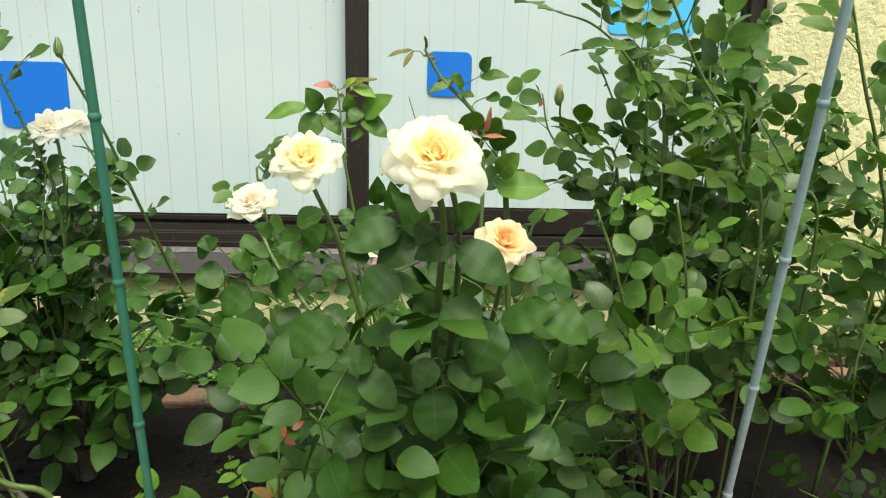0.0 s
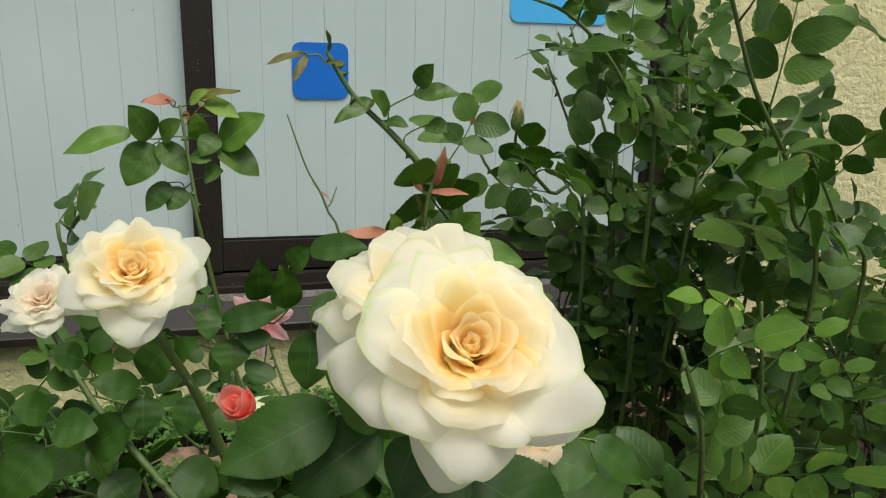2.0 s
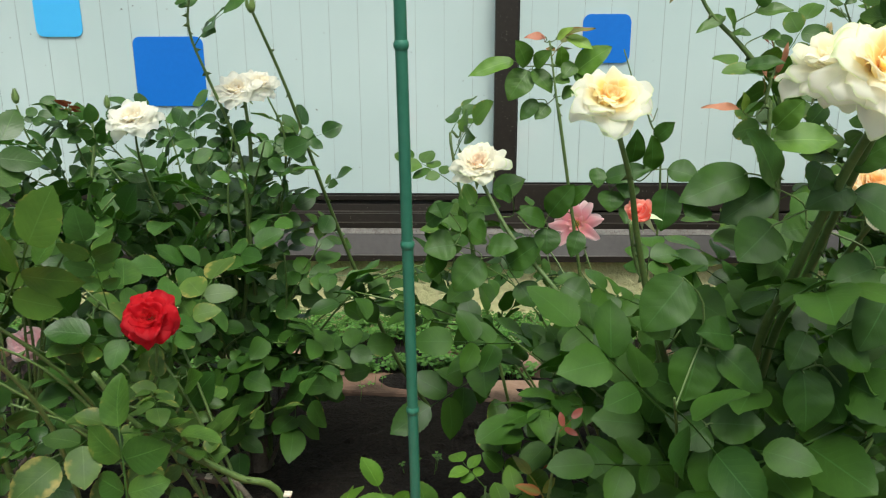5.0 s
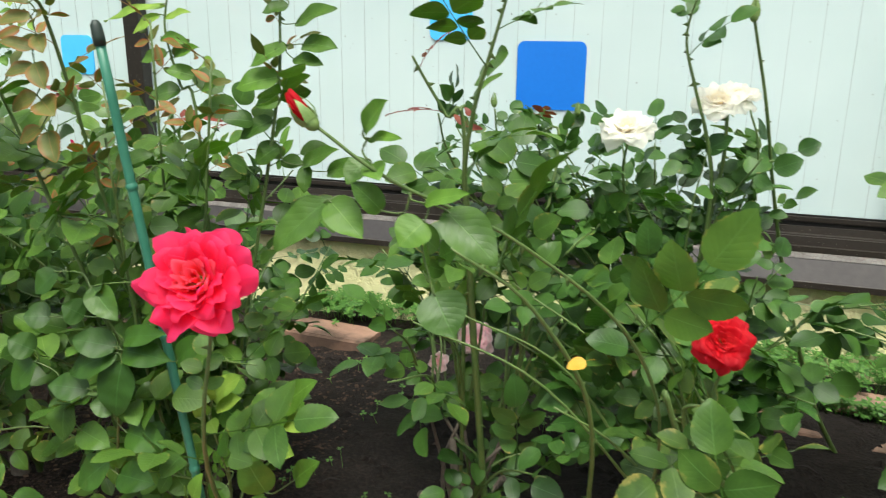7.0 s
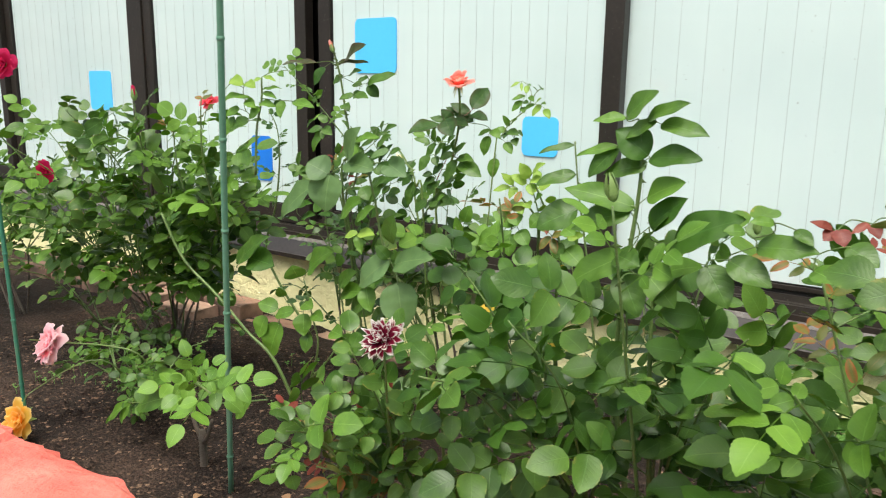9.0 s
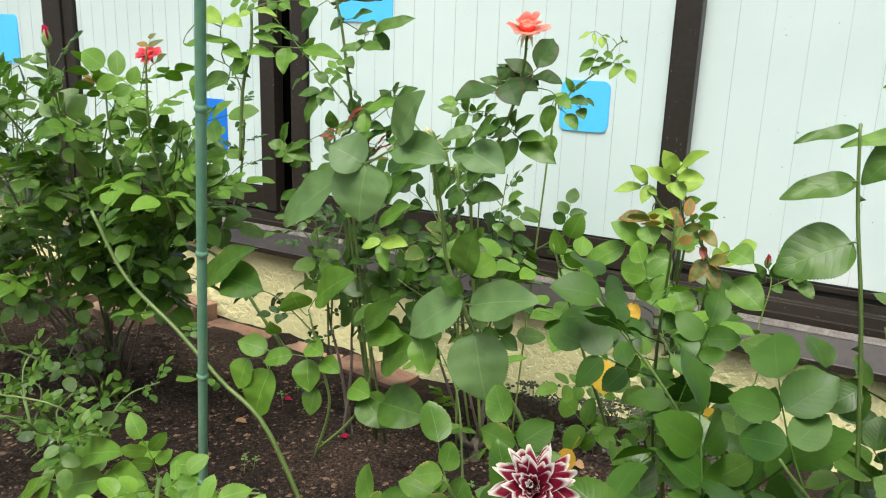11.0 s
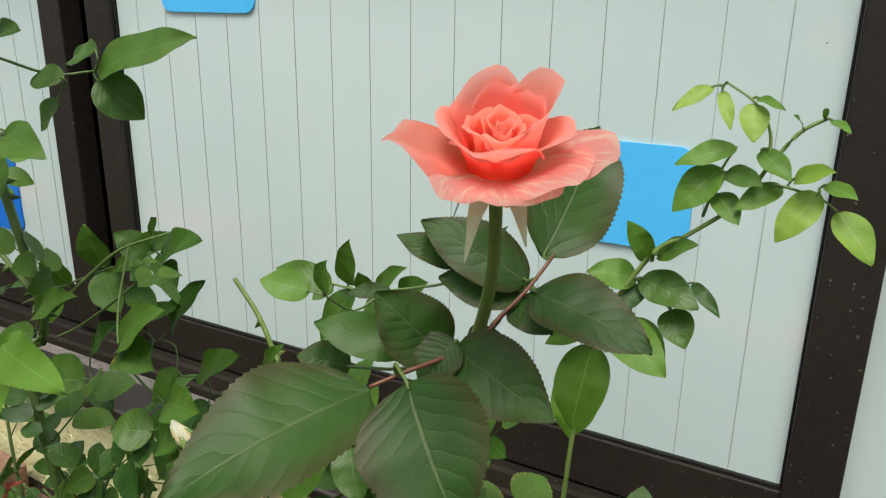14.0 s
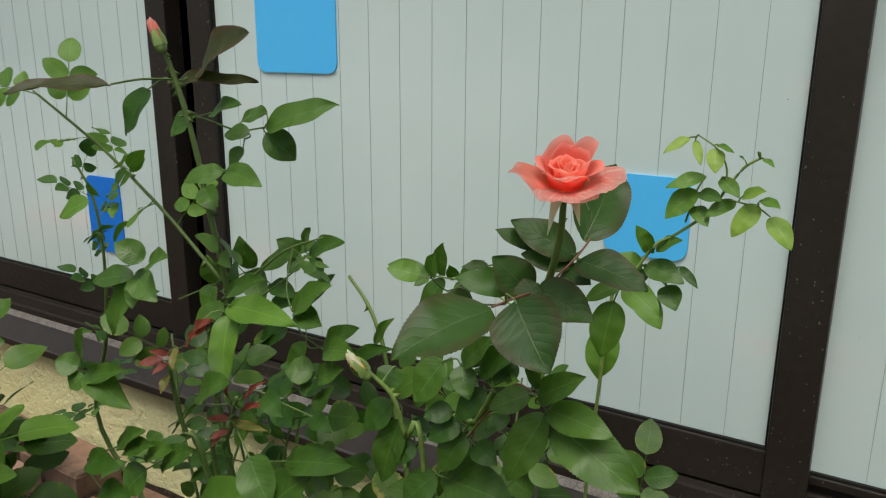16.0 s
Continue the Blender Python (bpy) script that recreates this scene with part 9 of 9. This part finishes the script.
far_left_bush = bush((-3.755, -0.591), 'rose bush with magenta blooms at the end of the bed', 'rose bushes in the bed')
thicket(far_left_bush, 18, (-4.25, -3.416), (-0.92, -0.34), (0.2, 0.74), kinds=['mid', 'light'], size=0.77, gap=0.043, start=0.3)
bloom(far_left_bush, (-3.305, -0.780, 0.773), (0.3, -0.9, 0.1), 0.044, 'magenta', LOOSE, 'deep magenta rose', 131, ruffle=1.5)

trailing_bush = bush((-2.72, -0.822), 'trailing rose with pink and yellow blooms over the soil', 'rose bushes in the bed')
cane(trailing_bush, [(-2.720, -0.800, 0.000), (-2.620, -0.883, 0.171), (-2.825, -0.952, 0.174), (-2.834, -1.000, 0.190)], kind='mid', size=0.55, start=0.2, gap=0.045, r0=0.002, r1=0.0012)
thicket(trailing_bush, 12, (-2.985, -2.462), (-0.98, -0.72), (0.04, 0.2), kind='mid', size=0.52, gap=0.03, start=0.25)
bloom(trailing_bush, (-2.817, -0.980, 0.182), (-0.2, -0.8, 0.4), 0.047, 'pink', FULL, 'pale pink rose drooping towards the soil', 141, ruffle=1.4)
bloom(trailing_bush, (-2.803, -1.060, 0.037), (0.1, -0.9, 0.3), 0.045, 'yellow', LOOSE, 'golden yellow rose above the stone edging', 142, ruffle=1.5)
cane(trailing_bush, [(-2.720, -0.800, 0.000), (-2.704, -0.919, 0.150), (-2.841, -1.000, 0.073), (-2.812, -1.040, 0.055)], kind='mid', size=0.45, start=2, r0=0.0018, r1=0.001, thorns=0)


# ---- leaf stalks: each large leaflet is joined to the nearest cane or stalk of its bush ----
def stalks(b, reach=0.075):
    canes = CANES.get(b.name, [])
    waiting = [[*min(((base - q).length, k) for k, q in enumerate(canes)), base, tip] for base, tip in BLADES.get(b.name, [])] if canes else []
    nodes = list(canes)
    while waiting:
        entry = min(waiting, key=lambda e: e[0])
        waiting.remove(entry)
        gap, k, base, tip = entry
        if gap > reach:
            break
        fresh = [base]
        if gap > 0.0015:
            foot = nodes[k]
            back = (base - tip).normalized() * min(0.35 * gap, 0.012)
            pts = tube_points([foot, (foot + base) / 2 + back + Vector((0, 0, -0.06 * gap)), base, base.lerp(tip, 0.06)], 9)
            bm = bmesh.new()
            tube(bm, [q - b.location for q in pts], [0.00085 - 0.00004 * i for i in range(len(pts))], 5, False)
            part("leaf_stalk", bm, M_STEM, b, smooth=True)
            fresh += pts[2:7:2]
        for q in fresh:
            nodes.append(q)
            for e in waiting:
                d = (e[2] - q).length
                if d < e[0]:
                    e[0], e[1] = d, len(nodes) - 1


for b in [o for o in scene.objects if o.name.startswith("rose_bush")]:
    stalks(b)


# ---- brick course along the wall ----
def brick_mesh(seed, lx=0.205, ly=0.098, lz=0.055):
    bm = block(-lx / 2, lx / 2, -ly / 2, ly / 2, -lz, 0.0, 0.005)
    r = random.Random(seed)
    for q in bm.verts:
        q.co += Vector((r.uniform(-1, 1), r.uniform(-1, 1), r.uniform(-1, 1))) * 0.0018
    me = bpy.data.meshes.new("brick")
    bm.to_mesh(me)
    bm.free()
    me.materials.append(M_BRICK)
    return me


bricks = [brick_mesh(s) for s in range(5)]
course = thing("brick_edging", (0, 0, 0), "weathered pinkish bricks laid flat along the wall", "brick edging", kind="structure")
rng = random.Random(5)
# (row centre y, top z, from x, to x, share laid bare)
for y, z, x, x1, bare in ((-0.105, 0.012, -4.4, -3.10, 1.0), (-0.222, 0.002, -4.3, -3.14, 0.9), (-0.105, -0.036, -3.05, -2.45, 1.0), (-0.215, -0.043, -3.0, -2.75, 0.7), (-0.215, 0.020, -1.32, 1.5, 0.85), (-0.335, 0.010, -0.42, 1.3, 0.8), (-0.105, 0.030, 0.42, 1.5, 1.0)):
    while x < x1:
        if rng.random() < bare:
            o = new("brick", rng.choice(bricks))
            o.parent = course
            o.matrix_basis = pose(x, y + rng.uniform(-0.010, 0.010), z + rng.uniform(-0.008, 0.006), rng.uniform(-3, 3), rng.uniform(-2, 2), rng.uniform(-3, 3))
        x += 0.214 + rng.uniform(0, 0.02)


# ---- clover, weeds, crumbs, fallen petals ----
def trefoils(name, mat_, spots, size, seed, label, category):
    r = random.Random(seed)
    bm = bmesh.new()
    uvl = bm.loops.layers.uv.new("uv")
    for x, y, z in spots:
        h = r.uniform(0.010, 0.036)
        c = Vector((x + r.uniform(-0.008, 0.008), y + r.uniform(-0.008, 0.008), z + h))
        tube(bm, [Vector((x, y, z - 0.006)), c], [0.0005, 0.0004], 3, False)
        a0 = r.uniform(0, 6.28)
        tip = Vector((r.uniform(-0.35, 0.35), r.uniform(-0.6, 0.1), 1)).normalized()
        for k in range(3):
            a = a0 + 2.094 * k
            d = Vector((math.cos(a), math.sin(a), 0))
            d = (d - tip * d.dot(tip)).normalized()
            w = tip.cross(d)
            s = size * r.uniform(0.8, 1.25)
            pts = [c, c + d * s * 0.55 + w * s * 0.42, c + d * s * 0.98 + w * s * 0.38, c + d * s * 0.86 - tip * s * 0.08, c + d * s * 0.98 - w * s * 0.38, c + d * s * 0.55 - w * s * 0.42]
            vs = [bm.verts.new(p) for p in pts]
            for tri, uvs in (((0, 3, 2, 1), ((0, 0.5), (0.9, 0.5), (1, 0.9), (0.5, 0.9))), ((0, 5, 4, 3), ((0, 0.5), (0.5, 0.1), (1, 0.1), (0.9, 0.5)))):
                f = bm.faces.new([vs[i] for i in tri])
                for lp, q in zip(f.loops, uvs):
                    lp[uvl].uv = q
    return tagged(part(name, bm, mat_), label, category, kind="stuff")


def spread(count, seed, x, y, clump=0.0):
    r = random.Random(seed)
    out = []
    while len(out) < count:
        px_, py_ = r.uniform(*x), r.uniform(*y)
        if clump and noise.noise(Vector((px_ * 7, py_ * 7, seed))) < clump:
            continue
        out.append((px_, py_, max(soil_height(px_, py_), 0.024 if py_ > -0.19 else -0.03)))
    return out


trefoils("clover", LEAF_MATS["clover"], spread(1500, 1, (-1.45, 0.75), (-0.160, -0.048)) + spread(560, 2, (-0.95, 0.6), (-0.290, -0.262), -0.15) + spread(420, 3, (-1.4, -0.1), (-0.20, -0.06), 0.05), 0.0105, 4, "bright green clover growing along the wall foot", "clover")
trefoils("soil_clover", LEAF_MATS["clover"], spread(190, 5, (-3.2, 0.3), (-0.95, -0.30), 0.28), 0.0065, 6, "scattered clover seedlings on the soil", "clover")
trefoils("ground_weed", LEAF_MATS["purple"], spread(300, 8, (-2.25, -1.75), (-0.24, -0.06), -0.1), 0.010, 9, "dark purplish ground weed at the wall foot", "weed")


def crumbs(name, count, seed, mat_, size, label, category, flat=0.6, span=(-3.6, 0.9)):
    r = random.Random(seed)
    verts, faces = [], []
    for k in range(count):
        x, y = r.uniform(*span), r.uniform(-1.06, -0.20)
        z = soil_height(x, y)
        s = size * r.uniform(0.4, 1.6) ** 1.3
        ax, ay = r.uniform(0.6, 1.5), r.uniform(0.6, 1.5)
        a = r.uniform(0, 6.28)
        n0 = len(verts)
        for dx, dy, dz in ((1, 0, 0), (0, 1, 0), (-1, 0, 0), (0, -1, 0), (0.1, 0.1, 1), (0, 0, -1)):
            px_, py_ = dx * ax * s * r.uniform(0.8, 1.2), dy * ay * s * r.uniform(0.8, 1.2)
            verts.append((x + px_ * math.cos(a) - py_ * math.sin(a), y + px_ * math.sin(a) + py_ * math.cos(a), z + dz * s * flat))
        for f in ((0, 1, 4), (1, 2, 4), (2, 3, 4), (3, 0, 4), (1, 0, 5), (2, 1, 5), (3, 2, 5), (0, 3, 5)):
            faces.append(tuple(n0 + i for i in f))
    me = bpy.data.meshes.new(name)
    me.from_pydata(verts, [], faces)
    me.materials.append(mat_)
    return tagged(new(name, me), label, category, kind="stuff")


crumbs("soil_crumbs", 19000, 11, M_CRUMB, 0.0024, "loose crumbs and bark bits on the soil", "soil crumbs", 0.6, (-3.6, -1.1))
M_BARK = plain("dry brown bark bits", (0.060, 0.036, 0.024), (0.22, 0.145, 0.095), 90, 0.95, 0, 0.001, 0.6, 0.2)
crumbs("bark_bits", 5500, 13, M_BARK, 0.0030, "dry brown bark bits strewn over the soil", "bark bits", 0.45, (-3.6, -1.35))
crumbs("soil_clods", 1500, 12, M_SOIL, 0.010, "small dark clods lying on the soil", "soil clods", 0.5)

M_LITTER = plain("dry brown leaf", (0.16, 0.085, 0.040), (0.30, 0.18, 0.09), 40, 0.85)


def fallen(name, x, y, size, mat_, label, category, seed):
    r = random.Random(seed)
    bm = bmesh.new()
    uvl = bm.loops.layers.uv.new("uv")
    a = r.uniform(0, 6.28)
    leaflet(bm, uvl, Vector((0, 0, 0.004)), Vector((math.cos(a), math.sin(a), 0.15)), Vector((0.1, -0.2, 1)), size, size * 0.75, 0.5, 0.3, r)
    o = part(name, bm, mat_)
    o.location = (x, y, soil_height(x, y) + 0.002)
    return tagged(o, label, category, category + " on the soil")


for k, (x, y) in enumerate(((-2.32, -0.98), (-2.18, -0.88), (-2.02, -0.30), (-2.55, -0.80), (-0.62, -0.70), (-1.40, -0.60), (-2.64, -0.52))):
    fallen("fallen_leaf", x, y, 0.022, M_LITTER, "small dry brown leaf lying on the soil", "fallen leaf", 60 + k)
for k, (x, y) in enumerate(((-2.28, -1.03), (-2.5, -1.02), (-2.62, -0.40), (-2.42, -0.45), (-2.05, -0.36), (-0.98, -0.45), (-1.25, -0.55), (-1.9, -0.42))):
    fallen("fallen_petal", x, y, 0.016, PETALS["magenta"][0], "fallen magenta rose petal on the soil", "fallen petal", 80 + k)
